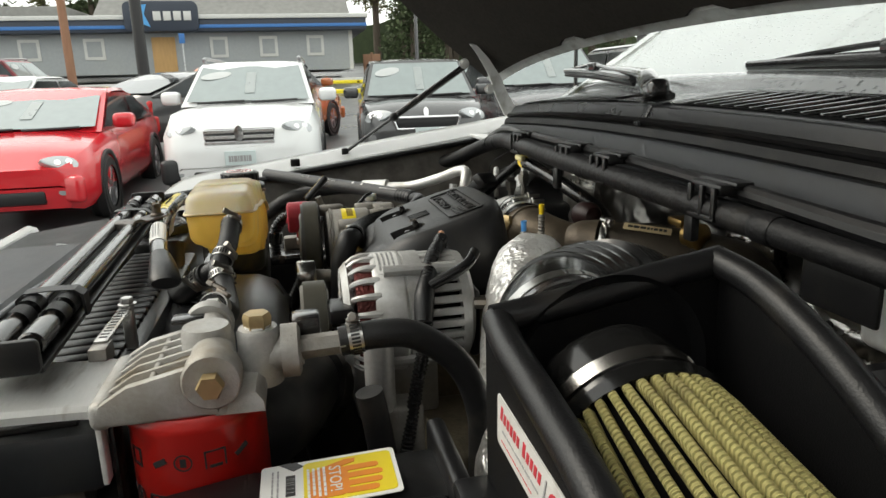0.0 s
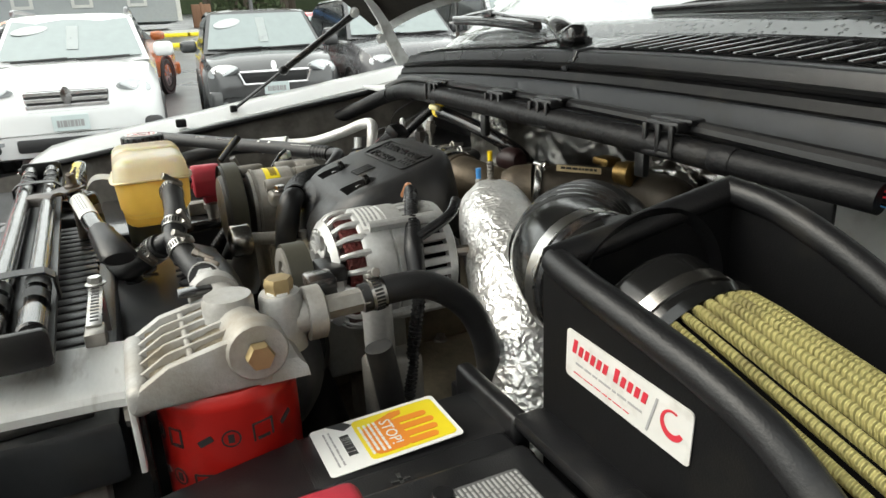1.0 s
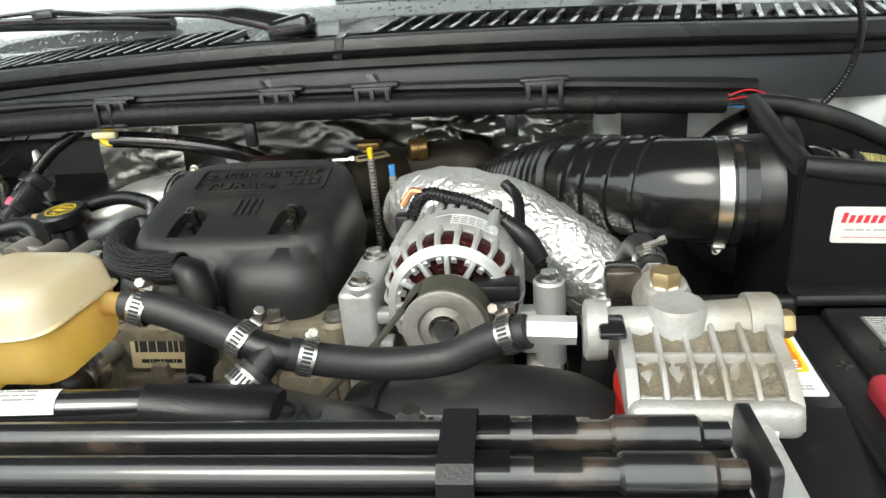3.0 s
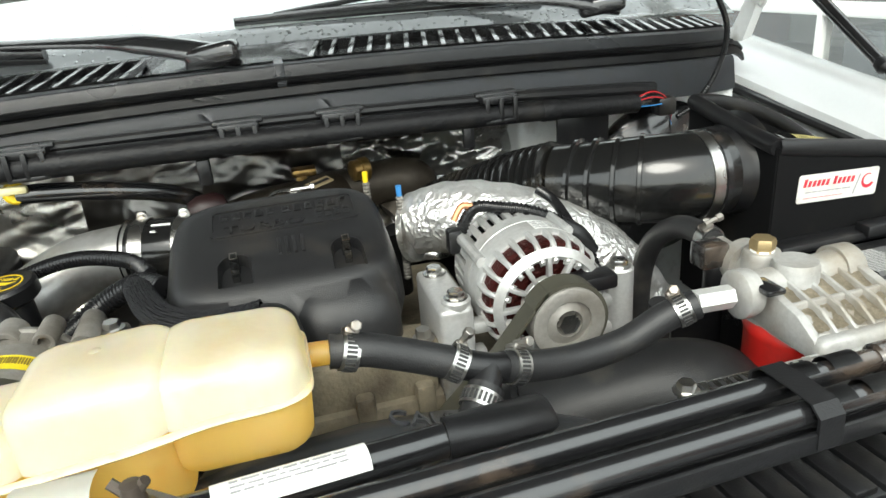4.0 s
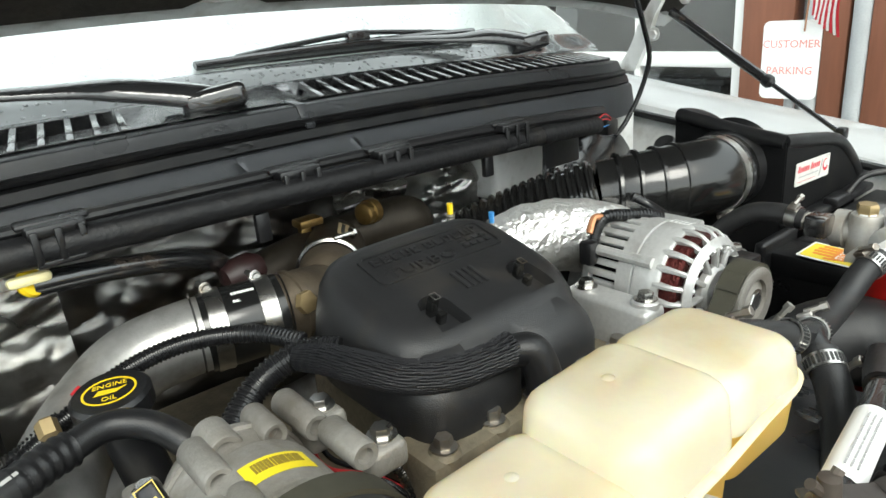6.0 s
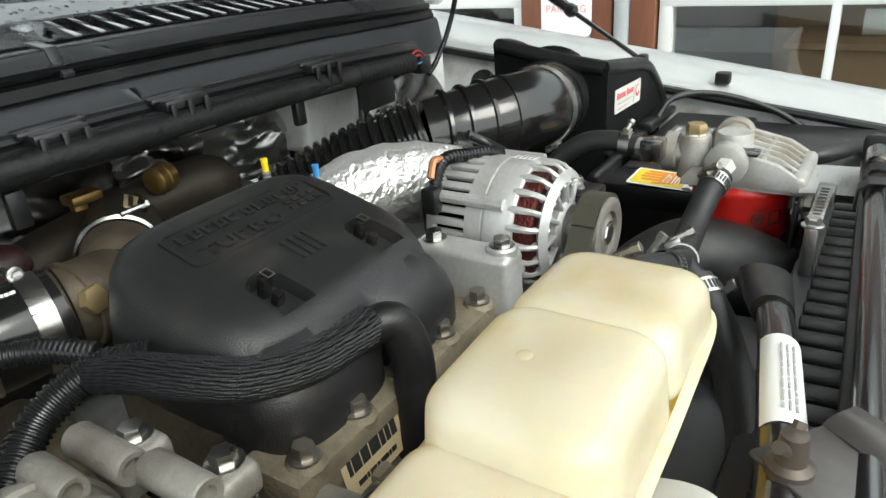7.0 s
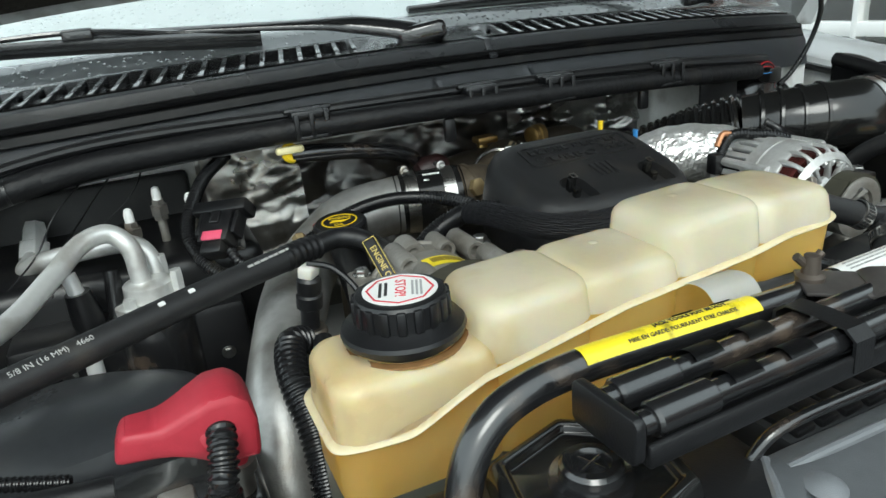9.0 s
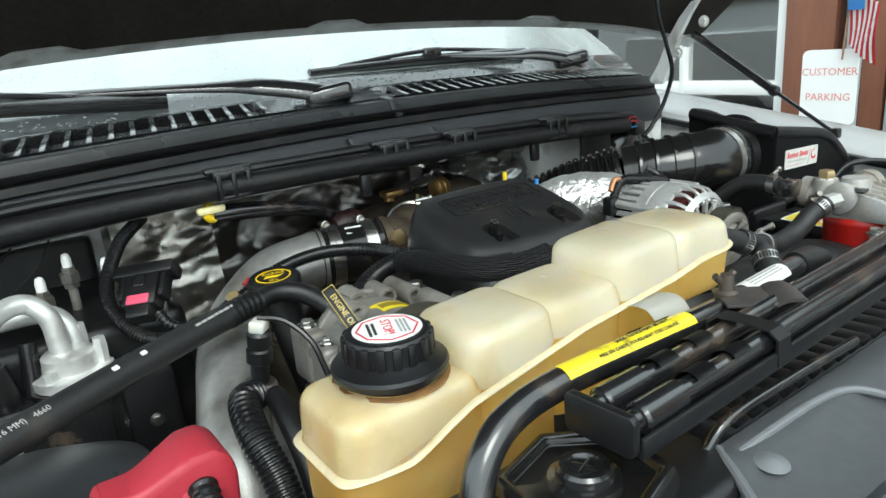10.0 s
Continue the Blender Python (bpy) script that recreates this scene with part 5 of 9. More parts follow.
lab = part("type_label", loft([[V((AX + (AR + 0.0006) * math.sin(a), y, AZ + (AR + 0.0006) * math.cos(a))) for y in (0.6895, 0.711)] for a in (radians(d) for d in range(0, 37, 4))], cap=False, closed=False), white_label, alt, "printed white type label")
bm = bmesh.new()
for i in range(4):
    for k in range(5):
        a = radians(4 + 6.4 * k)
        own = rbox((-0.0028, 0.692 + i * 0.0045, AR + 0.0007), (0.0028, 0.694 + i * 0.0045, AR + 0.0011), 0)
        own.transform(Matrix.Translation((AX, 0, AZ)) @ Matrix.Rotation(a, 4, "Y"))
        merged(own, bm)
part("label_print", bm, grey_ink, lab)

idler = part("idler_pulley", lathe([(0.0, 0), (0.012, 0), (0.0215, 0.003), (0.0225, 0.006), (0.0225, 0.026), (0.0205, 0.029), (0.0, 0.029)], at((-0.047, 0.61, 1.205), (0, 1, 0)), 32), steel, alt, "bright smooth idler pulley")
part("idler_post", tube([(-0.047, 0.635, 1.205), (-0.047, 0.68, 1.2)], 0.009, 12), dull_alu, alt)

# Alternator wiring
wiring = thing("alternator_harness", (0.33, 0.77, 1.2), "black corrugated wiring harness behind the alternator", "cable")
part("conduit", tube([(0.225, 0.79, 1.282), (0.243, 0.788, 1.312), (0.27, 0.778, 1.312), (0.30, 0.765, 1.306), (0.335, 0.752, 1.285), (0.352, 0.748, 1.25), (0.362, 0.735, 1.2), (0.37, 0.72, 1.13)], 0.0066, 14, 8, 0.004, 0.0011), loom_plastic, wiring)
part("conduit", tube([(0.333, 0.752, 1.288), (0.33, 0.79, 1.305), (0.318, 0.805, 1.316)], 0.0052, 12), loom_plastic, wiring)
part("taped_joint", tube([(0.31, 0.762, 1.30), (0.336, 0.751, 1.283), (0.35, 0.747, 1.262)], [0.0072, 0.0095, 0.0085], 14), rubber, wiring)
part("copper_wire", tube([(0.243, 0.788, 1.315), (0.232, 0.79, 1.316), (0.222, 0.788, 1.303)], 0.0035, 8), wire_copper, wiring)
part("plug", rbox((0.214, 0.78, 1.27), (0.228, 0.796, 1.295), 0.003), black_plastic, wiring)

part("rear_regulator", rbox((0.235, 0.778, 1.205), (0.31, 0.79, 1.275), 0.006, 3), black_plastic, alt, "black plastic regulator")
part("output_stud", lathe([(0.006, 0), (0.006, 0.02), (0.004, 0.022)], at((0.318, 0.776, 1.265), (0.3, 1, 0)), 8), worn_steel, alt)
wiring.location.y -= 0.022

# Foil-wrapped charge pipe beside the alternator
foilpipe = thing("foil_wrapped_pipe", (0.4, 0.74, 1.05), "charge pipe wrapped in crumpled aluminium foil", "pipe")
bm = tube([(0.205, 0.885, 1.262), (0.238, 0.869, 1.269), (0.278, 0.852, 1.267), (0.322, 0.835, 1.255), (0.366, 0.819, 1.233), (0.408, 0.804, 1.2), (0.44, 0.79, 1.155), (0.462, 0.78, 1.1), (0.472, 0.775, 1.03)], [0.036, 0.04, 0.043, 0.044, 0.044, 0.043, 0.042, 0.041, 0.04], 40, 14)
for v in bm.verts:
    d = noise.fractal(v.co * 45, 1.0, 2.0, 3) * 0.0026 + 0.0036 * abs(noise.noise(v.co * 30))
    v.co += d * V((0.3, -0.3, 0.9))
part("wrap", bm, foil, foilpipe, sharp=22)
part("wrap_edge", tube([(0.2, 0.888, 1.255), (0.206, 0.884, 1.256)], 0.0375, 24), foil, foilpipe)

# Air box, open topped, with its cone filter
airbox = thing("air_box", (0.68, 0.79, 1.1), "open-topped black moulded air filter box", "air box")


def box_top(x, back=False):
    if back:
        d = x - 0.555
        return max(1.215, 1.359 - 0.09 * d - 1.9 * min(d, 0.15) ** 2 - 0.6 * max(0, d - 0.15))
    d = x - 0.555
    return 1.3345 - 0.12 * d - 0.2 * d * d - 1.9 * max(0, x - 0.7) ** 1.6


bm = bmesh.new()
n = 24
front = [(0.555 + 0.265 * i / n) for i in range(n + 1)]
for back, y0, y1 in ((False, 0.713, 0.721), (True, 0.862, 0.870)):
    loft([[V((x, y0, 1.12)), V((x, y1, 1.12)), V((x, y1, box_top(x, back))), V((x, y0, box_top(x, back)))] for x in front], bm=bm)
loft([[V((x, y, z)) for x, z in ((0.5535, 1.12), (0.5615, 1.12), (0.5615, box_top(0.555) + (1.359 - 1.3345) * k), (0.5535, box_top(0.555) + (1.359 - 1.3345) * k))] for k, y in ((i / 8, 0.7145 + 0.154 * i / 8) for i in range(9))], bm=bm)
rbox((0.815, 0.714, 1.12), (0.823, 0.869, 1.21), 0.003, bm=bm)
rbox((0.556, 0.715, 1.115), (0.82, 0.868, 1.123), 0.002, bm=bm)
shell = part("shell", bm, box_plastic, airbox)
loop = [(x, 0.717, box_top(x)) for x in front[::3]]
loop2 = [(x, 0.866, box_top(x, True)) for x in front[::3]]
part("edge_trim", tube([(0.557, 0.72, box_top(0.557)), *loop[1:]], 0.0095, 12, 4), rubber, airbox, "bulbous rubber edge trim")
part("edge_trim", tube([(0.557, 0.862, 1.3588), *loop2[1:]], 0.0095, 12, 4), rubber, airbox, "bulbous rubber edge trim")
part("edge_trim", tube([(0.557, 0.717, 1.3345), (0.556, 0.77, 1.342), (0.556, 0.82, 1.351), (0.557, 0.866, 1.359)], 0.0095, 12, 4), rubber, airbox, "bulbous rubber edge trim")
part("outlet_collar", lathe([(0.049, 0), (0.05, 0.03), (0.058, 0.046), (0.064, 0.05)], at((0.517, 0.789, 1.295), (1, 0.0, 0)), 36, cap=False), black_plastic, airbox)
part("front_ledge", rbox((0.553, 0.69, 1.222), (0.80, 0.716, 1.233), 0.004), black_plastic, airbox)
part("front_latch", rbox((0.655, 0.684, 1.228), (0.70, 0.705, 1.242), 0.004), black_plastic, airbox)
lm = surface((0.633, 0.7125, 1.2842), (1, 0, -0.04), (0, 0, 1))
label = part("maker_label", panel(0.102, 0.031, lm, 0.0007, 0.003), dull_label, airbox, "white label with red and grey print")
bm = bmesh.new()
for k in range(11):
    x, tall = -0.045 + 0.0056 * k + (0.004 if k > 5 else 0.0), 0.0088 if k in (0, 6) else 0.0066
    prism([(x, 0.002), (x + 0.0036, 0.002), (x + 0.0052, 0.002 + tall), (x + 0.0016, 0.002 + tall)], lm @ Matrix.Translation((0, 0, 0.0006)), 0.0004, bm=bm)
part("print", bm, red_ink, label)
bars(lm @ Matrix.Translation((-0.012, -0.004, 0.0006)), label, grey_ink, 1, 0.058, 0.0032, 9, fill=0.4)
bars(lm @ Matrix.Translation((-0.018, -0.0105, 0.0006)), label, red_ink, 1, 0.05, 0.0018, 6, fill=0.3)
rings = [[(lm @ Matrix.Translation((0.038, 0.001, 0.0006))) @ V((r * math.cos(a), r * math.sin(a), z)) for r, z in ((0.0082, 0.0), (0.0082, 0.0004), (0.0058 + 0.0012 * math.sin(a), 0.0004), (0.0058 + 0.0012 * math.sin(a), 0.0))] for a in (radians(d) for d in range(70, 341, 10))]
part("label_ring", loft(rings), red_ink, label)
part("label_slash", prism([(0.0, -0.012), (0.0015, -0.012), (0.0075, 0.01), (0.006, 0.01)], lm @ Matrix.Translation((0.02, 0, 0.0006)), 0.0005), grey_ink, label)

cone = thing("air_filter", (0.68, 0.79, 1.12), "yellow pleated cotton cone air filter", "air filter")
fa, fb = V((0.60, 0.785, 1.288)), V((0.80, 0.792, 1.218))
ax = (fb - fa).normalized()
fm = Matrix.Translation(fa) @ frame_of(ax)
L = (fb - fa).length
for k in range(40):
    am = 2 * math.pi * (k + 0.5) / 40
    rings = []
    for h, r in ((0.004, 0.045), (0.014, 0.054), (0.03, 0.0565), (L * 0.5, 0.063), (L, 0.07)):
        depth = 0.0075 if h > 0.01 else 0.002
        w = math.pi / 40 * 0.56
        ring = [fm @ V((rr * math.cos(a), rr * math.sin(a), h)) for rr, a in ((r - depth, am - w), (r - depth * 0.16, am - w), (r, am - w * 0.45), (r, am + w * 0.45), (r - depth * 0.16, am + w), (r - depth, am + w))]
        rings.append(ring)
    part("pleat", loft(rings), gauze, cone, sharp=60)
# Black cone close under the pleats stands in for the shade between them
part("pleat_shade_core", lathe([(0.042, 0.004), (0.0498, 0.03), (0.0563, L * 0.5), (0.0633, L)], fm, 40), gap_shade, cone)
part("filter_collar", lathe([(0.047, -0.035), (0.049, -0.03), (0.049, 0.004), (0.055, 0.006), (0.053, 0.012), (0.04, 0.012)], fm, 40), gloss_black, cone, "black rubber filter collar")
part("filter_base", lathe([(0.0, 0), (0.072, 0.0), (0.072, 0.012), (0.0, 0.012)], fm @ Matrix.Translation((0, 0, L)), 40), gloss_black, cone)
clamp(fm @ V((0, 0, -0.008)), ax, 0.0495, cone, 0.009, turn=200)

airbox.location += V((0.004, 0.012, 0.002))
cone.location += V((0.004, 0.012, -0.008))

# Ribbed intake tube from the box to the turbocharger
intake = thing("intake_tube", (0.42, 0.85, 1.2), "glossy black ribbed intake tube", "intake tube")
pts = [(0.535, 0.789, 1.295), (0.50, 0.792, 1.295), (0.46, 0.809, 1.293), (0.42, 0.840, 1.288), (0.385, 0.877, 1.282), (0.352, 0.917, 1.274), (0.32, 0.962, 1.264), (0.285, 1.002, 1.256), (0.25, 1.027, 1.248)]
part("smooth_end", tube(pts[:5], [0.048, 0.0495, 0.0495, 0.0475, 0.046], 40), gloss_black, intake)
part("bellows", tube([V(q) - V((0, 0, d)) for q, d in zip(pts[4:], (0.0, 0.006, 0.014, 0.022, 0.03))], [0.0515, 0.05, 0.046, 0.041, 0.036], 36, 12, 0.0118, 0.0065), gloss_black, intake, "ribbed rubber bellows")
for p, d in ((V(pts[2]).lerp(V(pts[3]), 0.15), V((-0.04, 0.026, 0))), (V(pts[2]).lerp(V(pts[3]), 0.65), V((-0.04, 0.03, 0))), (V(pts[3]).lerp(V(pts[4]), 0.15), V((-0.04, 0.035, 0))), (V(pts[3]).lerp(V(pts[4]), 0.6), V((-0.04, 0.038, 0)))):
    part("tube_rib", lathe([(0.047, -0.004), (0.052, -0.002), (0.052, 0.002), (0.047, 0.004)], at(p, d), 36, cap=False), gloss_black, intake)
clamp((0.508, 0.7905, 1.295), (1, -0.06, 0), 0.0494, intake, 0.012, turn=-118)
part("clamp_band", lathe([(0.0485, -0.004), (0.0505, -0.003), (0.0505, 0.003), (0.0485, 0.004)], at((0.52, 0.79, 1.295), (1, -0.06, 0)), 36, cap=False), black_paint, intake)

intake.location += V((0.004, 0.005, 0.002))

# Turbocharger and hot side
turbo = thing("turbocharger", (0.12, 1.05, 1.15), "sooty cast turbocharger with a part label and bronze outlet", "turbocharger")
TA, TN, TL = V((0.55, 0.83, -0.1)).normalized(), V((0.401, -0.157, 0.903)), V((0.117, 1.072, 1.2745))
tq = lambda along, off=-0.042: TL + TA * along + TN * off
part("compressor_housing", tube([tq(-0.05), tq(0.0), tq(0.06), tq(0.13, -0.046), tq(0.17, -0.055)], [0.0375, 0.041, 0.041, 0.038, 0.034], 28), cast_iron, turbo)
part("centre_housing", tube([tq(-0.1, -0.05), tq(-0.085, -0.046), tq(-0.06)], [0.03, 0.036, 0.0375], 28), elbow_iron, turbo)
ring = part("ring_clamp", lathe([(0.0385, -0.006), (0.0415, -0.0045), (0.0425, 0.0), (0.0415, 0.0045), (0.0385, 0.006)], at(tq(-0.055), TA), 40, cap=False), steel, turbo, "bright ring clamp")
bm = tube([tq(-0.055, 0.004) - V((0.012, 0, 0)), tq(-0.055, 0.004) + V((0.014, 0, 0))], 0.003, 8)
hexbolt(tq(-0.055, 0.004) + V((0.012, 0, 0)), (1, 0, 0), 0.005, 0.006, bm=bm)
part("clamp_bolt", bm, steel, ring)
out = tq(0.165, -0.05)
port = part("outlet_port", lathe([(0.0, -0.03), (0.03, -0.03), (0.03, 0.012), (0.036, 0.014), (0.036, 0.022), (0.031, 0.024), (0.027, 0.016), (0.012, 0.013), (0.0, 0.013)], at(out, (0.93, -0.35, 0.15)), 32), elbow_iron, turbo, "round sooty outlet flange")
for k in range(3):
    p = at(out, (0.93, -0.35, 0.15)) @ V((0.0325 * math.cos(2.1 * k), 0.0325 * math.sin(2.1 * k), 0.022))
    part("port_bolt", hexbolt(p, (0.93, -0.35, 0.15), 0.005, 0.005), worn_steel, port)
part("turbine_scroll", tube([(0.22, 1.12, 1.19), (0.26, 1.13, 1.22), (0.25, 1.12, 1.245), (0.2, 1.13, 1.245), (0.12, 1.14, 1.235), (0.05, 1.12, 1.235), (-0.02, 1.12, 1.22)], [0.03, 0.034, 0.034, 0.032, 0.03, 0.03, 0.03], 20), cast_iron, turbo)
part("actuator_post", rbox((0.088, 1.13, 1.19), (0.104, 1.142, 1.279), 0.003), dark_brass, turbo, "bronze-stained actuator bracket")
part("actuator_arm", rbox((0.083, 1.12, 1.272), (0.118, 1.146, 1.283), 0.003), dark_brass, turbo)
bm = lathe([(0.012, 0), (0.015, 0.002), (0.015, 0.012), (0.017, 0.013), (0.017, 0.024), (0.013, 0.026)], at((0.165, 1.1, 1.276), (1, 0.3, 0)), 20)
part("bronze_union", bm, dark_brass, turbo, "bronze pipe union")
tl = part("part_label", panel(0.062, 0.014, surface((0.117, 1.072, 1.2745), (0.55, 0.83, -0.1), (-0.75, 0.5, 0.42)), 0.0008, 0.002), tan_label, turbo, "tan label with a barcode")
bars(surface((0.117, 1.072, 1.2755), (0.55, 0.83, -0.1), (-0.75, 0.5, 0.42)), tl, black_ink, 1, 0.05, 0.008, 12, fill=0.6)

# Two probes with coloured tips
for x, y, z, mt, nm in ((0.159, 0.908, 1.316, yellow_plastic, "yellow"), (0.190, 0.875, 1.304, wire_blue, "blue")):
    probe = thing("sensor_probe", (x, y, 1.2), f"threaded sensor probe with a {nm} tip", "sensor", "probes behind the cover")
    part("stem", tube([(x, y, 1.2), (x, y, z - 0.002)], 0.0045, 10, 4, 0.004, 0.001), dull_alu, probe)
    part("tip", tube([(x, y, z - 0.004), (x, y, z + 0.010)], [0.003, 0.0034], 10), mt, probe)
part("heat_boot", tube([(0.19, 0.91, 1.17), (0.185, 0.89, 1.24), (0.18, 0.885, 1.26)], 0.012, 12), black_plastic, turbo)

# ---- along the radiator ----
tools = thing("jack_tool_tray", (0.09, 0.42, 1.24), "strapped tray of black painted jack rods", "tool tray")
TA, TB = V((-0.222, 0.390, 1.304)), V((0.443, 0.418, 1.301))
TD = (TB - TA).normalized()
TS = V((-TD.y, TD.x, 0)).normalized()
tm = Matrix.Translation(TA) @ Matrix((TD, TS, TD.cross(TS))).transposed().to_4x4()
TL = (TB - TA).length
bm = rbox((0.004, -0.024, -0.016), (TL - 0.004, 0.024, -0.011), 0.002, m=tm)
rbox((0.004, -0.026, -0.016), (TL - 0.004, -0.022, -0.003), 0.002, m=tm, bm=bm)
part("tray", bm, black_plastic, tools)
for u in (0.0, TL):
    part("end_plate", prism(rrect(0.049, 0.025, 0.005), tm @ Matrix.Translation((u - 0.003, 0, -0.001)) @ Matrix(((0, 0, 1, 0), (1, 0, 0, 0), (0, 1, 0, 0), (0, 0, 0, 1))), 0.006, 0.0012), black_plastic, tools)
for off in (-0.0128, 0.0128):
    part("steel_rod", tube([tm @ V((u, off, 0.0)) for u in (0.008, TL * 0.25, TL * 0.5, TL * 0.75, TL - 0.008)], [0.0065, 0.008, 0.008, 0.008, 0.0065], 18, 4), black_paint, tools, "scuffed black steel rod")
    for u in (0.035, TL - 0.04):
        part("rod_sleeve", lathe([(0.008, -0.02), (0.0095, -0.018), (0.0095, 0.018), (0.008, 0.02)], at(tm @ V((u, off, 0)), TD), 18), black_paint, tools)
    for u in (0.075, 0.115, TL - 0.115, TL - 0.085):
        bm = loft([[tm @ V((u + du, off + 0.0098 * math.cos(a), 0.0098 * math.sin(a))) for du in (-0.010, 0.010)] for a in (radians(d) for d in range(-60, 150, 15))], cap=False, closed=False)
        part("spring_clip", solid(bm, 0.0015), black_plastic, tools)
for u in (0.155, TL - 0.128):
    rings = []
    for y, z in ((-0.029, -0.014), (-0.028, 0.006), (-0.021, 0.0118), (0.0, 0.0128), (0.021, 0.0118), (0.028, 0.006), (0.029, -0.014)):
        rings.append([tm @ V((u + du, y * q, z * q)) for du, q in ((-0.008, 0.93), (0.008, 0.93), (0.008, 0.86), (-0.008, 0.86))])
    part("strap", loft(rings), rubber, tools, "black moulded strap")
# bent jack handle with warning labels
HP = [(0.168, 0.476, 1.282), (0.12, 0.463, 1.289), (0.043, 0.450, 1.295), (-0.04, 0.438, 1.3), (-0.12, 0.436, 1.303), (-0.18, 0.438, 1.303), (-0.21, 0.438, 1.3025), (-0.237, 0.437, 1.3), (-0.26, 0.435, 1.292), (-0.277, 0.431, 1.276), (-0.288, 0.425, 1.25), (-0.296, 0.416, 1.215), (-0.3, 0.405, 1.15)]
handle = thing("jack_lever", (-0.05, 0.44, 1.27), "bent black jack handle with yellow and white labels", "jack handle")
part("tube", tube(HP, 0.0102, 20, 10), black_paint, handle)
part("flattened_end", loft([[V((x, y + a * math.cos(q), z + b * math.sin(q))) for q in (2 * math.pi * k / 16 for k in range(16))] for x, y, z, a, b in ((0.13, 0.466, 1.288, 0.0122, 0.0122), (0.155, 0.472, 1.284, 0.015, 0.011), (0.195, 0.48, 1.279, 0.017, 0.009), (0.2, 0.481, 1.278, 0.014, 0.006))]), black_plastic, handle)


def wrap_label(x0, x1, a0, a1, material, label, ragged=0.0, seed=1):
    """A label wrapped round part of the handle."""
    path = [q for q, _ in spline(HP, 30)]
    rng = random.Random(seed)
    rings = []
    for k in range(1, len(path) - 1):
        if not x0 <= path[k].x <= x1:
            continue
        d = (path[k] - path[k + 1]).normalized()
        side = V((0, 0, 1)).cross(d).normalized()
        up = d.cross(side)
        u = (path[k].x - x0) / (x1 - x0)
        cut = ragged * rng.random() if u < 0.45 else 0
        rings.append([path[k] + 0.0107 * (math.cos(a) * side + math.sin(a) * up) for a in (radians(a0 + (a1 - a0) * (q / 8 if q else cut * 0.6)) for q in range(9))])
    return part("warning_label", loft(rings, cap=False, closed=False), material, handle, label)


def on_handle(x, a, r=0.0110):
    """A pose on the handle's surface, turned a degrees from its far side over the top."""
    path = [q for q, _ in spline(HP, 30)]
    k = min(range(1, len(path) - 1), key=lambda i: abs(path[i].x - x))
    d = (path[k] - path[k + 1]).normalized()
    side = V((0, 0, 1)).cross(d).normalized()
    up = d.cross(side)
    n = math.cos(radians(a)) * side + math.sin(radians(a)) * up
    return surface(path[k] + r * n, d, n.cross(d))


wrap_label(-0.205, -0.078, 55, 150, worn_label, "yellow warning label, scuffed away at one end", 0.6, 3)
lettering("JACK TOOLS MAY BE HOT.", 0.0046, on_handle(-0.128, 88), handle, black_ink, "warning_print", 0.0002)
lettering("MISE EN GARDE: POURRAIENT ETRE CHAUDS.", 0.0038, on_handle(-0.137, 122), handle, black_ink, "warning_print", 0.0002)
wrap_label(0.004, 0.085, 30, 165, white_label, "white printed label")
bars(on_handle(0.043, 105), handle, grey_ink, 3, 0.06, 0.009, 21, fill=0.3)
for x in (-0.095, -0.125):
    m = on_handle(x, 100, 0.0)
    part("spring_clip", solid(loft([[m @ V((du, 0.0122 * math.cos(a), 0.0122 * math.sin(a))) for du in (-0.008, 0.008)] for a in (radians(d) for d in range(-150, 45, 15))], cap=False, closed=False), 0.0014), black_plastic, handle)
# cleat and wing stud that hold the tools
cleat = thing("tool_cleat", (-0.03, 0.42, 1.25), "scuffed grey steel cleat with a wing stud", "bracket")
cm = surface((-0.013, 0.424, 1.3085), (0.80, -0.59, -0.04), (0.59, 0.80, 0.06))
bm = rbox((-0.026, -0.017, -0.0015), (0.014, 0.017, 0.0015), 0.0013, m=cm)
rings = [[cm @ V((x, y, z + dz)) for y, dz in ((-0.017, -0.0015), (-0.017, 0.0015), (0.0, 0.0025), (0.017, 0.0015), (0.017, -0.0015))] for x, z in ((0.012, 0.0), (0.015, 0.002), (0.019, 0.0035), (0.029, 0.004), (0.034, 0.001), (0.036, -0.005))]
merged(loft(rings), bm)
part("plate", bm, mat("scuffed_grey_plate", (0.12, 0.11, 0.105), 0.36, metal=0.5, grain=0.2, dirt=(0.04, 0.033, 0.03), amount=0.7), cleat)
bm = lathe([(0.009, 0.0), (0.009, 0.004), (0.006, 0.006), (0.005, 0.018), (0, 0.019)], at((-0.026, 0.438, 1.309)), 16)
tube([(-0.036, 0.442, 1.327), (-0.027, 0.439, 1.320), (-0.019, 0.437, 1.328)], 0.0028, 8, bm=bm)
part("wing_stud", bm, rusty_steel, cleat)
part("post", tube([(-0.026, 0.438, 1.2), (-0.026, 0.438, 1.312)], 0.005, 10), rusty_steel, cleat)

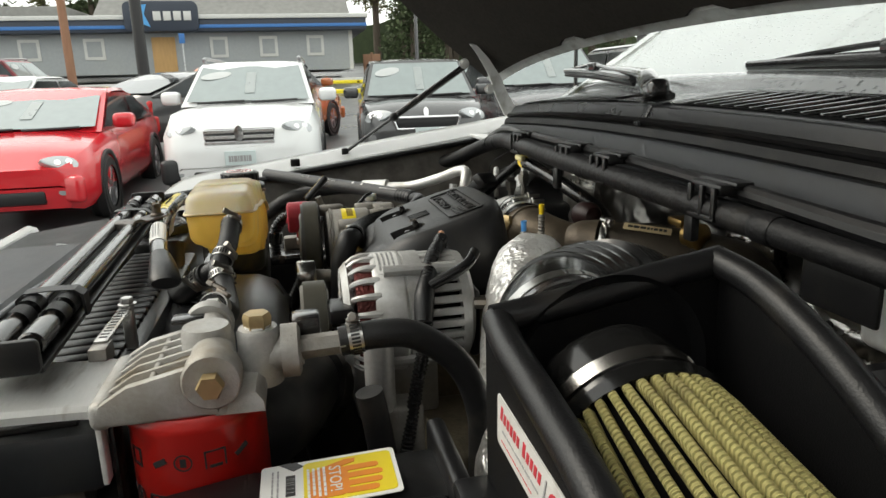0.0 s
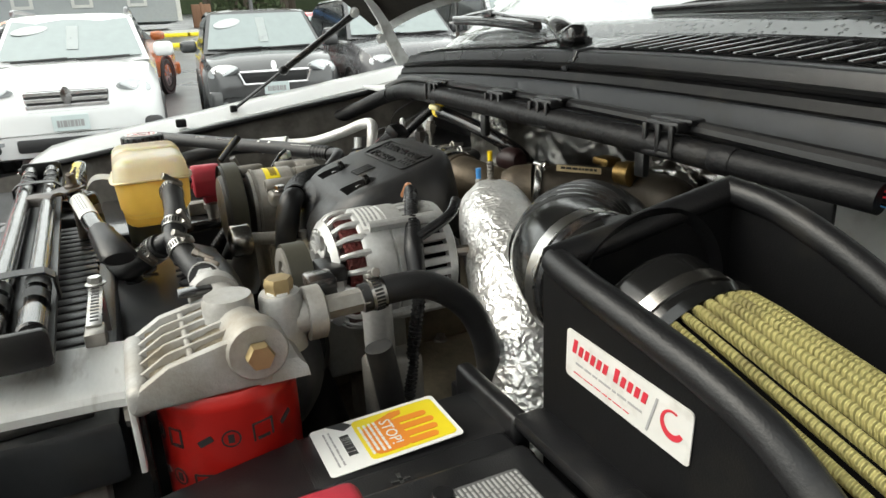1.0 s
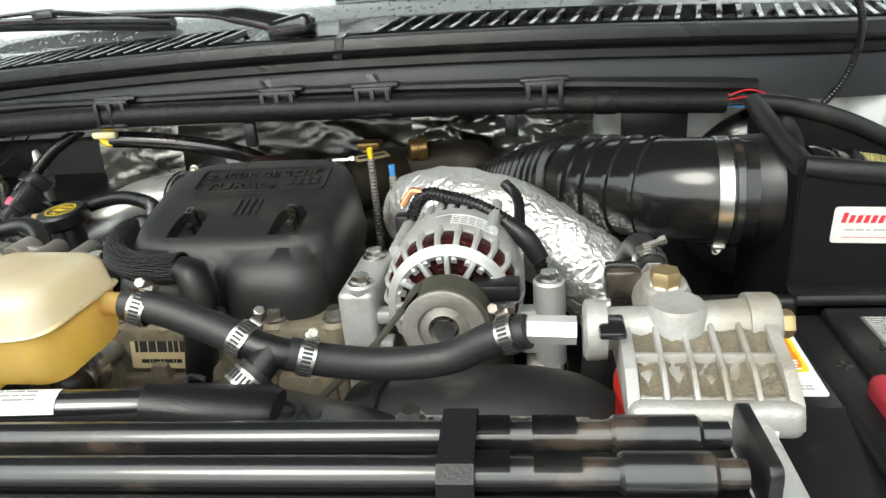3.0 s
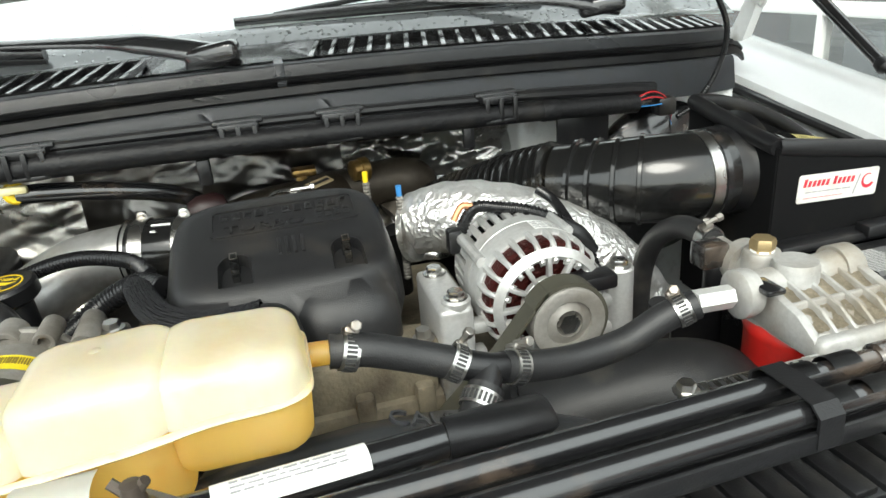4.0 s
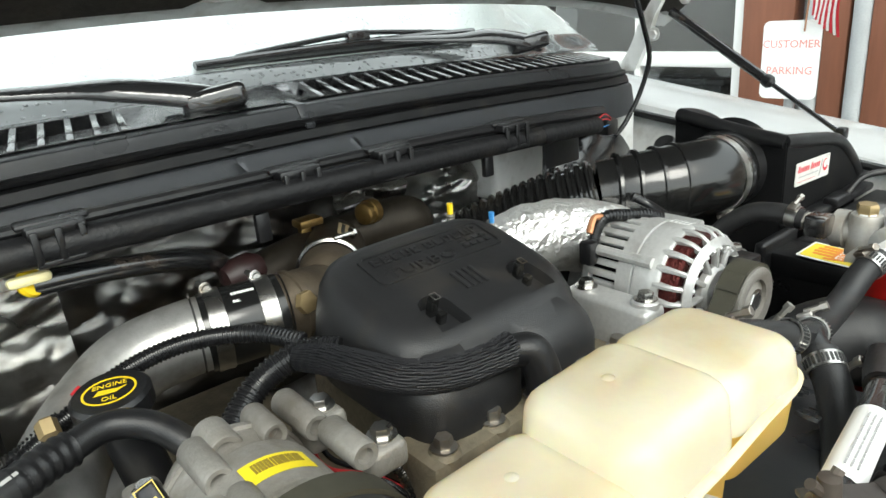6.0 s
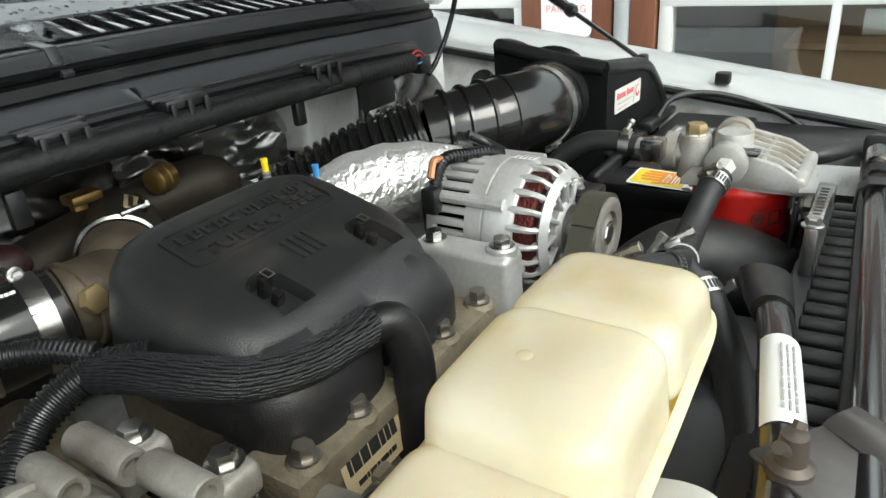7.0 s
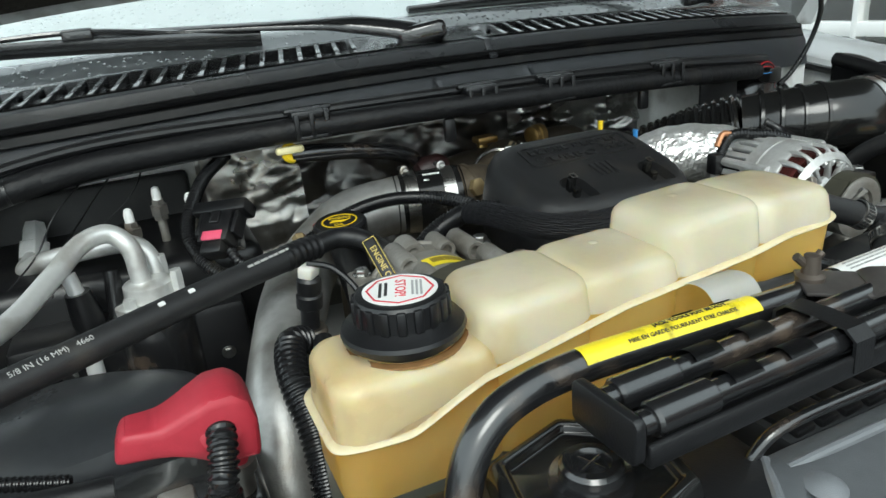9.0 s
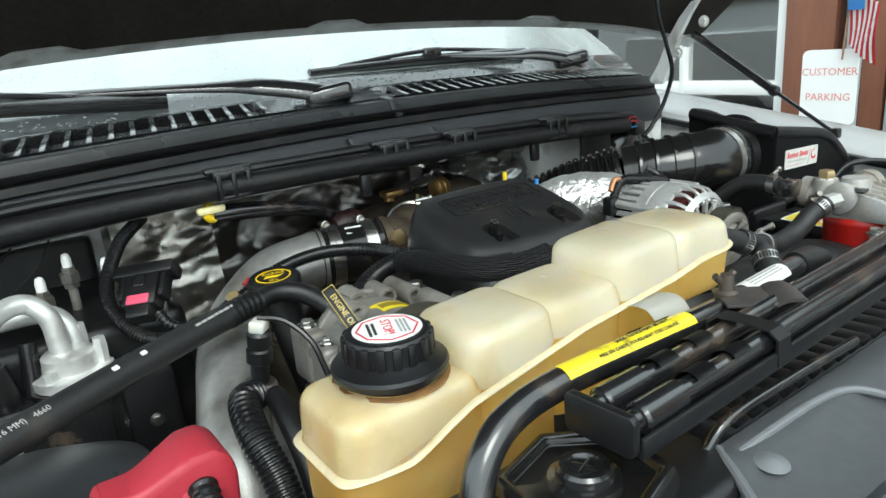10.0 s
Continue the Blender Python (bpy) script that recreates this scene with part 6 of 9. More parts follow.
# Radiator top with ribbed seal
radiator = thing("radiator", (0.08, 0.42, 0.7), "radiator with a ribbed black top rail", "radiator")
part("core", rbox((-0.095, 0.41, 0.66), (0.44, 0.455, 1.21), 0.006), dull_alu, radiator)
part("top_rail", rbox((-0.095, 0.386, 1.195), (0.45, 0.472, 1.2425), 0.006), grey_plastic, radiator)
rib = None
for i in range(26):
    x = -0.082 + i * 0.0205
    if rib is None:
        rib = mesh_of("rail_rib", rbox((-0.0086, -0.034, 0), (0.0086, 0.034, 0.006), 0.0022), black_plastic)
    ob = new("rail_rib", rib)
    ob.parent = radiator
    ob.matrix_parent_inverse = Matrix.Translation(-radiator.location)
    ob.matrix_basis = pose(x, 0.422, 1.241, 0, 0, 4)
part("lower_stand", rbox((-0.2, 0.30, 0.61), (0.35, 0.455, 0.67), 0.01), black_plastic, radiator)

# Fan shroud
shroud = thing("fan_shroud", (0.09, 0.52, 0.7), "dusty black fan shroud with moulded caution lettering", "fan shroud")
rings = []
for k in range(25):
    a = radians(200 - 220 * k / 24)
    rings.append([V((0.09 + r * 1.12 * math.cos(a), y, 0.885 + r * math.sin(a))) for y, r in ((0.462, 0.352), (0.50, 0.354), (0.56, 0.35), (0.585, 0.34), (0.60, 0.315), (0.60, 0.305), (0.462, 0.34))])
part("hood", loft(rings, cap=False), grey_plastic, shroud, sharp=50)
part("fan_hub", lathe([(0.0, 0), (0.06, 0), (0.075, 0.03), (0.075, 0.06), (0, 0.06)], at((0.09, 0.60, 0.90), (0, 1, 0)), 24), dull_alu, shroud)
part("shroud_foot", rbox((-0.25, 0.455, 0.66), (0.43, 0.50, 0.72), 0.01), black_plastic, shroud)
sm = surface((0.2, 0.522, 1.2245), (0.93, 0, -0.32), (0, 1, 0))
lettering("CAUTION", 0.022, sm @ Matrix.Translation((-0.05, 0.014, 0.003)), shroud, grey_plastic, "moulded_lettering", 0.0015)
lettering("FAN", 0.022, sm @ Matrix.Translation((-0.066, -0.018, 0.003)), shroud, grey_plastic, "moulded_lettering", 0.0015)

# Charge pipe boot below the filter
chargepipe = thing("charge_air_hose", (0.3, 0.57, 1.1), "fat dark charge air hose below the filter head", "hose")
part("hose", tube([(0.20, 0.625, 1.14), (0.245, 0.612, 1.168), (0.30, 0.60, 1.182), (0.345, 0.585, 1.19), (0.375, 0.56, 1.192), (0.385, 0.51, 1.18), (0.385, 0.45, 1.14)], [0.036, 0.04, 0.042, 0.043, 0.044, 0.042, 0.042], 28), hose_rubber, chargepipe)
part("boot_end", lathe([(0.042, -0.02), (0.047, -0.016), (0.047, 0.016), (0.042, 0.02)], at((0.23, 0.617, 1.16), (0.05, -0.02, 0.03)), 28), rubber, chargepipe)
part("lower_elbow", tube([(0.21, 0.62, 1.145), (0.2, 0.64, 1.09), (0.22, 0.66, 1.0)], 0.035, 20), rubber, chargepipe)

# Hose from the filter fitting down behind
ret = thing("return_hose", (0.43, 0.75, 1.1), "black rubber return hose looping down from the filter", "hose")
part("hose", tube([(0.433, 0.645, 1.277), (0.433, 0.675, 1.28), (0.43, 0.705, 1.274), (0.426, 0.738, 1.246), (0.425, 0.755, 1.205), (0.424, 0.757, 1.15), (0.42, 0.75, 1.05)], 0.0112, 18), hose_rubber, ret)
clamp((0.433, 0.657, 1.279), (0, 1, 0.1), 0.0115, ret, turn=70)
ret.location.z += 0.007
part("vertical_pipe", tube([(0.395, 0.668, 1.222), (0.395, 0.672, 1.2), (0.392, 0.68, 1.15), (0.38, 0.70, 1.08)], 0.012, 16), hose_rubber, ret)

# ---- driver's side battery ----
batt = thing("battery", (0.66, 0.57, 0.95), "black battery with a red terminal cap and labels", "battery", "batteries")
part("case", rbox((0.548, 0.41, 0.98), (0.805, 0.70, 1.213), 0.008, 3), black_plastic, batt)
bm = rbox((0.546, 0.408, 1.205), (0.807, 0.702, 1.219), 0.006, 3)
rbox((0.575, 0.585, 1.214), (0.80, 0.70, 1.2265), 0.005, 3, bm=bm)
part("lid", bm, black_plastic, batt)
tray = thing("battery_tray", (0.6, 0.55, 0.66), "black plastic battery tray and side cover", "tray")
bm = rbox((0.4885, 0.57, 1.19), (0.549, 0.706, 1.2175), 0.003, 2)
loft([[V((x, y, z)) for x, z in ((0.4915, 1.18), (0.4915, 1.198 + 0.15 * (y - 0.44)), (0.50, 1.2 + 0.13 * (y - 0.44)), (0.549, 1.2 + 0.13 * (y - 0.44)), (0.549, 1.18))] for y in (0.42, 0.5, 0.575)], bm=bm)
rbox((0.47, 0.702, 1.195), (0.56, 0.716, 1.232), 0.005, 3, bm=bm)
part("side_cover", bm, black_plastic, tray)
part("cover_wall", rbox((0.4915, 0.42, 0.98), (0.497, 0.706, 1.198), 0.003), black_plastic, tray)
part("cover_wall", rbox((0.44, 0.712, 1.0), (0.56, 0.72, 1.2), 0.003), black_plastic, tray)
part("base", rbox((0.48, 0.4, 0.64), (0.82, 0.72, 0.985), 0.01), black_plastic, tray)
bm = rbox((0.566, 0.535, 1.204), (0.628, 0.592, 1.234), 0.008, 3)
cap2 = part("terminal_cap", bm, red_plastic, batt, "red plastic terminal cap with small holes")
for dx, dy in ((-0.012, -0.01), (0.012, -0.01), (0, 0), (-0.012, 0.01), (0.012, 0.01)):
    part("vent_hole", lathe([(0.0026, 0), (0.0026, 0.0006), (0, 0.0006)], at((0.598 + dx, 0.564 + dy, 1.2338)), 10), black_ink, cap2)
bl = surface((0.66, 0.653, 1.2265), (0.92, -0.0, 0), (0, 1, 0))
blab = part("safety_label", panel(0.125, 0.055, bl, 0.0006), mat("dark_grey_label", (0.12, 0.12, 0.12), 0.35, grain=0.1), batt, "grey printed safety label")
lettering("DANGER", 0.0085, bl @ Matrix.Translation((0.035, 0.018, 0.0006)), batt, white_label, "lettering", 0.0002)
bars(bl @ Matrix.Translation((-0.035, 0.004, 0.0006)), blab, grey_print, 15, 0.05, 0.046, 31, fill=0.42)
bars(bl @ Matrix.Translation((0.03, -0.012, 0.0006)), blab, grey_print, 9, 0.055, 0.028, 32, fill=0.42)
bm = bmesh.new()
for px, py in ((0.565, 0.62), (0.58, 0.61)):
    rbox((px - 0.006, py - 0.0012, 1.219), (px + 0.006, py + 0.0012, 1.2195), 0, bm=bm)
    rbox((px - 0.0012, py - 0.006, 1.219), (px + 0.0012, py + 0.006, 1.2195), 0, bm=bm)
part("polarity_sign", bm, black_ink, batt)
part("vent_plug", lathe([(0.0, 0.003), (0.006, 0.003), (0.008, 0)], at((0.60, 0.632, 1.2262)), 16), black_paint, batt)
part("cable", tube([(0.70, 0.705, 1.235), (0.735, 0.69, 1.262), (0.775, 0.64, 1.262), (0.80, 0.56, 1.235), (0.81, 0.48, 1.18)], 0.0045, 12), rubber, batt)
part("cable", tube([(0.6, 0.53, 1.225), (0.62, 0.48, 1.235), (0.7, 0.44, 1.225), (0.79, 0.42, 1.15)], 0.01, 12), rubber, batt)
sm = surface((0.5155, 0.629, 1.2195), (1, 0.0, 0.0), (0, 1, 0.035))
stick = part("hand_sticker", panel(0.055, 0.091, sm, 0.0006, 0.003), white_label, tray, "white and yellow warning sticker with a torn corner")
part("yellow_field", panel(0.048, 0.060, sm @ Matrix.Translation((0, 0.0125, 0.0005)), 0.0004, 0.004), yellow_label, stick)
bm = bmesh.new()
hm = sm @ Matrix.Translation((0, 0.011, 0.0009))
for x, h in ((-0.009, 0.024), (0.0, 0.026), (0.009, 0.025), (0.0175, 0.022)):
    prism([(px + x, py + h / 2 - 0.002) for px, py in rrect(0.0062, h, 0.003)], hm, 0.0003, bm=bm)
prism([(px + 0.004, py - 0.012) for px, py in rrect(0.034, 0.026, 0.006)], hm, 0.00032, bm=bm)
prism([(-0.014, -0.018), (-0.021, 0.0), (-0.0205, 0.007), (-0.016, 0.006), (-0.012, -0.006)], hm, 0.00034, bm=bm)
part("hand_sign", bm, orange_ink, stick)
lettering("STOP!", 0.0115, sm @ Matrix.Translation((0.001, 0.003, 0.0013)), stick, white_label, "lettering", 0.0002)
bars(sm @ Matrix.Translation((0.002, -0.009, 0.0013)), stick, white_label, 4, 0.034, 0.014, 41, fill=0.5, thick=0.0002)
bars(sm @ Matrix.Translation((0.0, -0.026, 0.0005)), stick, black_ink, 1, 0.024, 0.009, 42, fill=0.7, thick=0.0003)
bars(sm @ Matrix.Translation((0.0, -0.036, 0.0005)), stick, grey_ink, 2, 0.04, 0.007, 43, fill=0.35, thick=0.0003)
part("torn_corner", prism([(-0.0275, -0.022), (-0.021, -0.017), (-0.017, -0.024), (-0.0275, -0.034)], sm @ Matrix.Translation((0, 0, 0.0005)), 0.0004), black_plastic, stick)

# Strap that ties the tray's end to the filter's plate
strap = thing("perforated_strap", (0.34, 0.462, 1.2665), "bright perforated steel strap on a small tab", "strap")
part("tab", rbox((0.366, 0.455, 1.2665), (0.39, 0.469, 1.2815), 0.002), worn_steel, strap)
part("band", rbox((0.278, 0.4565, 1.2815), (0.376, 0.4675, 1.2832), 0.0006), steel, strap)
for k in range(12):
    part("slot", rbox((0.284 + k * 0.0074, 0.459, 1.2831), (0.2868 + k * 0.0074, 0.465, 1.2836), 0), black_ink, strap)
part("tie_screw", hexbolt((0.282, 0.462, 1.2832), (0, 0, 1), 0.0055, 0.007), steel, strap)
part("foot", rbox((0.279, 0.457, 1.24), (0.289, 0.467, 1.282), 0.002), steel, strap)

# ---- cowl harness ----
harness = thing("cowl_harness", (0.1, 1.0, 1.3), "thick black taped wiring harness along the cowl", "cable harness")
main = [(-0.83, 0.80, 1.215), (-0.76, 0.91, 1.25), (-0.68, 1.0, 1.29), (-0.59, 1.045, 1.325), (-0.48, 1.052, 1.346), (-0.35, 1.03, 1.356), (-0.2, 1.006, 1.361), (-0.05, 0.996, 1.361), (0.116, 0.992, 1.358), (0.28, 1.0, 1.352), (0.443, 1.012, 1.343), (0.57, 1.028, 1.333)]
part("conduit", tube(main, [0.0155, 0.0155, 0.016, 0.016, 0.016, 0.0157, 0.015, 0.0145, 0.014, 0.0134, 0.013, 0.013], 18, 8), harness_tape, harness)
for x in (-0.5, -0.36, -0.1, 0.1, 0.43):
    i = next(k for k in range(len(main)) if main[k][0] > x)
    a, b = V(main[i - 1]), V(main[i])
    p = a.lerp(b, (x - a.x) / (b.x - a.x))
    part("tape_wrap", lathe([(0.0138, -0.012), (0.0144, -0.010), (0.0144, 0.010), (0.0138, 0.012)], at(p, b - a), 20), harness_tape, harness)
for x in (-0.55, -0.42):
    part("tie_wrap", lathe([(0.0138, -0.002), (0.0158, -0.002), (0.0158, 0.002), (0.0138, 0.002)], at((x, 1.05, 1.335 + 0.1 * (x + 0.55)), (1, 0, 0.1)), 20), black_plastic, harness)
part("upper_cable", tube([(-0.62, 1.07, 1.345), (-0.45, 1.055, 1.372), (-0.2, 1.02, 1.3785), (0.1, 1.012, 1.3775), (0.36, 1.02, 1.368), (0.53, 1.035, 1.355), (0.61, 1.05, 1.347)], [0.0065, 0.0065, 0.0065, 0.0065, 0.008, 0.0095, 0.009], 10, 8), black_plastic, harness)
for x, y, z in ((-0.205, 1.008, 1.374), (0.028, 1.0, 1.374), (0.150, 0.998, 1.3725), (0.357, 1.008, 1.366)):
    bm = rbox((x - 0.024, y - 0.012, z - 0.002), (x + 0.024, y + 0.024, z + 0.009), 0.003)
    for dx in (-0.019, 0.0, 0.019):
        rbox((x + dx - 0.003, y - 0.0165, z - 0.024), (x + dx + 0.003, y - 0.0125, z + 0.006), 0.001, bm=bm)
    rbox((x - 0.022, y - 0.0165, z - 0.026), (x + 0.022, y - 0.0125, z - 0.021), 0.001, bm=bm)
    part("harness_clip", bm, black_plastic, harness, "ladder-shaped black clip")
    part("clip_top", rbox((x - 0.03, y + 0.0, z + 0.005), (x + 0.03, y + 0.02, z + 0.0115), 0.003), black_plastic, harness)
for x, y, z in ((-0.02, 1.0, 1.335), (0.315, 1.012, 1.33)):
    part("lower_tab", rbox((x - 0.008, y - 0.006, z - 0.022), (x + 0.008, y + 0.004, z + 0.01), 0.003), black_plastic, harness)
part("mount_plate", rbox((0.45, 1.03, 1.285), (0.53, 1.036, 1.33), 0.003), black_plastic, harness)
part("mount_hook", tube([(0.455, 1.035, 1.30), (0.45, 1.03, 1.272), (0.468, 1.028, 1.262), (0.485, 1.033, 1.275)], 0.0035, 8), black_plastic, harness)
for k, (mt, dz) in enumerate(((wire_red, 0.005), (wire_red, 0.001), (wire_blue, -0.005), (loom_plastic, 0.003), (loom_plastic, -0.004))):
    part("loose_wire", tube([(0.565, 1.028, 1.333 + dz), (0.60, 1.035, 1.335 + dz * 2), (0.63, 1.045, 1.325 + dz), (0.645, 1.055, 1.30 - 0.006 * k)], 0.001, 6), mt, harness)
part("wire_plug", rbox((0.615, 1.04, 1.305), (0.645, 1.065, 1.332), 0.005), black_plastic, harness)

hoodwire = thing("hood_lamp_cable", (0.68, 1.06, 1.3), "thin black cable looping up to the hood", "cable")
part("cable", tube([(0.655, 1.055, 1.298), (0.69, 1.06, 1.315), (0.715, 1.05, 1.36), (0.712, 1.03, 1.42), (0.682, 1.022, 1.475), (0.648, 1.015, 1.53), (0.63, 1.01, 1.62)], 0.0045, 10, 8, 0.004, 0.0006), loom_plastic, hoodwire)

# ---- charge pipe with clamps, silver ----
cac = thing("charge_pipe", (-0.2, 0.9, 1.1), "polished aluminium charge pipe with band clamps", "pipe")
part("pipe", tube([(-0.085, 0.965, 1.251), (-0.13, 0.975, 1.249), (-0.18, 0.978, 1.241), (-0.225, 0.955, 1.222), (-0.262, 0.91, 1.208), (-0.288, 0.85, 1.2), (-0.31, 0.79, 1.19), (-0.33, 0.735, 1.165), (-0.343, 0.69, 1.12), (-0.35, 0.65, 1.03)], [0.037] * 6 + [0.035] * 4, 32, 10), pipe_alu, cac)
part("silicone_sleeve", tube([(-0.11, 0.972, 1.25), (-0.075, 0.963, 1.251), (-0.035, 0.955, 1.252)], 0.0395, 32), gloss_black, cac, "black printed silicone sleeve")
part("bronze_elbow", tube([(-0.04, 0.957, 1.252), (-0.01, 0.958, 1.252), (0.015, 0.975, 1.245), (0.03, 1.0, 1.235)], [0.036, 0.035, 0.034, 0.034], 28), elbow_iron, cac)
part("elbow_lip", lathe([(0.0355, -0.003), (0.0385, -0.002), (0.0385, 0.002), (0.0355, 0.003)], at((-0.022, 0.957, 1.252), (0.98, 0.1, 0)), 32, cap=False), elbow_iron, cac)
part("maroon_cover", lathe([(0.0, -0.026), (0.014, -0.023), (0.02, -0.01), (0.02, 0.012), (0.013, 0.023), (0.0, 0.026)], at((-0.03, 1.05, 1.268), (1, 0.1, 0.1)), 20), maroon, cac)
for x, y in ((-0.098, 0.969), (-0.05, 0.959)):
    b = part("band_clamp", lathe([(0.040, -0.008), (0.0412, -0.008), (0.0412, 0.008), (0.040, 0.008)], at((x, y, 1.2505), (0.97, -0.22, 0)), 36, cap=False), steel, cac, "broad bright steel band clamp")
    bm = tube([(x, y + 0.012, 1.291), (x, y + 0.03, 1.2905)], 0.003, 8)
    hexbolt((x, y + 0.012, 1.291), (0, -1, 0), 0.0042, 0.005, bm=bm)
    rbox((x - 0.006, y + 0.012, 1.284), (x + 0.006, y + 0.015, 1.293), 0.0015, bm=bm)
    part("clamp_bolt", bm, steel, b)
for x in (-0.117, -0.031):
    part("wire_ring", lathe([(0.0385, -0.001), (0.0405, 0), (0.0385, 0.001)], at((x, 0.9735 if x < -0.1 else 0.9555, 1.2505), (0.97, -0.22, 0)), 36, cap=False), black_paint, cac)
part("brass_sensor", lathe([(0.009, 0), (0.009, 0.01), (0.012, 0.011), (0.012, 0.018), (0.007, 0.02)], at((-0.027, 0.935, 1.264), (0.3, -0.9, 0.2)), 6), brass, cac)
bars(surface((-0.075, 0.9445, 1.286), (0.97, -0.22, 0), (0.2, 0.75, 0.55)), cac, white_label, 2, 0.022, 0.018, 51, "sleeve_print", 0.3, 0.0004)

brake = thing("brake_fluid_reservoir", (0.66, 0.95, 1.2), "yellowed translucent brake fluid reservoir with a black cap", "reservoir")
part("tank", rbox((0.628, 0.905, 1.2), (0.715, 0.975, 1.288), 0.014, 3), bottle_mid, brake)
part("cap", lathe([(0.0, 0), (0.016, 0.0), (0.017, 0.003), (0.017, 0.03), (0.014, 0.034), (0.0, 0.034)], at((0.636, 0.938, 1.278), (-0.5, 0, 0.85)), 28), black_plastic, brake)
part("cylinder", tube([(0.62, 0.93, 1.17), (0.62, 1.1, 1.17)], 0.024, 20), dull_alu, brake)
part("booster", lathe([(0.0, 0), (0.06, 0.0), (0.12, 0.02), (0.128, 0.03), (0.128, 0.04), (0.118, 0.05), (0.1, 0.09), (0.0, 0.1)], at((0.66, 1.08, 1.185), (0, 1, 0)), 40), black_paint, brake)
part("outlet", rbox((0.61, 0.92, 1.185), (0.64, 0.96, 1.21), 0.004), black_plastic, brake)

# ---- looms over the engine ----
looms = thing("engine_harness", (-0.1, 0.85, 1.2), "corrugated and braided engine wiring looms", "cable harness")
part("corrugated_loom", tube([(-0.30, 0.90, 1.225), (-0.25, 0.905, 1.25), (-0.2, 0.905, 1.272), (-0.15, 0.895, 1.282), (-0.1, 0.87, 1.28), (-0.075, 0.83, 1.276)], 0.0085, 14, 12, 0.0038, 0.001), loom_plastic, looms)
part("corrugated_loom", tube([(-0.19, 0.79, 1.215), (-0.155, 0.815, 1.235), (-0.12, 0.83, 1.255), (-0.085, 0.82, 1.272), (-0.06, 0.795, 1.274)], 0.012, 16, 12, 0.0045, 0.0014), loom_plastic, looms)
BP = [(-0.088, 0.815, 1.272), (-0.078, 0.785, 1.277), (-0.066, 0.75, 1.277), (-0.048, 0.72, 1.274), (-0.018, 0.702, 1.272), (0.012, 0.694, 1.274), (0.032, 0.691, 1.276)]
BR = [0.010, 0.012, 0.0126, 0.0126, 0.0124, 0.0122, 0.0134]
# Black base under the yarns paints the shade between them
sleeve = part("braided_loom", tube(BP, [r - 0.0012 for r in BR], 24, 10), gap_shade, looms, "braided black cable sleeve")


def strand(phase, turns):
    """One yarn of the braid, wound along the sleeve."""
    sp = spline(BP, 10)
    ref, out = None, []
    for i, (q, t) in enumerate(sp):
        d = (sp[min(i + 1, len(sp) - 1)][0] - sp[max(i - 1, 0)][0]).normalized()
        ref = d.orthogonal().normalized() if ref is None else (ref - ref.dot(d) * d).normalized()
        k = min(int(t), len(BR) - 2)
        r = BR[k] + (BR[k + 1] - BR[k]) * (t - k)
        a = phase + turns * 2 * math.pi * i / (len(sp) - 1)
        wob = 0.0004 * math.sin(i * 2.1 + phase * 3)
        out.append(q + (r + wob) * (math.cos(a) * ref + math.sin(a) * d.cross(ref)))
    return tube(out, 0.0011, 5, 1)


for k in range(32):
    part("yarn", strand(2 * math.pi * k / 32, 0.14), braid, sleeve)
for k in range(18):
    part("yarn", strand(2 * math.pi * (k + 0.5) / 18, -0.2), braid, sleeve)
part("down_hose", tube([(0.028, 0.692, 1.274), (0.044, 0.682, 1.272), (0.049, 0.674, 1.25), (0.045, 0.670, 1.21), (0.038, 0.671, 1.17), (0.036, 0.675, 1.1)], [0.0125, 0.0145, 0.015, 0.015, 0.0145, 0.014], 18), rubber, looms, "black rubber hose")
for k, (mt, o) in enumerate(((wire_red, 0.0), (loom_plastic, 0.006), (loom_plastic, -0.006))):
    part("thin_wire", tube([(-0.10 + o, 0.80, 1.235), (-0.105 + o, 0.77, 1.20 + o), (-0.075, 0.735 + o, 1.19), (-0.05 + o, 0.70, 1.16), (-0.03, 0.69, 1.1)], 0.0024, 6), mt, looms)
part("corrugated_loom", tube([(-0.11, 0.80, 1.22), (-0.085, 0.76, 1.21), (-0.065, 0.72, 1.2), (-0.058, 0.69, 1.15), (-0.056, 0.68, 1.08)], 0.006, 12, 8, 0.0045, 0.0012), loom_plastic, looms)
part("red_tape", tube([(-0.235, 0.917, 1.256), (-0.228, 0.919, 1.26)], 0.0092, 12), wire_red, looms)
part("loop_loom", tube([(-0.305, 1.065, 1.335), (-0.345, 1.04, 1.308), (-0.373, 0.998, 1.262), (-0.358, 0.95, 1.228), (-0.33, 0.925, 1.22), (-0.29, 0.915, 1.228), (-0.25, 0.92, 1.245)], 0.0085, 14, 12, 0.0038, 0.001), loom_plastic, looms)

# ---- oil filler, dipstick handle ----
filler = thing("oil_filler", (-0.21, 0.885, 1.1), "black oil filler cap with a yellow oval mark", "filler cap")
part("neck", tube([(-0.19, 0.85, 1.1), (-0.205, 0.875, 1.2), (-0.213, 0.888, 1.262)], 0.019, 18), black_plastic, filler)
fcap = part("cap", lathe([(0.0, 0), (0.027, 0.0), (0.030, 0.003), (0.030, 0.016), (0.027, 0.019), (0.0, 0.019)], at((-0.213, 0.888, 1.258), (-0.08, -0.1, 1)), 30), black_plastic, filler)
fm2 = at((-0.213, 0.888, 1.258), (-0.08, -0.1, 1)) @ Matrix.Translation((0, 0, 0.0191)) @ Matrix.Rotation(radians(20), 4, "Z") @ Matrix.Diagonal((0.85, 0.85, 1, 1))
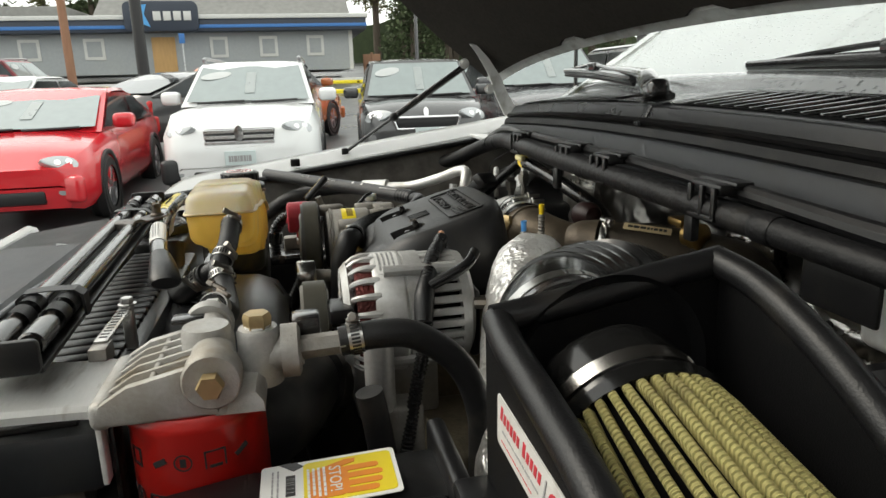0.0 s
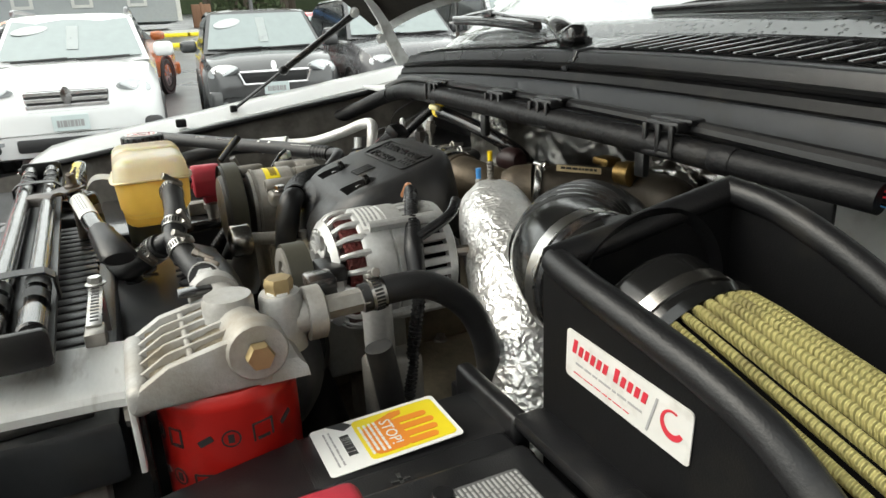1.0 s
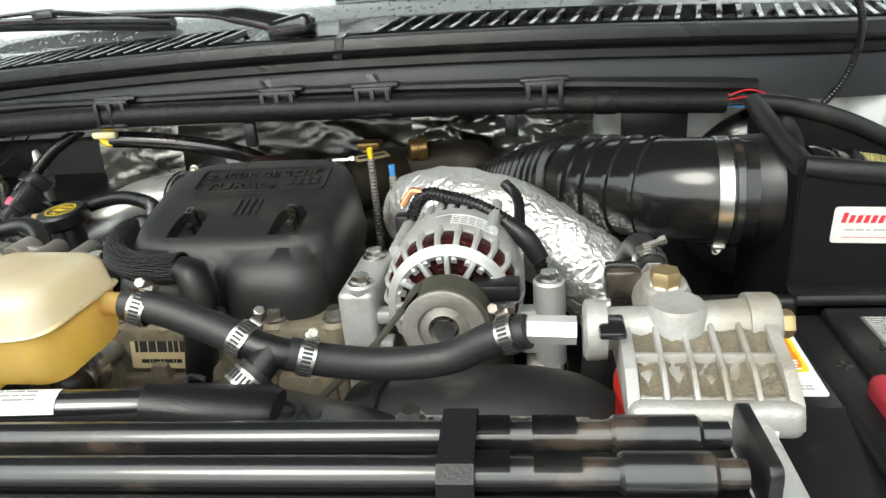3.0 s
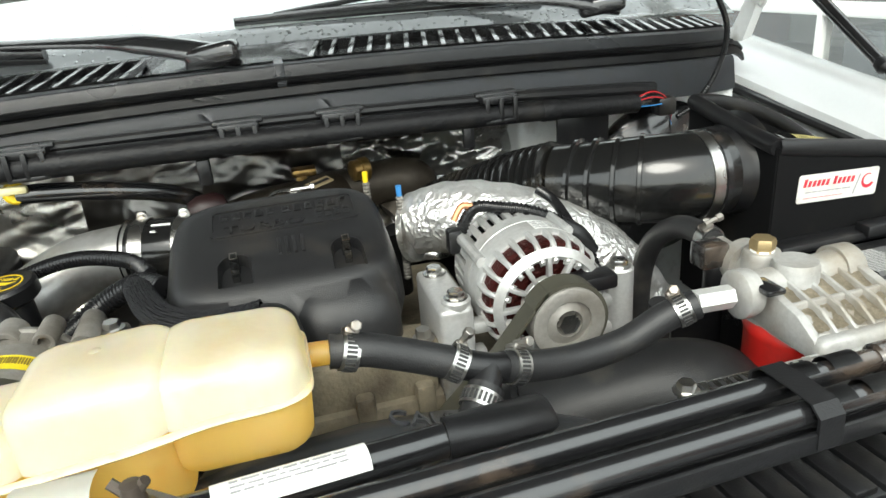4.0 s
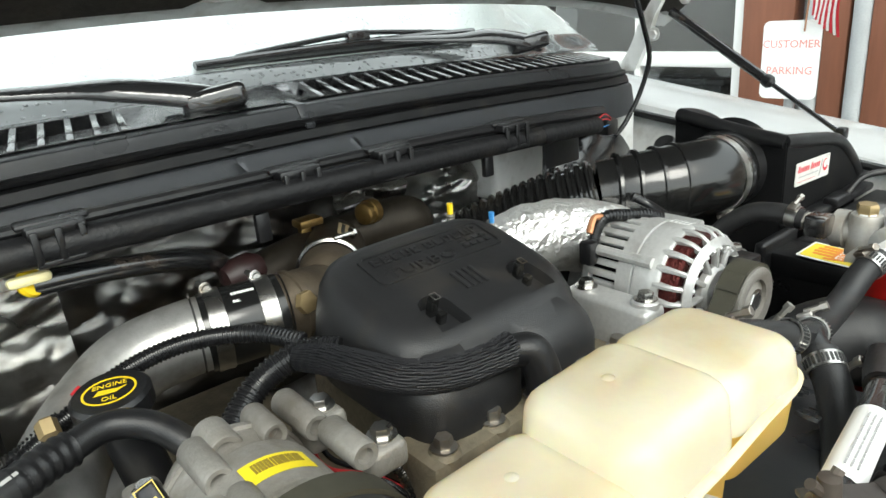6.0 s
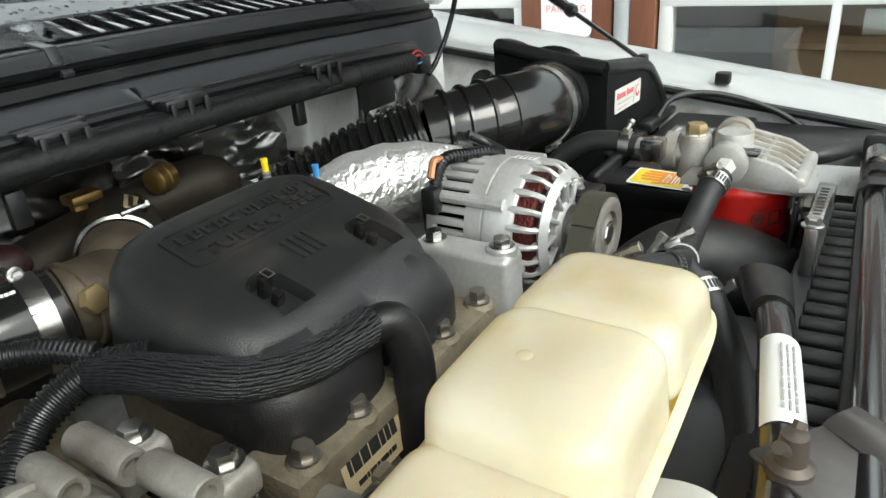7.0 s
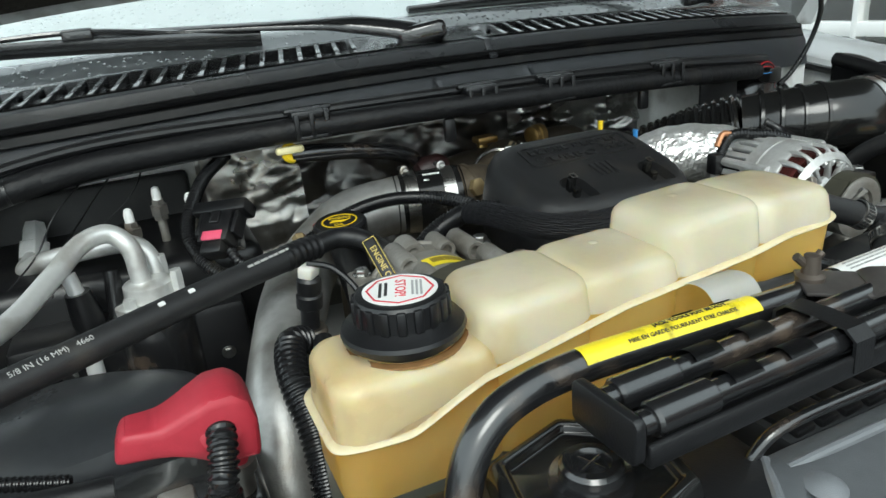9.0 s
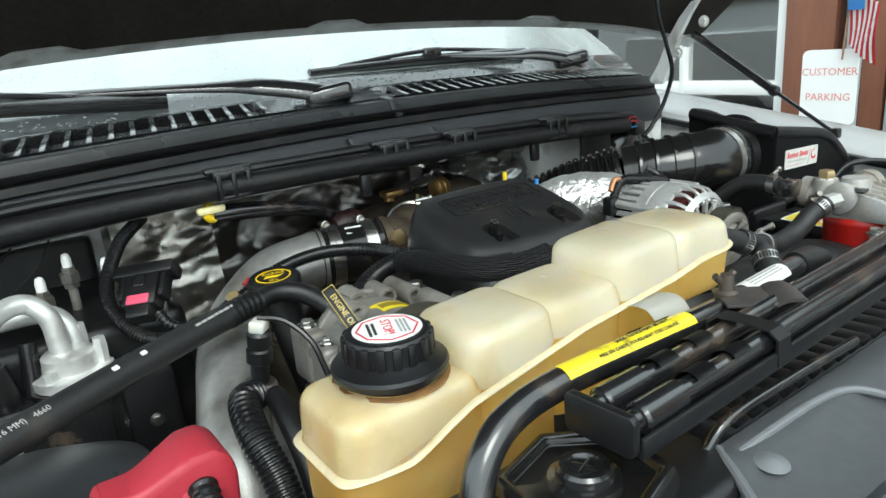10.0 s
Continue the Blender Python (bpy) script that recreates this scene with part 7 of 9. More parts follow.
part("yellow_oval", lathe([(0.0235, 0), (0.0235, 0.0004), (0.0215, 0.0004), (0.0215, 0)], fm2 @ Matrix.Diagonal((1, 0.85, 1, 1)), 30, cap=False), yellow_plastic, fcap)
lettering("ENGINE", 0.0085, fm2 @ Matrix.Translation((0, 0.009, 0)), fcap, yellow_plastic, "lettering", 0.0003)
lettering("OIL", 0.0085, fm2 @ Matrix.Translation((0, -0.0115, 0)), fcap, yellow_plastic, "lettering", 0.0003)
part("oil_can_sign", prism([(-0.013, -0.004), (0.006, -0.004), (0.015, 0.003), (0.008, 0.001), (-0.009, 0.003)], fm2, 0.0004), yellow_plastic, fcap)
filler.location += V((-0.005, -0.014, 0.0))
stick = thing("oil_dipstick", (-0.25, 0.68, 1.1), "black dipstick handle lettered in yellow", "dipstick")
dm = surface((-0.250, 0.643, 1.304), (0.16, -0.70, -0.69), (0.805, -0.19, 0.3625))
part("stem", tube([(-0.27, 0.69, 1.1), (-0.258, 0.68, 1.2), (-0.245, 0.645, 1.29)], 0.005, 10), dull_alu, stick)
part("handle", rbox((-0.026, -0.0058, -0.005), (0.026, 0.0058, 0.004), 0.003, 3, dm), black_plastic, stick)
lettering("ENGINE OIL", 0.0072, dm @ Matrix.Translation((0, 0, 0.0042)) @ Matrix.Diagonal((0.9, 1, 1, 1)), stick, faded_gold, "lettering", 0.0003)
bm = bmesh.new()
for lo, hi in (((-0.025, -0.0055, 0.004), (0.025, -0.0050, 0.0043)), ((-0.025, 0.0050, 0.004), (0.025, 0.0055, 0.0043)), ((-0.025, -0.0050, 0.004), (-0.0245, 0.0050, 0.0043)), ((0.0245, -0.0050, 0.004), (0.025, 0.0050, 0.0043))):
    rbox(lo, hi, 0, m=dm, bm=bm)
part("yellow_border", bm, faded_gold, stick)
stick.location += V((0.007, 0.010, -0.002))
tdip = thing("transmission_dipstick", (-0.233, 1.03, 1.2), "yellow ring dipstick handle on a black tube", "dipstick")
part("tube", tube([(-0.232, 1.024, 1.327), (-0.2, 1.025, 1.325), (-0.14, 1.032, 1.316), (-0.08, 1.045, 1.3), (-0.04, 1.075, 1.27), (-0.02, 1.12, 1.2)], 0.0115, 14), black_paint, tdip)
part("ring_handle", lathe([(0.003, -0.004), (0.012, -0.004), (0.0135, 0), (0.012, 0.004), (0.003, 0.004)], at((-0.233, 1.02, 1.331), (0.5, -0.8, 0.3)), 24), yellow_plastic, tdip)
part("grip", rbox((-0.252, 1.008, 1.331), (-0.216, 1.018, 1.341), 0.004), mat("pale_yellow_plastic", (0.8, 0.72, 0.4), 0.4), tdip)

# ---- air-conditioning compressor ----
comp = thing("compressor", (-0.18, 0.70, 1.1), "dull grey cast compressor with a yellow label", "compressor")
KX, KZ = -0.178, 1.221
km = lambda y: Matrix.Translation((KX, y, KZ)) @ frame_of((0, 1, 0))
bm = lathe([(0.03, 0), (0.05, 0.004), (0.054, 0.012), (0.054, 0.07), (0.05, 0.074), (0.05, 0.082), (0.053, 0.086), (0.052, 0.105), (0.045, 0.118), (0.03, 0.125), (0, 0.126)], km(0.66), 40)
part("housing", bm, dull_alu, comp, sharp=40)


def lug_tube(a, R, y0, y1, r):
    """A cast bolt tube beside the drum, open towards the pulley."""
    L = y1 - y0
    part("bolt_tube", lathe([(0.0, 0.007), (r * 0.5, 0.007), (r * 0.56, 0.0008), (r * 0.9, 0.0), (r, 0.0018), (r * 1.03, L - 0.004), (r * 0.8, L), (0, L)], at((KX + R * math.sin(radians(a)), y0, KZ + R * math.cos(radians(a))), (0, 1, 0)), 20), dull_alu, comp)


for a, R, y0, y1, r in ((-20, 0.054, 0.655, 0.693, 0.0095), (-24, 0.053, 0.713, 0.762, 0.0105), (-6, 0.047, 0.742, 0.775, 0.013), (55, 0.069, 0.732, 0.786, 0.0105), (58, 0.074, 0.68, 0.728, 0.0105), (30, 0.054, 0.735, 0.775, 0.0095), (-52, 0.057, 0.665, 0.72, 0.0095), (-78, 0.056, 0.70, 0.76, 0.0105), (150, 0.056, 0.67, 0.75, 0.0105), (215, 0.056, 0.67, 0.75, 0.0105)):
    lug_tube(a, R, y0, y1, r)
part("hex_plug", hexbolt((KX - 0.036, 0.69, KZ + 0.046), (-0.62, -0.1, 0.77), 0.0085, 0.006), dull_alu, comp)
for lo, hi in (((-0.124, 0.742, 1.23), (-0.09, 0.776, 1.2575)), ((-0.112, 0.68, 1.235), (-0.08, 0.708, 1.257)), ((-0.246, 0.702, 1.19), (-0.221, 0.735, 1.249)), ((-0.244, 0.742, 1.195), (-0.219, 0.786, 1.251))):
    part("mounting_lug", rbox(lo, hi, 0.006, 3), dull_alu, comp)
for y in (0.668, 0.752):
    part("casting_ring", lathe([(0.053, 0), (0.0558, 0.001), (0.0558, 0.0045), (0.053, 0.0055)], km(y), 40, cap=False), dull_alu, comp)
bolt((-0.103, 0.76, 1.2575), (0, 0, 1), comp, 0.0075, 0.008)
bolt((-0.092, 0.696, 1.257), (0, 0, 1), comp, 0.0075, 0.008)
bolt((-0.231, 0.766, 1.251), (0, 0, 1), comp, 0.0065, 0.007)
bolt((-0.233, 0.718, 1.249), (0, 0, 1), comp, 0.006, 0.006)
ylab = part("yellow_label", loft([[V((KX + 0.0547 * math.sin(a), y, KZ + 0.0547 * math.cos(a))) for y in (0.688, 0.71)] for a in (radians(d) for d in range(-12, 40, 4))], cap=False, closed=False), yellow_label, comp, "yellow barcode label")
bm = bmesh.new()
rng = random.Random(5)
for k in range(16):
    own = rbox((-0.0004 - rng.random() * 0.0006, 0.696, 0.0548), (0.0008, 0.706, 0.0552), 0)
    own.transform(Matrix.Translation((KX, 0, KZ)) @ Matrix.Rotation(radians(-4 + 2.2 * k), 4, "Y"))
    merged(own, bm)
part("barcode", bm, mat("faded_brown_print", (0.3, 0.22, 0.03), 0.5, grain=0.2), ylab)
cp = part("pulley", lathe([(0.03, 0.0), (0.05, -0.002), (0.052, 0.004), (0.064, 0.004), (0.066, 0.0), (0.066, 0.028), (0.05, 0.03), (0.0, 0.03)], km(0.624), 48), dark_steel, comp, "dark grooved clutch pulley")
part("clutch_face", lathe([(0, -0.004), (0.02, -0.004), (0.03, -0.001), (0.048, -0.001), (0.048, 0.004), (0, 0.004)], km(0.622), 36), dull_alu, cp)
part("drive_belt", lathe([(0.0665, 0.004), (0.0695, 0.004), (0.0695, 0.026), (0.0665, 0.026)], km(0.624), 48, cap=False), belt_rubber, comp)
part("support", rbox((-0.235, 0.67, 0.98), (-0.12, 0.80, 1.18), 0.01), block_paint, comp)

# ---- long heater hose ----
heater = thing("heater_hose", (-0.4, 0.76, 1.2), "long black heater hose printed with its size", "hose")
hp = [(-0.72, 0.555, 1.272), (-0.60, 0.628, 1.272), (-0.50, 0.685, 1.272), (-0.40, 0.744, 1.273), (-0.335, 0.781, 1.273), (-0.292, 0.805, 1.272)]
part("hose", tube(hp, 0.0126, 20, 8), hose_rubber, heater)
part("crimp_sleeve", tube([(-0.3, 0.8, 1.272), (-0.275, 0.815, 1.272), (-0.26, 0.822, 1.271)], 0.0134, 18, 8, 0.008, 0.001), rubber, heater)
part("formed_end", tube([(-0.264, 0.82, 1.271), (-0.234, 0.828, 1.273), (-0.208, 0.815, 1.267), (-0.19, 0.79, 1.25), (-0.184, 0.772, 1.225)], 0.0108, 16), rubber, heater)
part("brass_union", lathe([(0.008, 0), (0.008, 0.012), (0.006, 0.014)], at((-0.264, 0.878, 1.256), (0, 0.7, 0.6)), 6), brass, heater)
hd = (V(hp[3]) - V(hp[2])).normalized()
hn = V((0.35, -0.45, 0.82)).normalized()
lettering("5/8 IN (16 MM)   4660", 0.0068, Matrix.Translation(V((-0.4945, 0.688, 1.272)) + 0.0128 * hn) @ surface((0, 0, 0), hd, hd.cross(hn) * -1), heater, grey_print, "hose_print", 0.0002)
lettering("A/C HOSE", 0.0068, Matrix.Translation(V((-0.568, 0.6465, 1.272)) + 0.0128 * hn) @ surface((0, 0, 0), hd, hd.cross(hn) * -1), heater, grey_print, "hose_print", 0.0002)
bars(Matrix.Translation(V((-0.318, 0.7905, 1.273)) + 0.0128 * hn) @ surface((0, 0, 0), hd, hd.cross(hn) * -1), heater, grey_print, 1, 0.05, 0.0042, 61, "hose_print", 0.6, 0.0002)
for q in ((-0.39, 0.75, 1.273), (-0.415, 0.7355, 1.273)):
    part("paint_fleck", panel(0.006, 0.004, Matrix.Translation(V(q) + 0.0128 * V((0.2, -0.5, 0.84))) @ surface((0, 0, 0), hd, hd.cross(hn) * -1), 0.0006, 0.001), white_label, heater)

# ---- pressure sensor on the lower charge pipe, with its loom ----
plug = thing("pressure_sensor", (-0.29, 0.755, 1.18), "sensor plug with a pale cap on a black loom", "sensor")
part("body", lathe([(0.009, 0), (0.009, 0.02), (0.0125, 0.022), (0.0125, 0.034), (0.0105, 0.036), (0.0115, 0.04), (0.0115, 0.05), (0.009, 0.053)], at((-0.291, 0.755, 1.21), (0.1, -0.1, 1)), 20), black_plastic, plug)
part("base", lathe([(0.017, 0), (0.017, 0.006), (0.014, 0.01)], at((-0.292, 0.757, 1.2), (0.1, -0.1, 1)), 16), worn_steel, plug)
part("pale_cap", rbox((-0.009, -0.0075, 0.052), (0.009, 0.0075, 0.064), 0.003, 3, at((-0.291, 0.755, 1.21), (0.1, -0.1, 1))), milky, plug)
part("wire", tube([(-0.285, 0.75, 1.275), (-0.265, 0.735, 1.27), (-0.25, 0.715, 1.25), (-0.245, 0.70, 1.22)], 0.003, 8), loom_plastic, plug)
part("corrugated_loom", tube([(-0.298, 0.75, 1.2), (-0.315, 0.735, 1.205), (-0.322, 0.70, 1.19), (-0.318, 0.66, 1.155), (-0.322, 0.62, 1.11), (-0.33, 0.59, 1.05)], 0.0150, 18, 12, 0.0055, 0.0016), loom_plastic, plug)
part("rubber_line", tube([(-0.285, 0.74, 1.2), (-0.288, 0.70, 1.185), (-0.29, 0.66, 1.15), (-0.295, 0.63, 1.1)], 0.010, 14), rubber, plug)

plug.location.z += 0.007

# ---- connector block with a pink lock ----
block = thing("connector_block", (-0.325, 1.0, 1.2), "black wiring connector with a pink locking clip", "connector")
cm2 = surface((-0.335, 0.966, 1.2745), (0.77, -0.63, 0.11), (0, 0.85, 0.52))
bm = rbox((-0.036, 0.008, -0.012), (0.036, 0.024, 0.014), 0.003, m=cm2)
rbox((-0.02, -0.03, -0.012), (0.02, 0.01, 0.012), 0.003, m=cm2, bm=bm)
rbox((-0.014, -0.044, -0.010), (0.014, -0.028, 0.010), 0.003, m=cm2, bm=bm)
for x in (-0.026, 0.022):
    rbox((x, -0.02, -0.009), (x + 0.005, 0.012, 0.010), 0.001, m=cm2, bm=bm)
part("housing", bm, black_plastic, block)
part("pink_lock", rbox((-0.0135, -0.029, 0.0), (0.0135, -0.017, 0.0135), 0.002, 2, cm2), pink_clip, block)
part("latch", rbox((-0.006, -0.008, 0.010), (0.006, 0.008, 0.0155), 0.001, 2, cm2), black_paint, block)
part("loom", tube([(-0.335, 0.93, 1.252), (-0.327, 0.918, 1.238), (-0.3, 0.915, 1.226)], 0.006, 12, 8, 0.0045, 0.001), loom_plastic, block)
part("stay", rbox((-0.345, 0.995, 1.1), (-0.31, 1.0, 1.25), 0.002), black_paint, block)

# ---- heater case with three capped valves, refrigerant lines ----
case = thing("heater_case", (-0.5, 1.1, 0.95), "black plastic heater case on the firewall", "heater case")
part("body", rbox((-0.66, 0.99, 0.95), (-0.29, 1.222, 1.235), 0.02, 3), black_plastic, case)
part("rib", rbox((-0.58, 0.93, 0.95), (-0.33, 1.0, 1.19), 0.01, 2), black_plastic, case)
for x, y, z in ((-0.433, 1.028, 1.254), (-0.398, 1.076, 1.264), (-0.362, 1.037, 1.258)):
    valve = thing("capped_valve", (x, y, 1.235), "small valve with a white plastic cap", "valve", "white capped valves")
    part("hex_body", lathe([(0.0095, 0), (0.0095, 0.006), (0.0115, 0.007), (0.0115, 0.018), (0.008, 0.02), (0.008, 0.026)], at((x, y, z)), 6), worn_steel, valve)
    part("stem", tube([(x, y, 1.228), (x, y, z + 0.004)], 0.0055, 12), dull_alu, valve)
    part("white_cap", lathe([(0.0056, 0), (0.0058, 0.009), (0.0042, 0.0155), (0.0, 0.0175)], at((x, y, z + 0.026)), 14), white_label, valve)
lines = thing("refrigerant_line", (-0.45, 0.95, 1.2), "bare aluminium refrigerant lines bent like a swan neck", "pipe")
part("swan_neck", tube([(-0.433, 0.955, 1.19), (-0.434, 0.957, 1.235), (-0.437, 0.962, 1.268), (-0.455, 0.968, 1.287), (-0.482, 0.955, 1.285), (-0.51, 0.92, 1.268), (-0.545, 0.865, 1.25), (-0.58, 0.81, 1.246)], 0.0108, 20, 10), tube_alu, lines)
part("lower_line", tube([(-0.418, 0.975, 1.20), (-0.42, 0.985, 1.245), (-0.44, 1.0, 1.262), (-0.49, 1.02, 1.258), (-0.535, 1.04, 1.25), (-0.56, 1.07, 1.235), (-0.553, 1.12, 1.24), (-0.55, 1.15, 1.262)], 0.0108, 20, 10), tube_alu, lines)
part("crimp_ferrule", tube([(-0.575, 0.818, 1.247), (-0.605, 0.768, 1.244)], 0.0165, 20), tube_alu, lines, "crimped aluminium ferrule")
part("rubber_hose", tube([(-0.60, 0.776, 1.244), (-0.64, 0.70, 1.24), (-0.67, 0.6, 1.22), (-0.68, 0.5, 1.15)], 0.014, 18), hose_rubber, lines)
part("hex_union", lathe([(0.019, 0), (0.019, 0.022), (0.015, 0.024), (0.015, 0.04), (0.012, 0.05)], at((-0.556, 1.115, 1.232), (0.15, 0.5, 0.7)), 6), tube_alu, lines)
flange = part("flange_block", lathe([(0.040, 0), (0.040, 0.010), (0.037, 0.012), (0.028, 0.013), (0.027, 0.03), (0.025, 0.032), (0.0155, 0.034)], at((-0.428, 0.957, 1.196)), 36), tube_alu, lines, "round aluminium flange")
part("accumulator", lathe([(0.045, 0), (0.049, 0.01), (0.049, 0.182), (0.044, 0.195)], at((-0.428, 0.957, 1.0)), 36), black_paint, lines, "black cylindrical accumulator")
for dx, dy, h in ((0.031, -0.008, 0.03), (0.018, 0.026, 0.04), (-0.022, -0.024, 0.012)):
    part("flange_bolt", hexbolt((-0.428 + dx, 0.957 + dy, 1.207), (0, 0, 1), 0.007, h), tube_alu, flange)
part("service_plug", lathe([(0.009, 0), (0.009, 0.018), (0.007, 0.02)], at((-0.372, 0.94, 1.19)), 16), black_plastic, flange)
part("pale_band", lathe([(0.0095, 0), (0.0095, 0.006)], at((-0.372, 0.94, 1.196)), 16), white_label, flange)
part("pressure_switch", tube([(-0.49, 0.955, 1.15), (-0.495, 0.95, 1.2), (-0.498, 0.948, 1.235)], [0.012, 0.017, 0.013], 16), black_plastic, lines)
part("white_band", tube([(-0.493, 0.952, 1.182), (-0.4935, 0.9515, 1.188)], 0.0168, 18), white_label, lines)
part("switch_neck", tube([(-0.498, 0.948, 1.23), (-0.503, 0.952, 1.255)], 0.0085, 14), tube_alu, lines)
part("drain_hose", tube([(-0.462, 0.968, 1.245), (-0.468, 0.955, 1.19), (-0.478, 0.935, 1.13), (-0.49, 0.925, 1.09)], 0.009, 14), loom_plastic, lines)
for x, z in ((-0.525, 1.148), (-0.36, 1.128), (-0.55, 1.125)):
    part("case_screw", hexbolt((x, 0.9305, z), (0, -1, 0), 0.0055, 0.006), steel, case)
part("switch_stem", tube([(-0.50, 0.93, 1.12), (-0.498, 0.92, 1.18)], 0.009, 12), white_label, lines)
for k, sway in enumerate((0.0, 0.03, -0.015)):
    part("thin_cable", tube([(-0.40 - 0.03 * k, 1.10, 1.34), (-0.43 - 0.04 * k, 1.06 + sway, 1.30), (-0.5 - 0.02 * k, 1.02 - sway, 1.258), (-0.53 - 0.03 * k, 0.99, 1.22)], 0.0012, 6), rubber, lines)

# ---- passenger side battery with its red boot ----
batt2 = thing("battery", (-0.5, 0.58, 0.95), "black battery with a red terminal boot and heavy cables", "battery", "batteries")
part("case", rbox((-0.66, 0.44, 0.98), (-0.37, 0.70, 1.145), 0.008, 3), black_plastic, batt2)
bm = rbox((-0.662, 0.438, 1.14), (-0.368, 0.702, 1.158), 0.006, 3)
part("lid", bm, black_paint, batt2)
part("base", rbox((-0.66, 0.42, 0.64), (-0.37, 0.72, 0.985), 0.01), black_plastic, batt2)
bm = bmesh.new()
prism([(-0.466, 1.228), (-0.457, 1.251), (-0.432, 1.2485), (-0.412, 1.257), (-0.397, 1.264), (-0.381, 1.264), (-0.371, 1.255), (-0.367, 1.238), (-0.369, 1.207), (-0.4, 1.21), (-0.412, 1.219), (-0.432, 1.226)],
      Matrix.Translation((0.002, 0.652, -0.007)) @ Matrix(((1, 0, 0, 0), (0, 0, -1, 0), (0, 1, 0, 0), (0, 0, 0, 1))), 0.05, 0.006, bm)
bmesh.ops.bevel(bm, geom=[e for e in bm.edges if e.calc_length() > 0.012], offset=0.0022, segments=2, profile=0.5, affect="EDGES")
for v in bm.verts:
    k = min(1, max(0, (-0.40 - v.co.x) / 0.06))
    v.co.y = 0.624 + (v.co.y - 0.627) * (1 - 0.4 * k)
boot = part("red_boot", bm, red_plastic, batt2, "dusty red rubber terminal boot", sharp=40)
part("boot_skirt", rbox((-0.396, 0.614, 1.185), (-0.376, 0.642, 1.215), 0.007, 3), red_plastic, boot)
part("cable_grommet", lathe([(0.012, -0.002), (0.0145, 0.0), (0.0145, 0.003), (0.0125, 0.004)], at((-0.392, 0.603, 1.229), (0, -1, 0.35)), 20), red_plastic, boot)
part("heavy_cable", tube([(-0.392, 0.62, 1.23), (-0.392, 0.598, 1.229), (-0.395, 0.582, 1.215), (-0.40, 0.573, 1.187), (-0.402, 0.569, 1.06)], 0.0108, 16, 10, 0.0055, 0.0018), loom_plastic, batt2)
part("cable_tape", tube([(-0.3993, 0.5755, 1.198), (-0.4006, 0.572, 1.178)], 0.0128, 16), gloss_black, batt2)
part("cable", tube([(-0.47, 0.632, 1.19), (-0.55, 0.63, 1.2), (-0.64, 0.64, 1.195), (-0.72, 0.66, 1.16)], 0.011, 14), rubber, batt2)
part("cable", tube([(-0.5, 0.66, 1.19), (-0.58, 0.68, 1.2), (-0.68, 0.69, 1.19)], 0.006, 12, 8, 0.0045, 0.001), loom_plastic, batt2)
part("terminal_post", lathe([(0.011, 0), (0.011, 0.02), (0.015, 0.021), (0.015, 0.03), (0.009, 0.034)], at((-0.386, 0.628, 1.156)), 18), worn_steel, batt2)
part("terminal_clamp", rbox((-0.445, 0.588, 1.158), (-0.418, 0.625, 1.182), 0.004, 2), dull_alu, batt2)
part("rusty_bolt", tube([(-0.465, 0.60, 1.168), (-0.43, 0.602, 1.17)], 0.006, 12, 8, 0.004, 0.001), mat("rust", (0.3, 0.13, 0.04), 0.7, grain=0.3), batt2)
lm2 = surface((-0.50, 0.555, 1.1585), (1, 0.1, 0), (0, 1, 0))
lab2 = part("front_label", panel(0.12, 0.05, lm2, 0.0006), black_ink, batt2, "black label with a white mark and orange stripe")
part("orange_stripe", panel(0.118, 0.008, lm2 @ Matrix.Translation((0, -0.012, 0.0006)), 0.0004, 0.001), orange_ink, lab2)
bars(lm2 @ Matrix.Translation((0.015, 0.006, 0.0006)), lab2, white_label, 1, 0.07, 0.022, 71, fill=0.8)
dome = thing("vacuum_canister", (-0.5, 0.80, 1.0), "dark domed plastic canister", "canister")
part("body", lathe([(0.10, 0), (0.135, 0.01), (0.14, 0.05), (0.14, 0.12), (0.125, 0.148), (0.09, 0.162), (0.0, 0.168)], Matrix.Translation((-0.52, 0.795, 1.02)) @ Matrix.Diagonal((1, 0.62, 1, 1)), 48), grey_plastic, dome)
part("stand", rbox((-0.64, 0.74, 0.64), (-0.42, 0.85, 1.03), 0.01), black_plastic, dome)

# ---- plastic tank with a plug in front of the coolant bottle ----
tank = thing("washer_tank", (-0.21, 0.42, 1.0), "wet black plastic box with a round plug", "tank")
part("body", rbox((-0.302, 0.372, 1.0), (-0.10, 0.478, 1.214), 0.012, 3), black_plastic, tank)


def hexring(r, z, cx=-0.204, cy=0.43):
    return [V((cx + r * 1.15 * math.cos(radians(20 + 60 * k)), cy + r * math.sin(radians(20 + 60 * k)), z)) for k in range(6)]


deck = loft([hexring(0.053, 1.212), hexring(0.05, 1.226), hexring(0.046, 1.229), hexring(0.042, 1.228), hexring(0.04, 1.222), hexring(0.02, 1.222)])
bmesh.ops.bevel(deck, geom=deck.edges[:], offset=0.002, segments=2, profile=0.5, affect="EDGES")
part("raised_deck", deck, gloss_black, tank)
plug2 = part("round_plug", lathe([(0.023, 0.0), (0.022, 0.003), (0.0175, 0.004), (0.017, 0.0095), (0.015, 0.0115), (0.0105, 0.0115), (0.009, 0.008), (0.0, 0.0075)], at((-0.204, 0.43, 1.222)), 36), black_paint, tank)
for a in (0.4, 0.4 + math.pi / 2):
    part("cross_rib", rbox((-0.0085, -0.0011, 0.0075), (0.0085, 0.0011, 0.0105), 0.0008, m=at((-0.204, 0.43, 1.222)) @ Matrix.Rotation(a, 4, "Z")), black_paint, plug2)
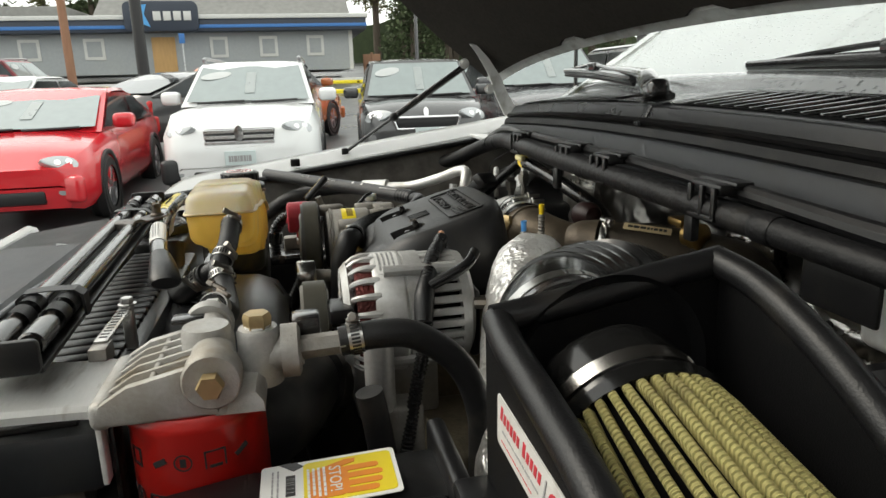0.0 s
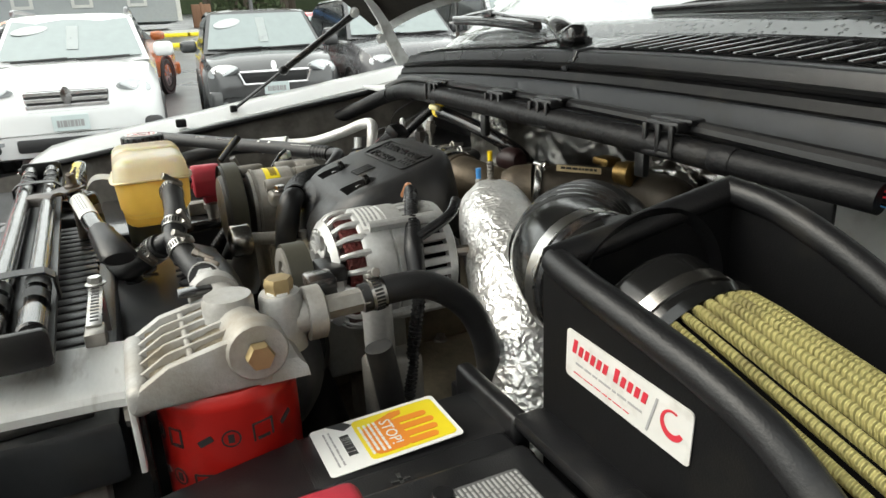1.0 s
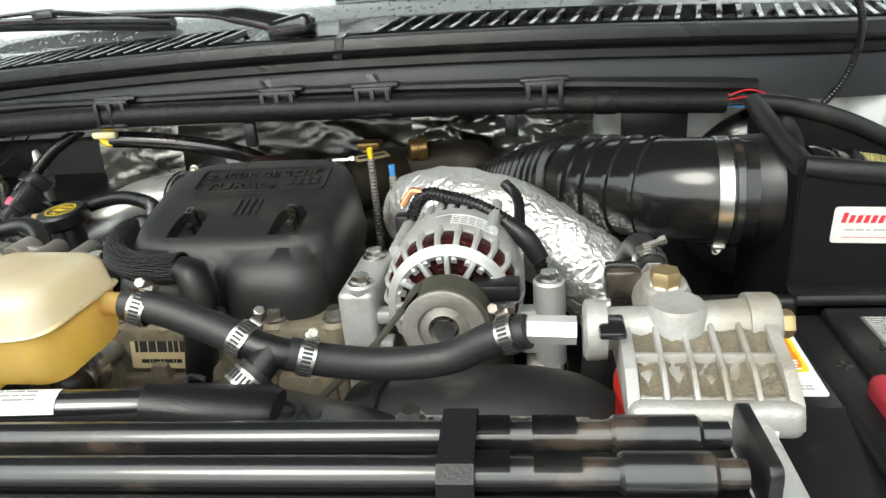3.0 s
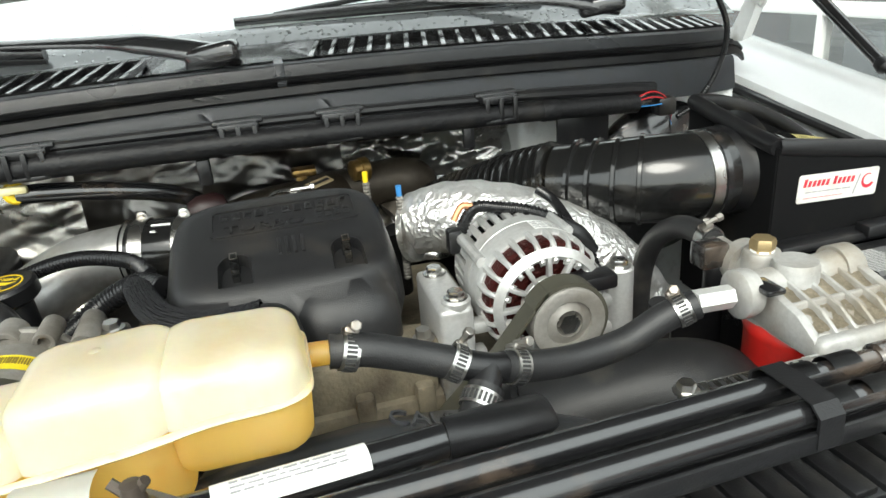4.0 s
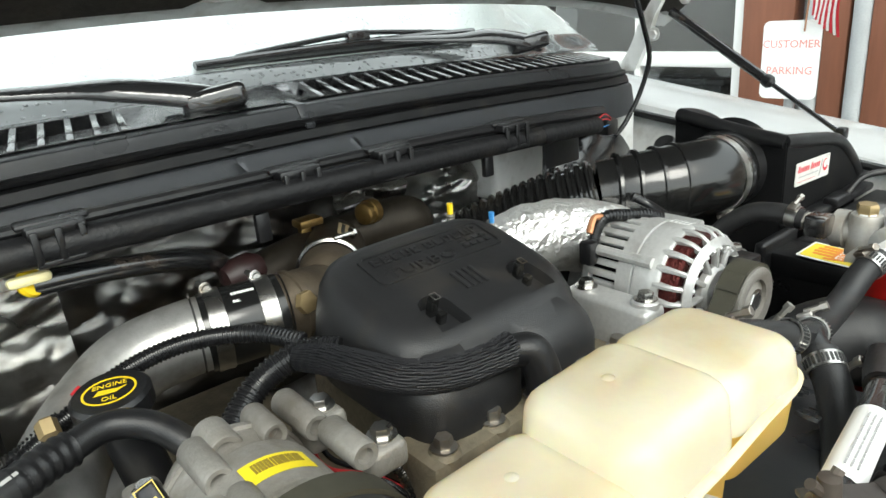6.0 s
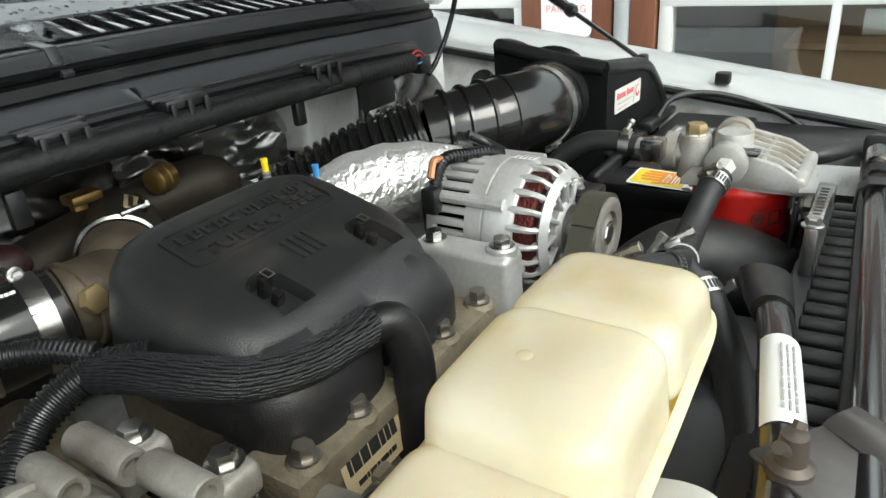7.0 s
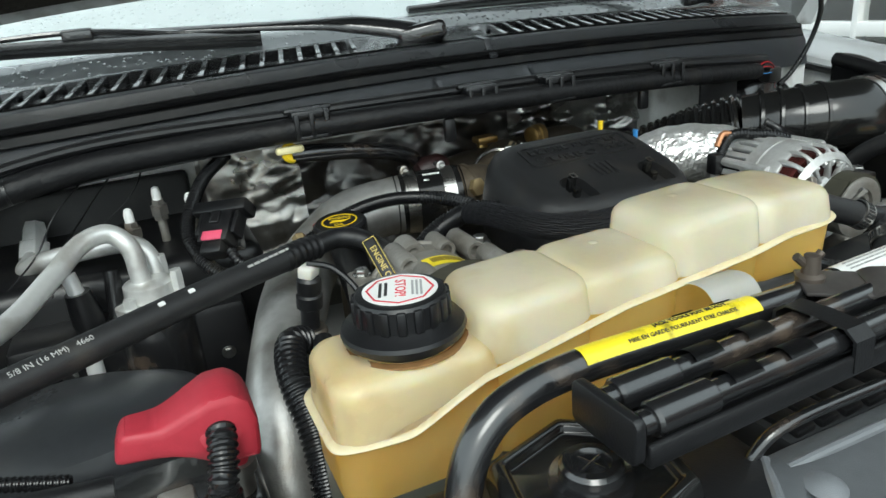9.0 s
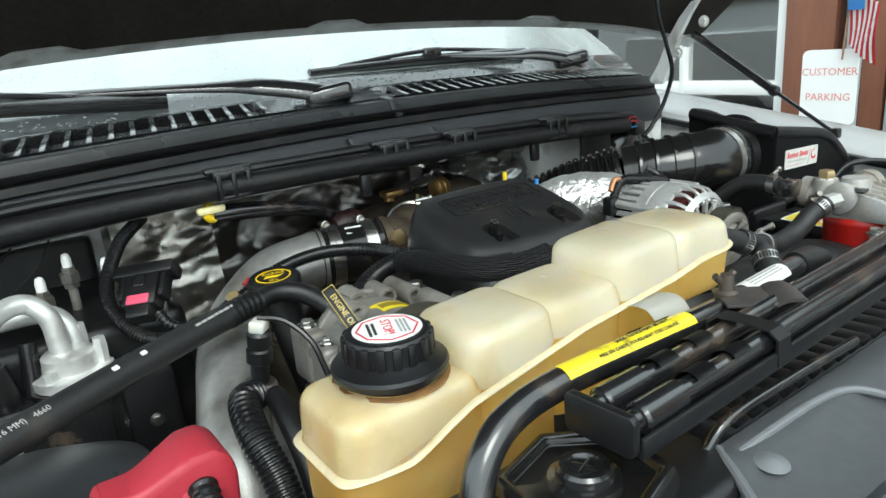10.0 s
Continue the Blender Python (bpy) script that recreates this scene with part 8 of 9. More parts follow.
tank.location += V((-0.018, -0.027, 0.037))
rod = thing("hood_prop_wire", (-0.1, 0.385, 1.24), "thin bent black steel rod by the tray", "rod")
part("rod", tube([(0.05, 0.376, 1.2665), (-0.04, 0.377, 1.268), (-0.105, 0.379, 1.266), (-0.128, 0.381, 1.255), (-0.138, 0.383, 1.23), (-0.14, 0.385, 1.19)], 0.0038, 12, 10), black_paint, rod)

# ---- parked cars ----
glass_dark = mat("car_glass", (0.06, 0.07, 0.075), 0.06, grain=0.05, spec=0.9, metal=0.3, rvar=0.03)
# Grey base stands in for bright sky reflected in a dark screen
screen_car = mat("sky_grey_car_screen", (0.26, 0.3, 0.3), 0.15, grain=0.05, spec=0.8, metal=0.35, rvar=0.05)
lamp_glass = mat("lamp_lens", (0.5, 0.52, 0.53), 0.12, metal=0.45, grain=0.1, gscale=40)
trim_black = mat("trim_black", (0.015, 0.015, 0.016), 0.45)
chrome = mat("chrome", (0.75, 0.75, 0.76), 0.12, metal=1.0, grain=0.03)
tail_red = mat("tail_lamp", (0.45, 0.01, 0.01), 0.2)
plate_mat = mat("plate_white", (0.6, 0.68, 0.68), 0.4)


ACROSS = Matrix(((0, 0, 1, 0), (1, 0, 0, 0), (0, 1, 0, 0), (0, 0, 0, 1)))
pale_sticker = mat("pale_oval_sticker", (0.46, 0.48, 0.48), 0.4, grain=0.1, stain=0.2, sscale=8)
pale_sheet = mat("sheet_behind_car_screen", (0.3, 0.33, 0.33), 0.3, grain=0.05)


def car(label, paint, x, y, yaw, L=4.6, W=1.8, H=1.65, nose=0.95, belt=1.02, ws=1.05, rf=1.75, rr=3.7, tail=4.3, deck=None, grille="bars", rail=False, lower=None, lamp=1.0):
    """A parked car; x, y is the middle of its front bumper. Distances run back from the nose."""
    ob = thing("parked_car", (x, y, ground_z(x)), label, "car", "parked cars")
    m = Matrix.Translation((x, y, ground_z(x))) @ Matrix.Rotation(radians(yaw), 4, "Z")
    deck = deck or belt
    w = W / 2

    def sec(d, hw, zb, zs, zt, crown):
        pts = [(-hw * 0.9, zb), (-hw, zb + 0.12), (-hw, (zb + zs) / 2), (-hw * 0.985, zs), (-hw * 0.9, zt), (-hw * 0.5, zt + crown), (0, zt + crown * 1.2)]
        pts = pts + [(-a, b) for a, b in pts[-2::-1]]
        return [m @ V((-d, a, b)) for a, b in pts]

    body = [sec(0.0, w * 0.72, 0.34, 0.55, 0.62, 0.0), sec(0.05, w * 0.86, 0.24, 0.6, nose * 0.78, 0.01), sec(0.2, w * 0.96, 0.2, nose * 0.76, nose * 0.9, 0.03), sec(0.5, w, 0.2, nose * 0.82, nose * 0.97, 0.04), sec(ws, w, 0.22, belt * 0.88, belt * 0.97, 0.04),
            sec(ws + 0.5, w, 0.22, belt * 0.9, belt, 0.0), sec((rf + rr) / 2, w, 0.22, belt * 0.9, belt, 0.0), sec(rr, w, 0.22, belt * 0.92, belt, 0.0), sec(min(tail, L - 0.15), w * 0.97, 0.24, deck * 0.9, deck, 0.02), sec(L - 0.06, w * 0.9, 0.28, deck * 0.8, deck * 0.93, 0.01), sec(L, w * 0.8, 0.36, deck * 0.6, deck * 0.7, 0.0)]
    part("body", loft(body), paint, ob, sharp=40)
    ww, wr = w * 0.92, w * 0.77

    def cab(d, hw, z):
        return [m @ V((-d, a, b)) for a, b in ((-hw, z - 0.03), (-hw * 0.96, z), (-hw * 0.5, z + 0.02), (hw * 0.5, z + 0.02), (hw * 0.96, z), (hw, z - 0.03))]

    zr = H - 0.02
    part("roof", loft([[m @ V((-ws - 0.02, a * ww, belt - 0.01)) for a in (-1, -0.6, -0.2, 0.2, 0.6, 1)], cab(rf, wr, zr - 0.03), cab(rf + 0.3, wr * 1.03, zr), cab(rr - 0.3, wr * 1.02, zr), cab(rr, wr, zr - 0.05), [m @ V((-tail, a * ww, deck - 0.01)) for a in (-1, -0.6, -0.2, 0.2, 0.6, 1)]], cap=False, closed=False), paint, ob, sharp=30)
    # sides of the cabin, closed under the windows
    for s in (-1, 1):
        pts = [(-ws - 0.02, ww, belt - 0.02), (-rf, wr, zr - 0.04), (-rr, wr, zr - 0.06), (-tail, ww, deck - 0.02)]
        bm = bmesh.new()
        bm.faces.new([bm.verts.new(m @ V((a, s * b, c))) for a, b, c in pts])
        part("cabin_side", solid(bm, 0.01), paint, ob)
        # side windows, split by a post
        cut = (rf + rr) / 2 + 0.1

        def win(d0, d1, z0=belt + 0.03, z1=zr - 0.1):
            out = []
            for d, z in ((d0, z0), (d1, z0), (d1, z1), (d0, z1)):
                k = (z - belt) / (zr - belt)
                lo, hi = ws + (rf - ws) * k + 0.1, tail - (tail - rr) * k - 0.1
                dd = min(max(d, lo), hi)
                out.append((-dd, s * (ww + (wr - ww) * k + 0.012), z))
            return out

        for d0, d1 in ((0, cut - 0.04), (cut + 0.04, 99)):
            bm = bmesh.new()
            bm.faces.new([bm.verts.new(m @ V(p)) for p in win(d0, d1)])
            part("side_window", solid(bm, 0.006), glass_dark, ob)
        # mirrors and wheels
        part("side_mirror", rbox((-0.1, -0.11, -0.08), (0.1, 0.11, 0.08), 0.05, 3, m @ Matrix.Translation((-ws - 0.35, s * (w + 0.1), belt + 0.09))), paint, ob)
        for d in (0.85, 0.85 + (L - 1.85)):
            wm = m @ Matrix.Translation((-d, s * (w - 0.09), 0.33)) @ frame_of((0, s, 0))
            wheel = part("wheel", lathe([(0.21, -0.1), (0.30, -0.1), (0.33, -0.07), (0.33, 0.08), (0.30, 0.105), (0.22, 0.105)], wm, 28, cap=False), tyre_rubber, ob)
            bm = lathe([(0.215, 0.06), (0.21, 0.09), (0.195, 0.09), (0.19, 0.05), (0.0, 0.03)], wm, 28, cap=False)
            for k in range(5):
                own = rbox((0.03, -0.03, 0.06), (0.2, 0.03, 0.095), 0.01)
                own.transform(wm @ Matrix.Rotation(2 * math.pi * k / 5, 4, "Z"))
                merged(own, bm)
            part("rim", bm, alloy, wheel)
            part("wheel_arch", lathe([(0.33, 0.02), (0.39, 0.02), (0.39, 0.102), (0.375, 0.108), (0.34, 0.1)], wm, 28, cap=False), lower or trim_black, ob)
        lm = m @ Matrix.Translation((-0.155, s * w * 0.70, nose * 0.80)) @ Matrix.Rotation(radians(s * 32), 4, "Z") @ Matrix.Rotation(radians(-24), 4, "Y") @ ACROSS
        poly = [(s * lamp * (0.165 * math.cos(q) - 0.02), lamp * (0.068 * math.sin(q) * (1 - 0.35 * math.cos(q + 3.14)) - 0.03 * math.cos(q))) for q in (2 * math.pi * k / 18 for k in range(18))]
        lens = part("headlamp", prism(poly if s > 0 else poly[::-1], lm, 0.085, 0.018), lamp_glass, ob, "clear headlamp lens")
        for a in (-0.04, 0.06):
            part("reflector", lathe([(0.034 * lamp, 0.0), (0.03 * lamp, 0.006), (0.0, 0.003)], lm @ Matrix.Translation((s * a * lamp, -0.002, 0.084)), 18), chrome, lens)
        part("fog_lamp", lathe([(0.055, 0), (0.055, 0.012), (0.04, 0.016), (0, 0.016)], m @ Matrix.Translation((-0.03, s * w * 0.74, 0.42)) @ frame_of((1, s * 0.3, 0)), 20), lamp_glass, ob)
        part("bumper_corner", rbox((-0.06, -0.18, -0.13), (0.06, 0.18, 0.13), 0.05, 3, m @ Matrix.Translation((-0.08, s * w * 0.78, 0.42)) @ Matrix.Rotation(radians(-s * 32), 4, "Z")), lower or paint, ob)
        part("tail_lamp", rbox((-0.05, -0.1, -0.12), (0.06, 0.1, 0.12), 0.04, 3, m @ Matrix.Translation((-L + 0.12, s * w * 0.82, deck * 0.8))), tail_red, ob)
        if rail:
            part("roof_rail", tube([m @ V((-d, s * wr * 0.92, z)) for d, z in ((rf + 0.15, zr), (rf + 0.25, zr + 0.06), (rr - 0.3, zr + 0.06), (rr - 0.15, zr))], 0.025, 8), alloy, ob)

    def screen(d0, d1, z0, z1, inset, bow=1):
        bm = bmesh.new()
        rows = []
        for k in (0, 0.33, 0.66, 1):
            d, z, hw = d0 + (d1 - d0) * k, z0 + (z1 - z0) * k, (ww + (wr - ww) * k) * inset
            rows.append([m @ V((-d + 0.03 * bow * (1 - a * a), a * hw, z + 0.012)) for a in (-1, -0.5, 0, 0.5, 1)])
        return loft(rows, cap=False, closed=False)

    part("windscreen", screen(ws + 0.05, rf - 0.03, belt + 0.035, zr - 0.06, 0.92), screen_car, ob, "wet windscreen coloured with the grey sky it reflects")
    for a0, a1 in ((-0.75, -0.05), (0.05, 0.75)):
        part("wiper", tube([m @ V((-ws + 0.0, a0 * ww, belt + 0.03)), m @ V((-ws + 0.0, a1 * ww, belt + 0.045))], 0.014, 6), trim_black, ob)

    def on_screen(a, k):
        d0, d1, z0, z1 = ws + 0.05, rf - 0.03, belt + 0.035, zr - 0.06
        hw = (ww + (wr - ww) * k) * 0.92
        return m @ surface((-(d0 + (d1 - d0) * k) + 0.03 * (1 - a * a), a * hw, z0 + (z1 - z0) * k + 0.012), (0, 1, 0), (d0 - d1, 0, z1 - z0)) @ Matrix.Translation((0, 0, 0.004))

    part("price_sheet", prism(rrect(0.12, 0.5, 0.01), on_screen(0.02, 0.5), 0.003), pale_sheet, ob, "pale sheet behind the screen")
    part("windscreen_sticker", prism([(0.19 * math.cos(2 * math.pi * i / 24), 0.085 * math.sin(2 * math.pi * i / 24)) for i in range(24)], on_screen(-0.66, 0.72) @ Matrix.Rotation(0.28, 4, "Z"), 0.003), pale_sticker, ob, "white oval sale sticker")
    part("rear_window", screen(tail - 0.06, rr + 0.06, deck + 0.035, zr - 0.08, 0.86, -1), glass_dark, ob)
    gz = nose * 0.72
    if grille == "bars":
        g = part("grille", rbox((-0.05, -0.37, -0.13), (0.03, 0.37, 0.11), 0.03, 2, m @ Matrix.Translation((-0.055, 0, gz))), trim_black, ob)
        for dz in (-0.095, -0.035, 0.025, 0.085):
            part("grille_bar", rbox((0.02, -0.36, -0.02), (0.045, 0.36, 0.02), 0.006, 1, m @ Matrix.Translation((-0.055, 0, gz + dz))), chrome, g)
        part("emblem", lathe([(0, 0), (0.08, 0), (0.085, 0.01), (0, 0.015)], m @ Matrix.Translation((-0.01, 0, gz + 0.06)) @ frame_of((1, 0, 0)) @ Matrix.Diagonal((0.55, 1, 1, 1)) @ Matrix.Rotation(1.57, 4, "Z"), 20), chrome, g)
    elif grille == "slot":
        g = part("grille", rbox((-0.05, -0.42, -0.075), (0.055, 0.42, 0.075), 0.03, 2, m @ Matrix.Translation((-0.05, 0, gz))), trim_black, ob)
        for dy0, dz0, dy1, dz1 in ((-0.44, 0.075, 0.44, 0.075), (-0.40, -0.075, 0.40, -0.075), (-0.40, -0.075, -0.46, 0.075), (0.40, -0.075, 0.46, 0.075)):
            part("chrome_edge", tube([m @ V((0.012, dy0, gz + dz0)), m @ V((0.012, dy1, gz + dz1))], 0.02, 8), chrome, g)
        part("emblem", lathe([(0, 0), (0.07, 0), (0.07, 0.01), (0, 0.015)], m @ Matrix.Translation((-0.06, 0, gz + 0.14)) @ frame_of((1, 0, 0.5)) @ Matrix.Diagonal((0.5, 1, 1, 1)), 20), chrome, ob)
    part("lower_intake", rbox((-0.05, -0.5, -0.07), (0.03, 0.5, 0.06), 0.03, 2, m @ Matrix.Translation((-0.01, 0, 0.36))), trim_black, ob)
    if grille != "none":
        pl = part("number_plate", rbox((0.0, -0.16, -0.075), (0.012, 0.16, 0.075), 0.004, 1, m @ Matrix.Translation((0.03, 0, 0.55))), plate_mat, ob)
        bars(m @ Matrix.Translation((0.0435, 0, 0.545)) @ Matrix(((0, 0, 1, 0), (1, 0, 0, 0), (0, 1, 0, 0), (0, 0, 0, 1))), pl, grey_ink, 1, 0.24, 0.08, 7, "plate_print", 0.8, 0.002)
    return ob


p_white = mat("white_paint", (0.75, 0.76, 0.76), 0.2, grain=0.02, stain=0.03, coat=0.6)
p_red = mat("red_paint", (0.6, 0.02, 0.03), 0.2, grain=0.03, stain=0.05, coat=0.7)
p_grey = mat("charcoal_paint", (0.06, 0.061, 0.063), 0.22, grain=0.05, coat=0.7)
p_dark = mat("dark_grey_paint", (0.07, 0.07, 0.075), 0.25, grain=0.05, coat=0.6)
p_orange = mat("copper_orange_paint", (0.45, 0.14, 0.05), 0.25, coat=0.6)
p_burg = mat("burgundy_paint", (0.25, 0.03, 0.04), 0.3, coat=0.5)
p_silver = mat("silver_paint", (0.45, 0.46, 0.47), 0.3, metal=0.5, coat=0.5)
car("white wagon with roof rails and beaded windscreen", p_white, -6.65, 0.06, -3, 4.75, 1.7, 1.6, 1.03, 1.07, 1.15, 1.95, 4.2, 4.65, 1.08, "bars", True, trim_black)
car("bright red two-door coupe parked on wet asphalt", p_red, -6.05, -2.18, 0, 4.45, 1.75, 1.36, 0.80, 0.90, 1.0, 2.0, 3.1, 3.95, 0.98, "none")
car("dark grey boxy hatchback with a chrome grille edge", p_grey, -8.3, 2.4, -5, 4.1, 1.8, 1.57, 0.95, 1.0, 0.85, 1.45, 3.7, 4.0, 1.1, "slot", lamp=1.25)
car("dark grey sport utility car with a bright grille", p_dark, -8.0, 4.45, -4, 4.6, 1.82, 1.72, 1.0, 1.1, 1.1, 1.8, 4.0, 4.5, 1.1, "bars")
car("red hatchback behind the row", p_red, -13.2, 4.3, -6, 4.2, 1.75, 1.5, 0.9, 1.0, 1.0, 1.8, 3.5, 4.1, 1.0, "slot")
car("copper orange hatchback behind the white wagon", p_orange, -15.35, 1.04, 156, 4.2, 1.75, 1.46, 0.92, 1.0, 1.0, 1.8, 3.5, 4.1, 1.0, "slot")
car("charcoal sedan behind the red coupe", p_grey, -14.72, 0.47, 143, 4.5, 1.8, 1.36, 0.85, 0.93, 1.2, 2.1, 3.3, 4.35, 0.97, "slot")
car("white sedan at the edge of the lot", p_white, -13.6, -5.6, -8, 4.6, 1.8, 1.45, 0.88, 0.98, 1.2, 2.1, 3.5, 4.4, 1.0, "slot")
car("burgundy off-roader farther back", p_burg, -20.0, -4.95, 80, 4.5, 1.85, 1.68, 1.0, 1.1, 1.1, 1.6, 4.1, 4.4, 1.1, "bars", True)
car("silver sport utility car in the next space", p_silver, -7.6, 6.7, -3, 4.6, 1.82, 1.75, 1.0, 1.1, 1.1, 1.8, 4.0, 4.5, 1.1, "slot")

# ---- shop across the lot ----
siding = mat("grey_siding", (0.33, 0.35, 0.36), 0.7, grain=0.1, gscale=8, stain=0.12, sscale=0.4)
fascia = mat("navy_fascia", (0.03, 0.04, 0.06), 0.5, grain=0.1)
blue = mat("blue_stripe", (0.04, 0.17, 0.45), 0.5, grain=0.05)
roofing = mat("grey_shingle", (0.2, 0.2, 0.19), 0.85, grain=0.3, gscale=4, stain=0.2, sscale=0.3)
pale = mat("pale_trim", (0.6, 0.6, 0.58), 0.6, grain=0.05)
wood_door = mat("pale_wood_sheet", (0.5, 0.3, 0.12), 0.6, grain=0.15, gscale=10, stretch=(1, 1, 0.2))
shop = thing("shop_building", (-40, -6, ground_z(-38)), "low grey shop with a navy fascia and blue stripe", "building")
BX, ZB = -38.0, ground_z(-38.0)
part("wall", rbox((BX - 9, -34, ZB), (BX, 4.55, 3.6), 0.02), siding, shop)
part("fascia", rbox((BX - 9.5, -35, 3.5), (BX + 0.7, 5.3, 4.08), 0.03), fascia, shop)
part("blue_stripe", rbox((BX + 0.66, -35, 3.66), (BX + 0.73, 5.33, 3.82), 0.01), blue, shop)
part("pale_cornice", rbox((BX - 9.6, -35.1, 4.08), (BX + 0.8, 5.4, 4.28), 0.03), pale, shop)
part("corner_board", rbox((BX - 0.1, 4.42, ZB), (BX + 0.03, 4.62, 3.52), 0.01), pale, shop)
part("roof", loft([[V((BX - 0.2, y, 4.2)), V((BX - 4.5, y * 0.94, 7.4)), V((BX - 9, y, 4.2))] for y in (-7.9, 4.6)]), roofing, shop)
for y0, y1 in ((-11.25, -10.3), (-8.36, -7.42), (-2.5, -1.64), (-0.1, 0.8), (2.26, 3.13)):
    wdw = part("window", rbox((BX - 0.05, y0, 2.28), (BX + 0.06, y1, 3.28), 0.01), pale, shop)
    part("pane", rbox((BX + 0.05, y0 + 0.14, 2.42), (BX + 0.075, y1 - 0.14, 3.14), 0.005), siding, wdw)
part("door", rbox((BX - 0.05, -5.25, ZB), (BX + 0.05, -4.15, 3.3), 0.01), wood_door, shop, "pale plywood door")
board = part("sign_board", prism(rrect(3.4, 1.4, 0.3), Matrix.Translation((BX + 0.8, -4.52, 4.2)) @ Matrix(((0, 0, 1, 0), (1, 0, 0, 0), (0, 1, 0, 0), (0, 0, 0, 1))), 0.2, 0.04), fascia, shop, "rounded navy sign with pale marks")
sgm = Matrix.Translation((BX + 1.01, -4.52, 4.2)) @ Matrix(((0, 0, 1, 0), (1, 0, 0, 0), (0, 1, 0, 0), (0, 0, 0, 1)))
bm = bmesh.new()
for k in range(4):
    rbox((-0.35 + k * 0.46, -0.2, 0), (0.0 + k * 0.46, 0.22, 0.03), 0.03, m=sgm, bm=bm)
part("sign_lettering", bm, pale, board)
part("sign_emblem", prism([(-1.0, 0.5), (-0.6, 0.55), (-0.75, 0.1), (-0.5, -0.5), (-0.85, -0.35), (-1.1, -0.05)], sgm, 0.03), mat("light_blue", (0.08, 0.35, 0.7), 0.5), board)
part("wing", rbox((BX - 9, -34.5, 4.0), (BX - 1, -9.2, 4.9), 0.05), roofing, shop)
for y in (-7.6, -0.6, 3.3, 4.9, -12.0):
    stop = new("parking_stop", mesh_of("parking_stop", rbox((BX + 2.4, y - 0.9, ground_z(BX + 2.5) - 0.02), (BX + 2.65, y + 0.9, ground_z(BX + 2.5) + 0.16), 0.04), yellow_label))
    tagged(stop, "yellow painted concrete parking stop", "parking stop", "parking stops")
for y in (5.2, 3.0, -1.0):
    stop = new("parking_stop", mesh_of("parking_stop", rbox((-28.2, y - 0.9, ground_z(-28) - 0.02), (-27.95, y + 0.9, ground_z(-28) + 0.16), 0.04), yellow_label))
    tagged(stop, "yellow painted concrete parking stop", "parking stop", "parking stops")
walkway = new("pavement", mesh_of("pavement", rbox((BX, -34, ZB - 0.1), (BX + 1.9, 5.2, ZB + 0.16), 0.03), pale))
tagged(walkway, "pale concrete pavement before the shop", "pavement", kind="structure")


shop.location += V((1.5, -0.6, 0.6))


def pole(x, y, h, r, material, label, lean=0.0):
    ob = thing("utility_pole", (x, y, ground_z(x)), label, "pole")
    part("shaft", tube([(x, y, ground_z(x) - 0.1), (x, y + lean * h / 2, ground_z(x) + h / 2), (x, y + lean * h, ground_z(x) + h)], [r, r * 0.9, r * 0.8], 14), material, ob)
    part("base", lathe([(r * 2, 0), (r * 2, 0.12), (r * 1.2, 0.3)], at((x, y, ground_z(x))), 14), pale, ob)
    return ob


wood_pole = mat("weathered_pole_wood", (0.28, 0.15, 0.09), 0.8, grain=0.3, gscale=20, stretch=(1, 1, 0.1))
pole(-22, -5.7, 7.5, 0.13, wood_pole, "brown wooden utility pole")
lamp = pole(-24, -4.05, 7.0, 0.2, trim_black, "dark steel lot lamp post")
tall = pole(-48, 9.5, 9.0, 0.14, p_dark, "dark street pole with a small sign")
part("street_sign", rbox((-48.1, 8.4, 7.2), (-48.0, 9.4, 8.1), 0.03), p_silver, tall)
marker = pole(-34.2, -4.1, 2.5, 0.04, p_silver, "slim post with a blue parking sign")
part("blue_sign", rbox((-34.16, -4.23, ground_z(-34) + 2.1), (-34.12, -3.97, ground_z(-34) + 2.55), 0.01), blue, marker)
fence = new("fence_panel", mesh_of("fence_panel", rbox((-44, 5.3, ground_z(-44)), (-43.9, 6.4, ground_z(-44) + 1.3), 0.03), wood_pole))
tagged(fence, "brown wooden fence panel beside the shop", "fence")
part("fence_panel", rbox((-44.05, 5.8, ground_z(-44)), (-43.85, 5.95, ground_z(-44) + 1.4), 0.02), wood_pole, fence)

# ---- trees beyond ----
leaf_a = mat("dark_fir_foliage", (0.06, 0.085, 0.035), 0.8, grain=0.4, gscale=2, stain=0.4, sscale=0.3, island=0.35)
leaf_b = mat("olive_foliage", (0.12, 0.12, 0.05), 0.8, grain=0.4, gscale=2, stain=0.4, sscale=0.3, island=0.35)
bark = mat("bark", (0.07, 0.055, 0.04), 0.9, grain=0.3, gscale=12)
rng = random.Random(12)


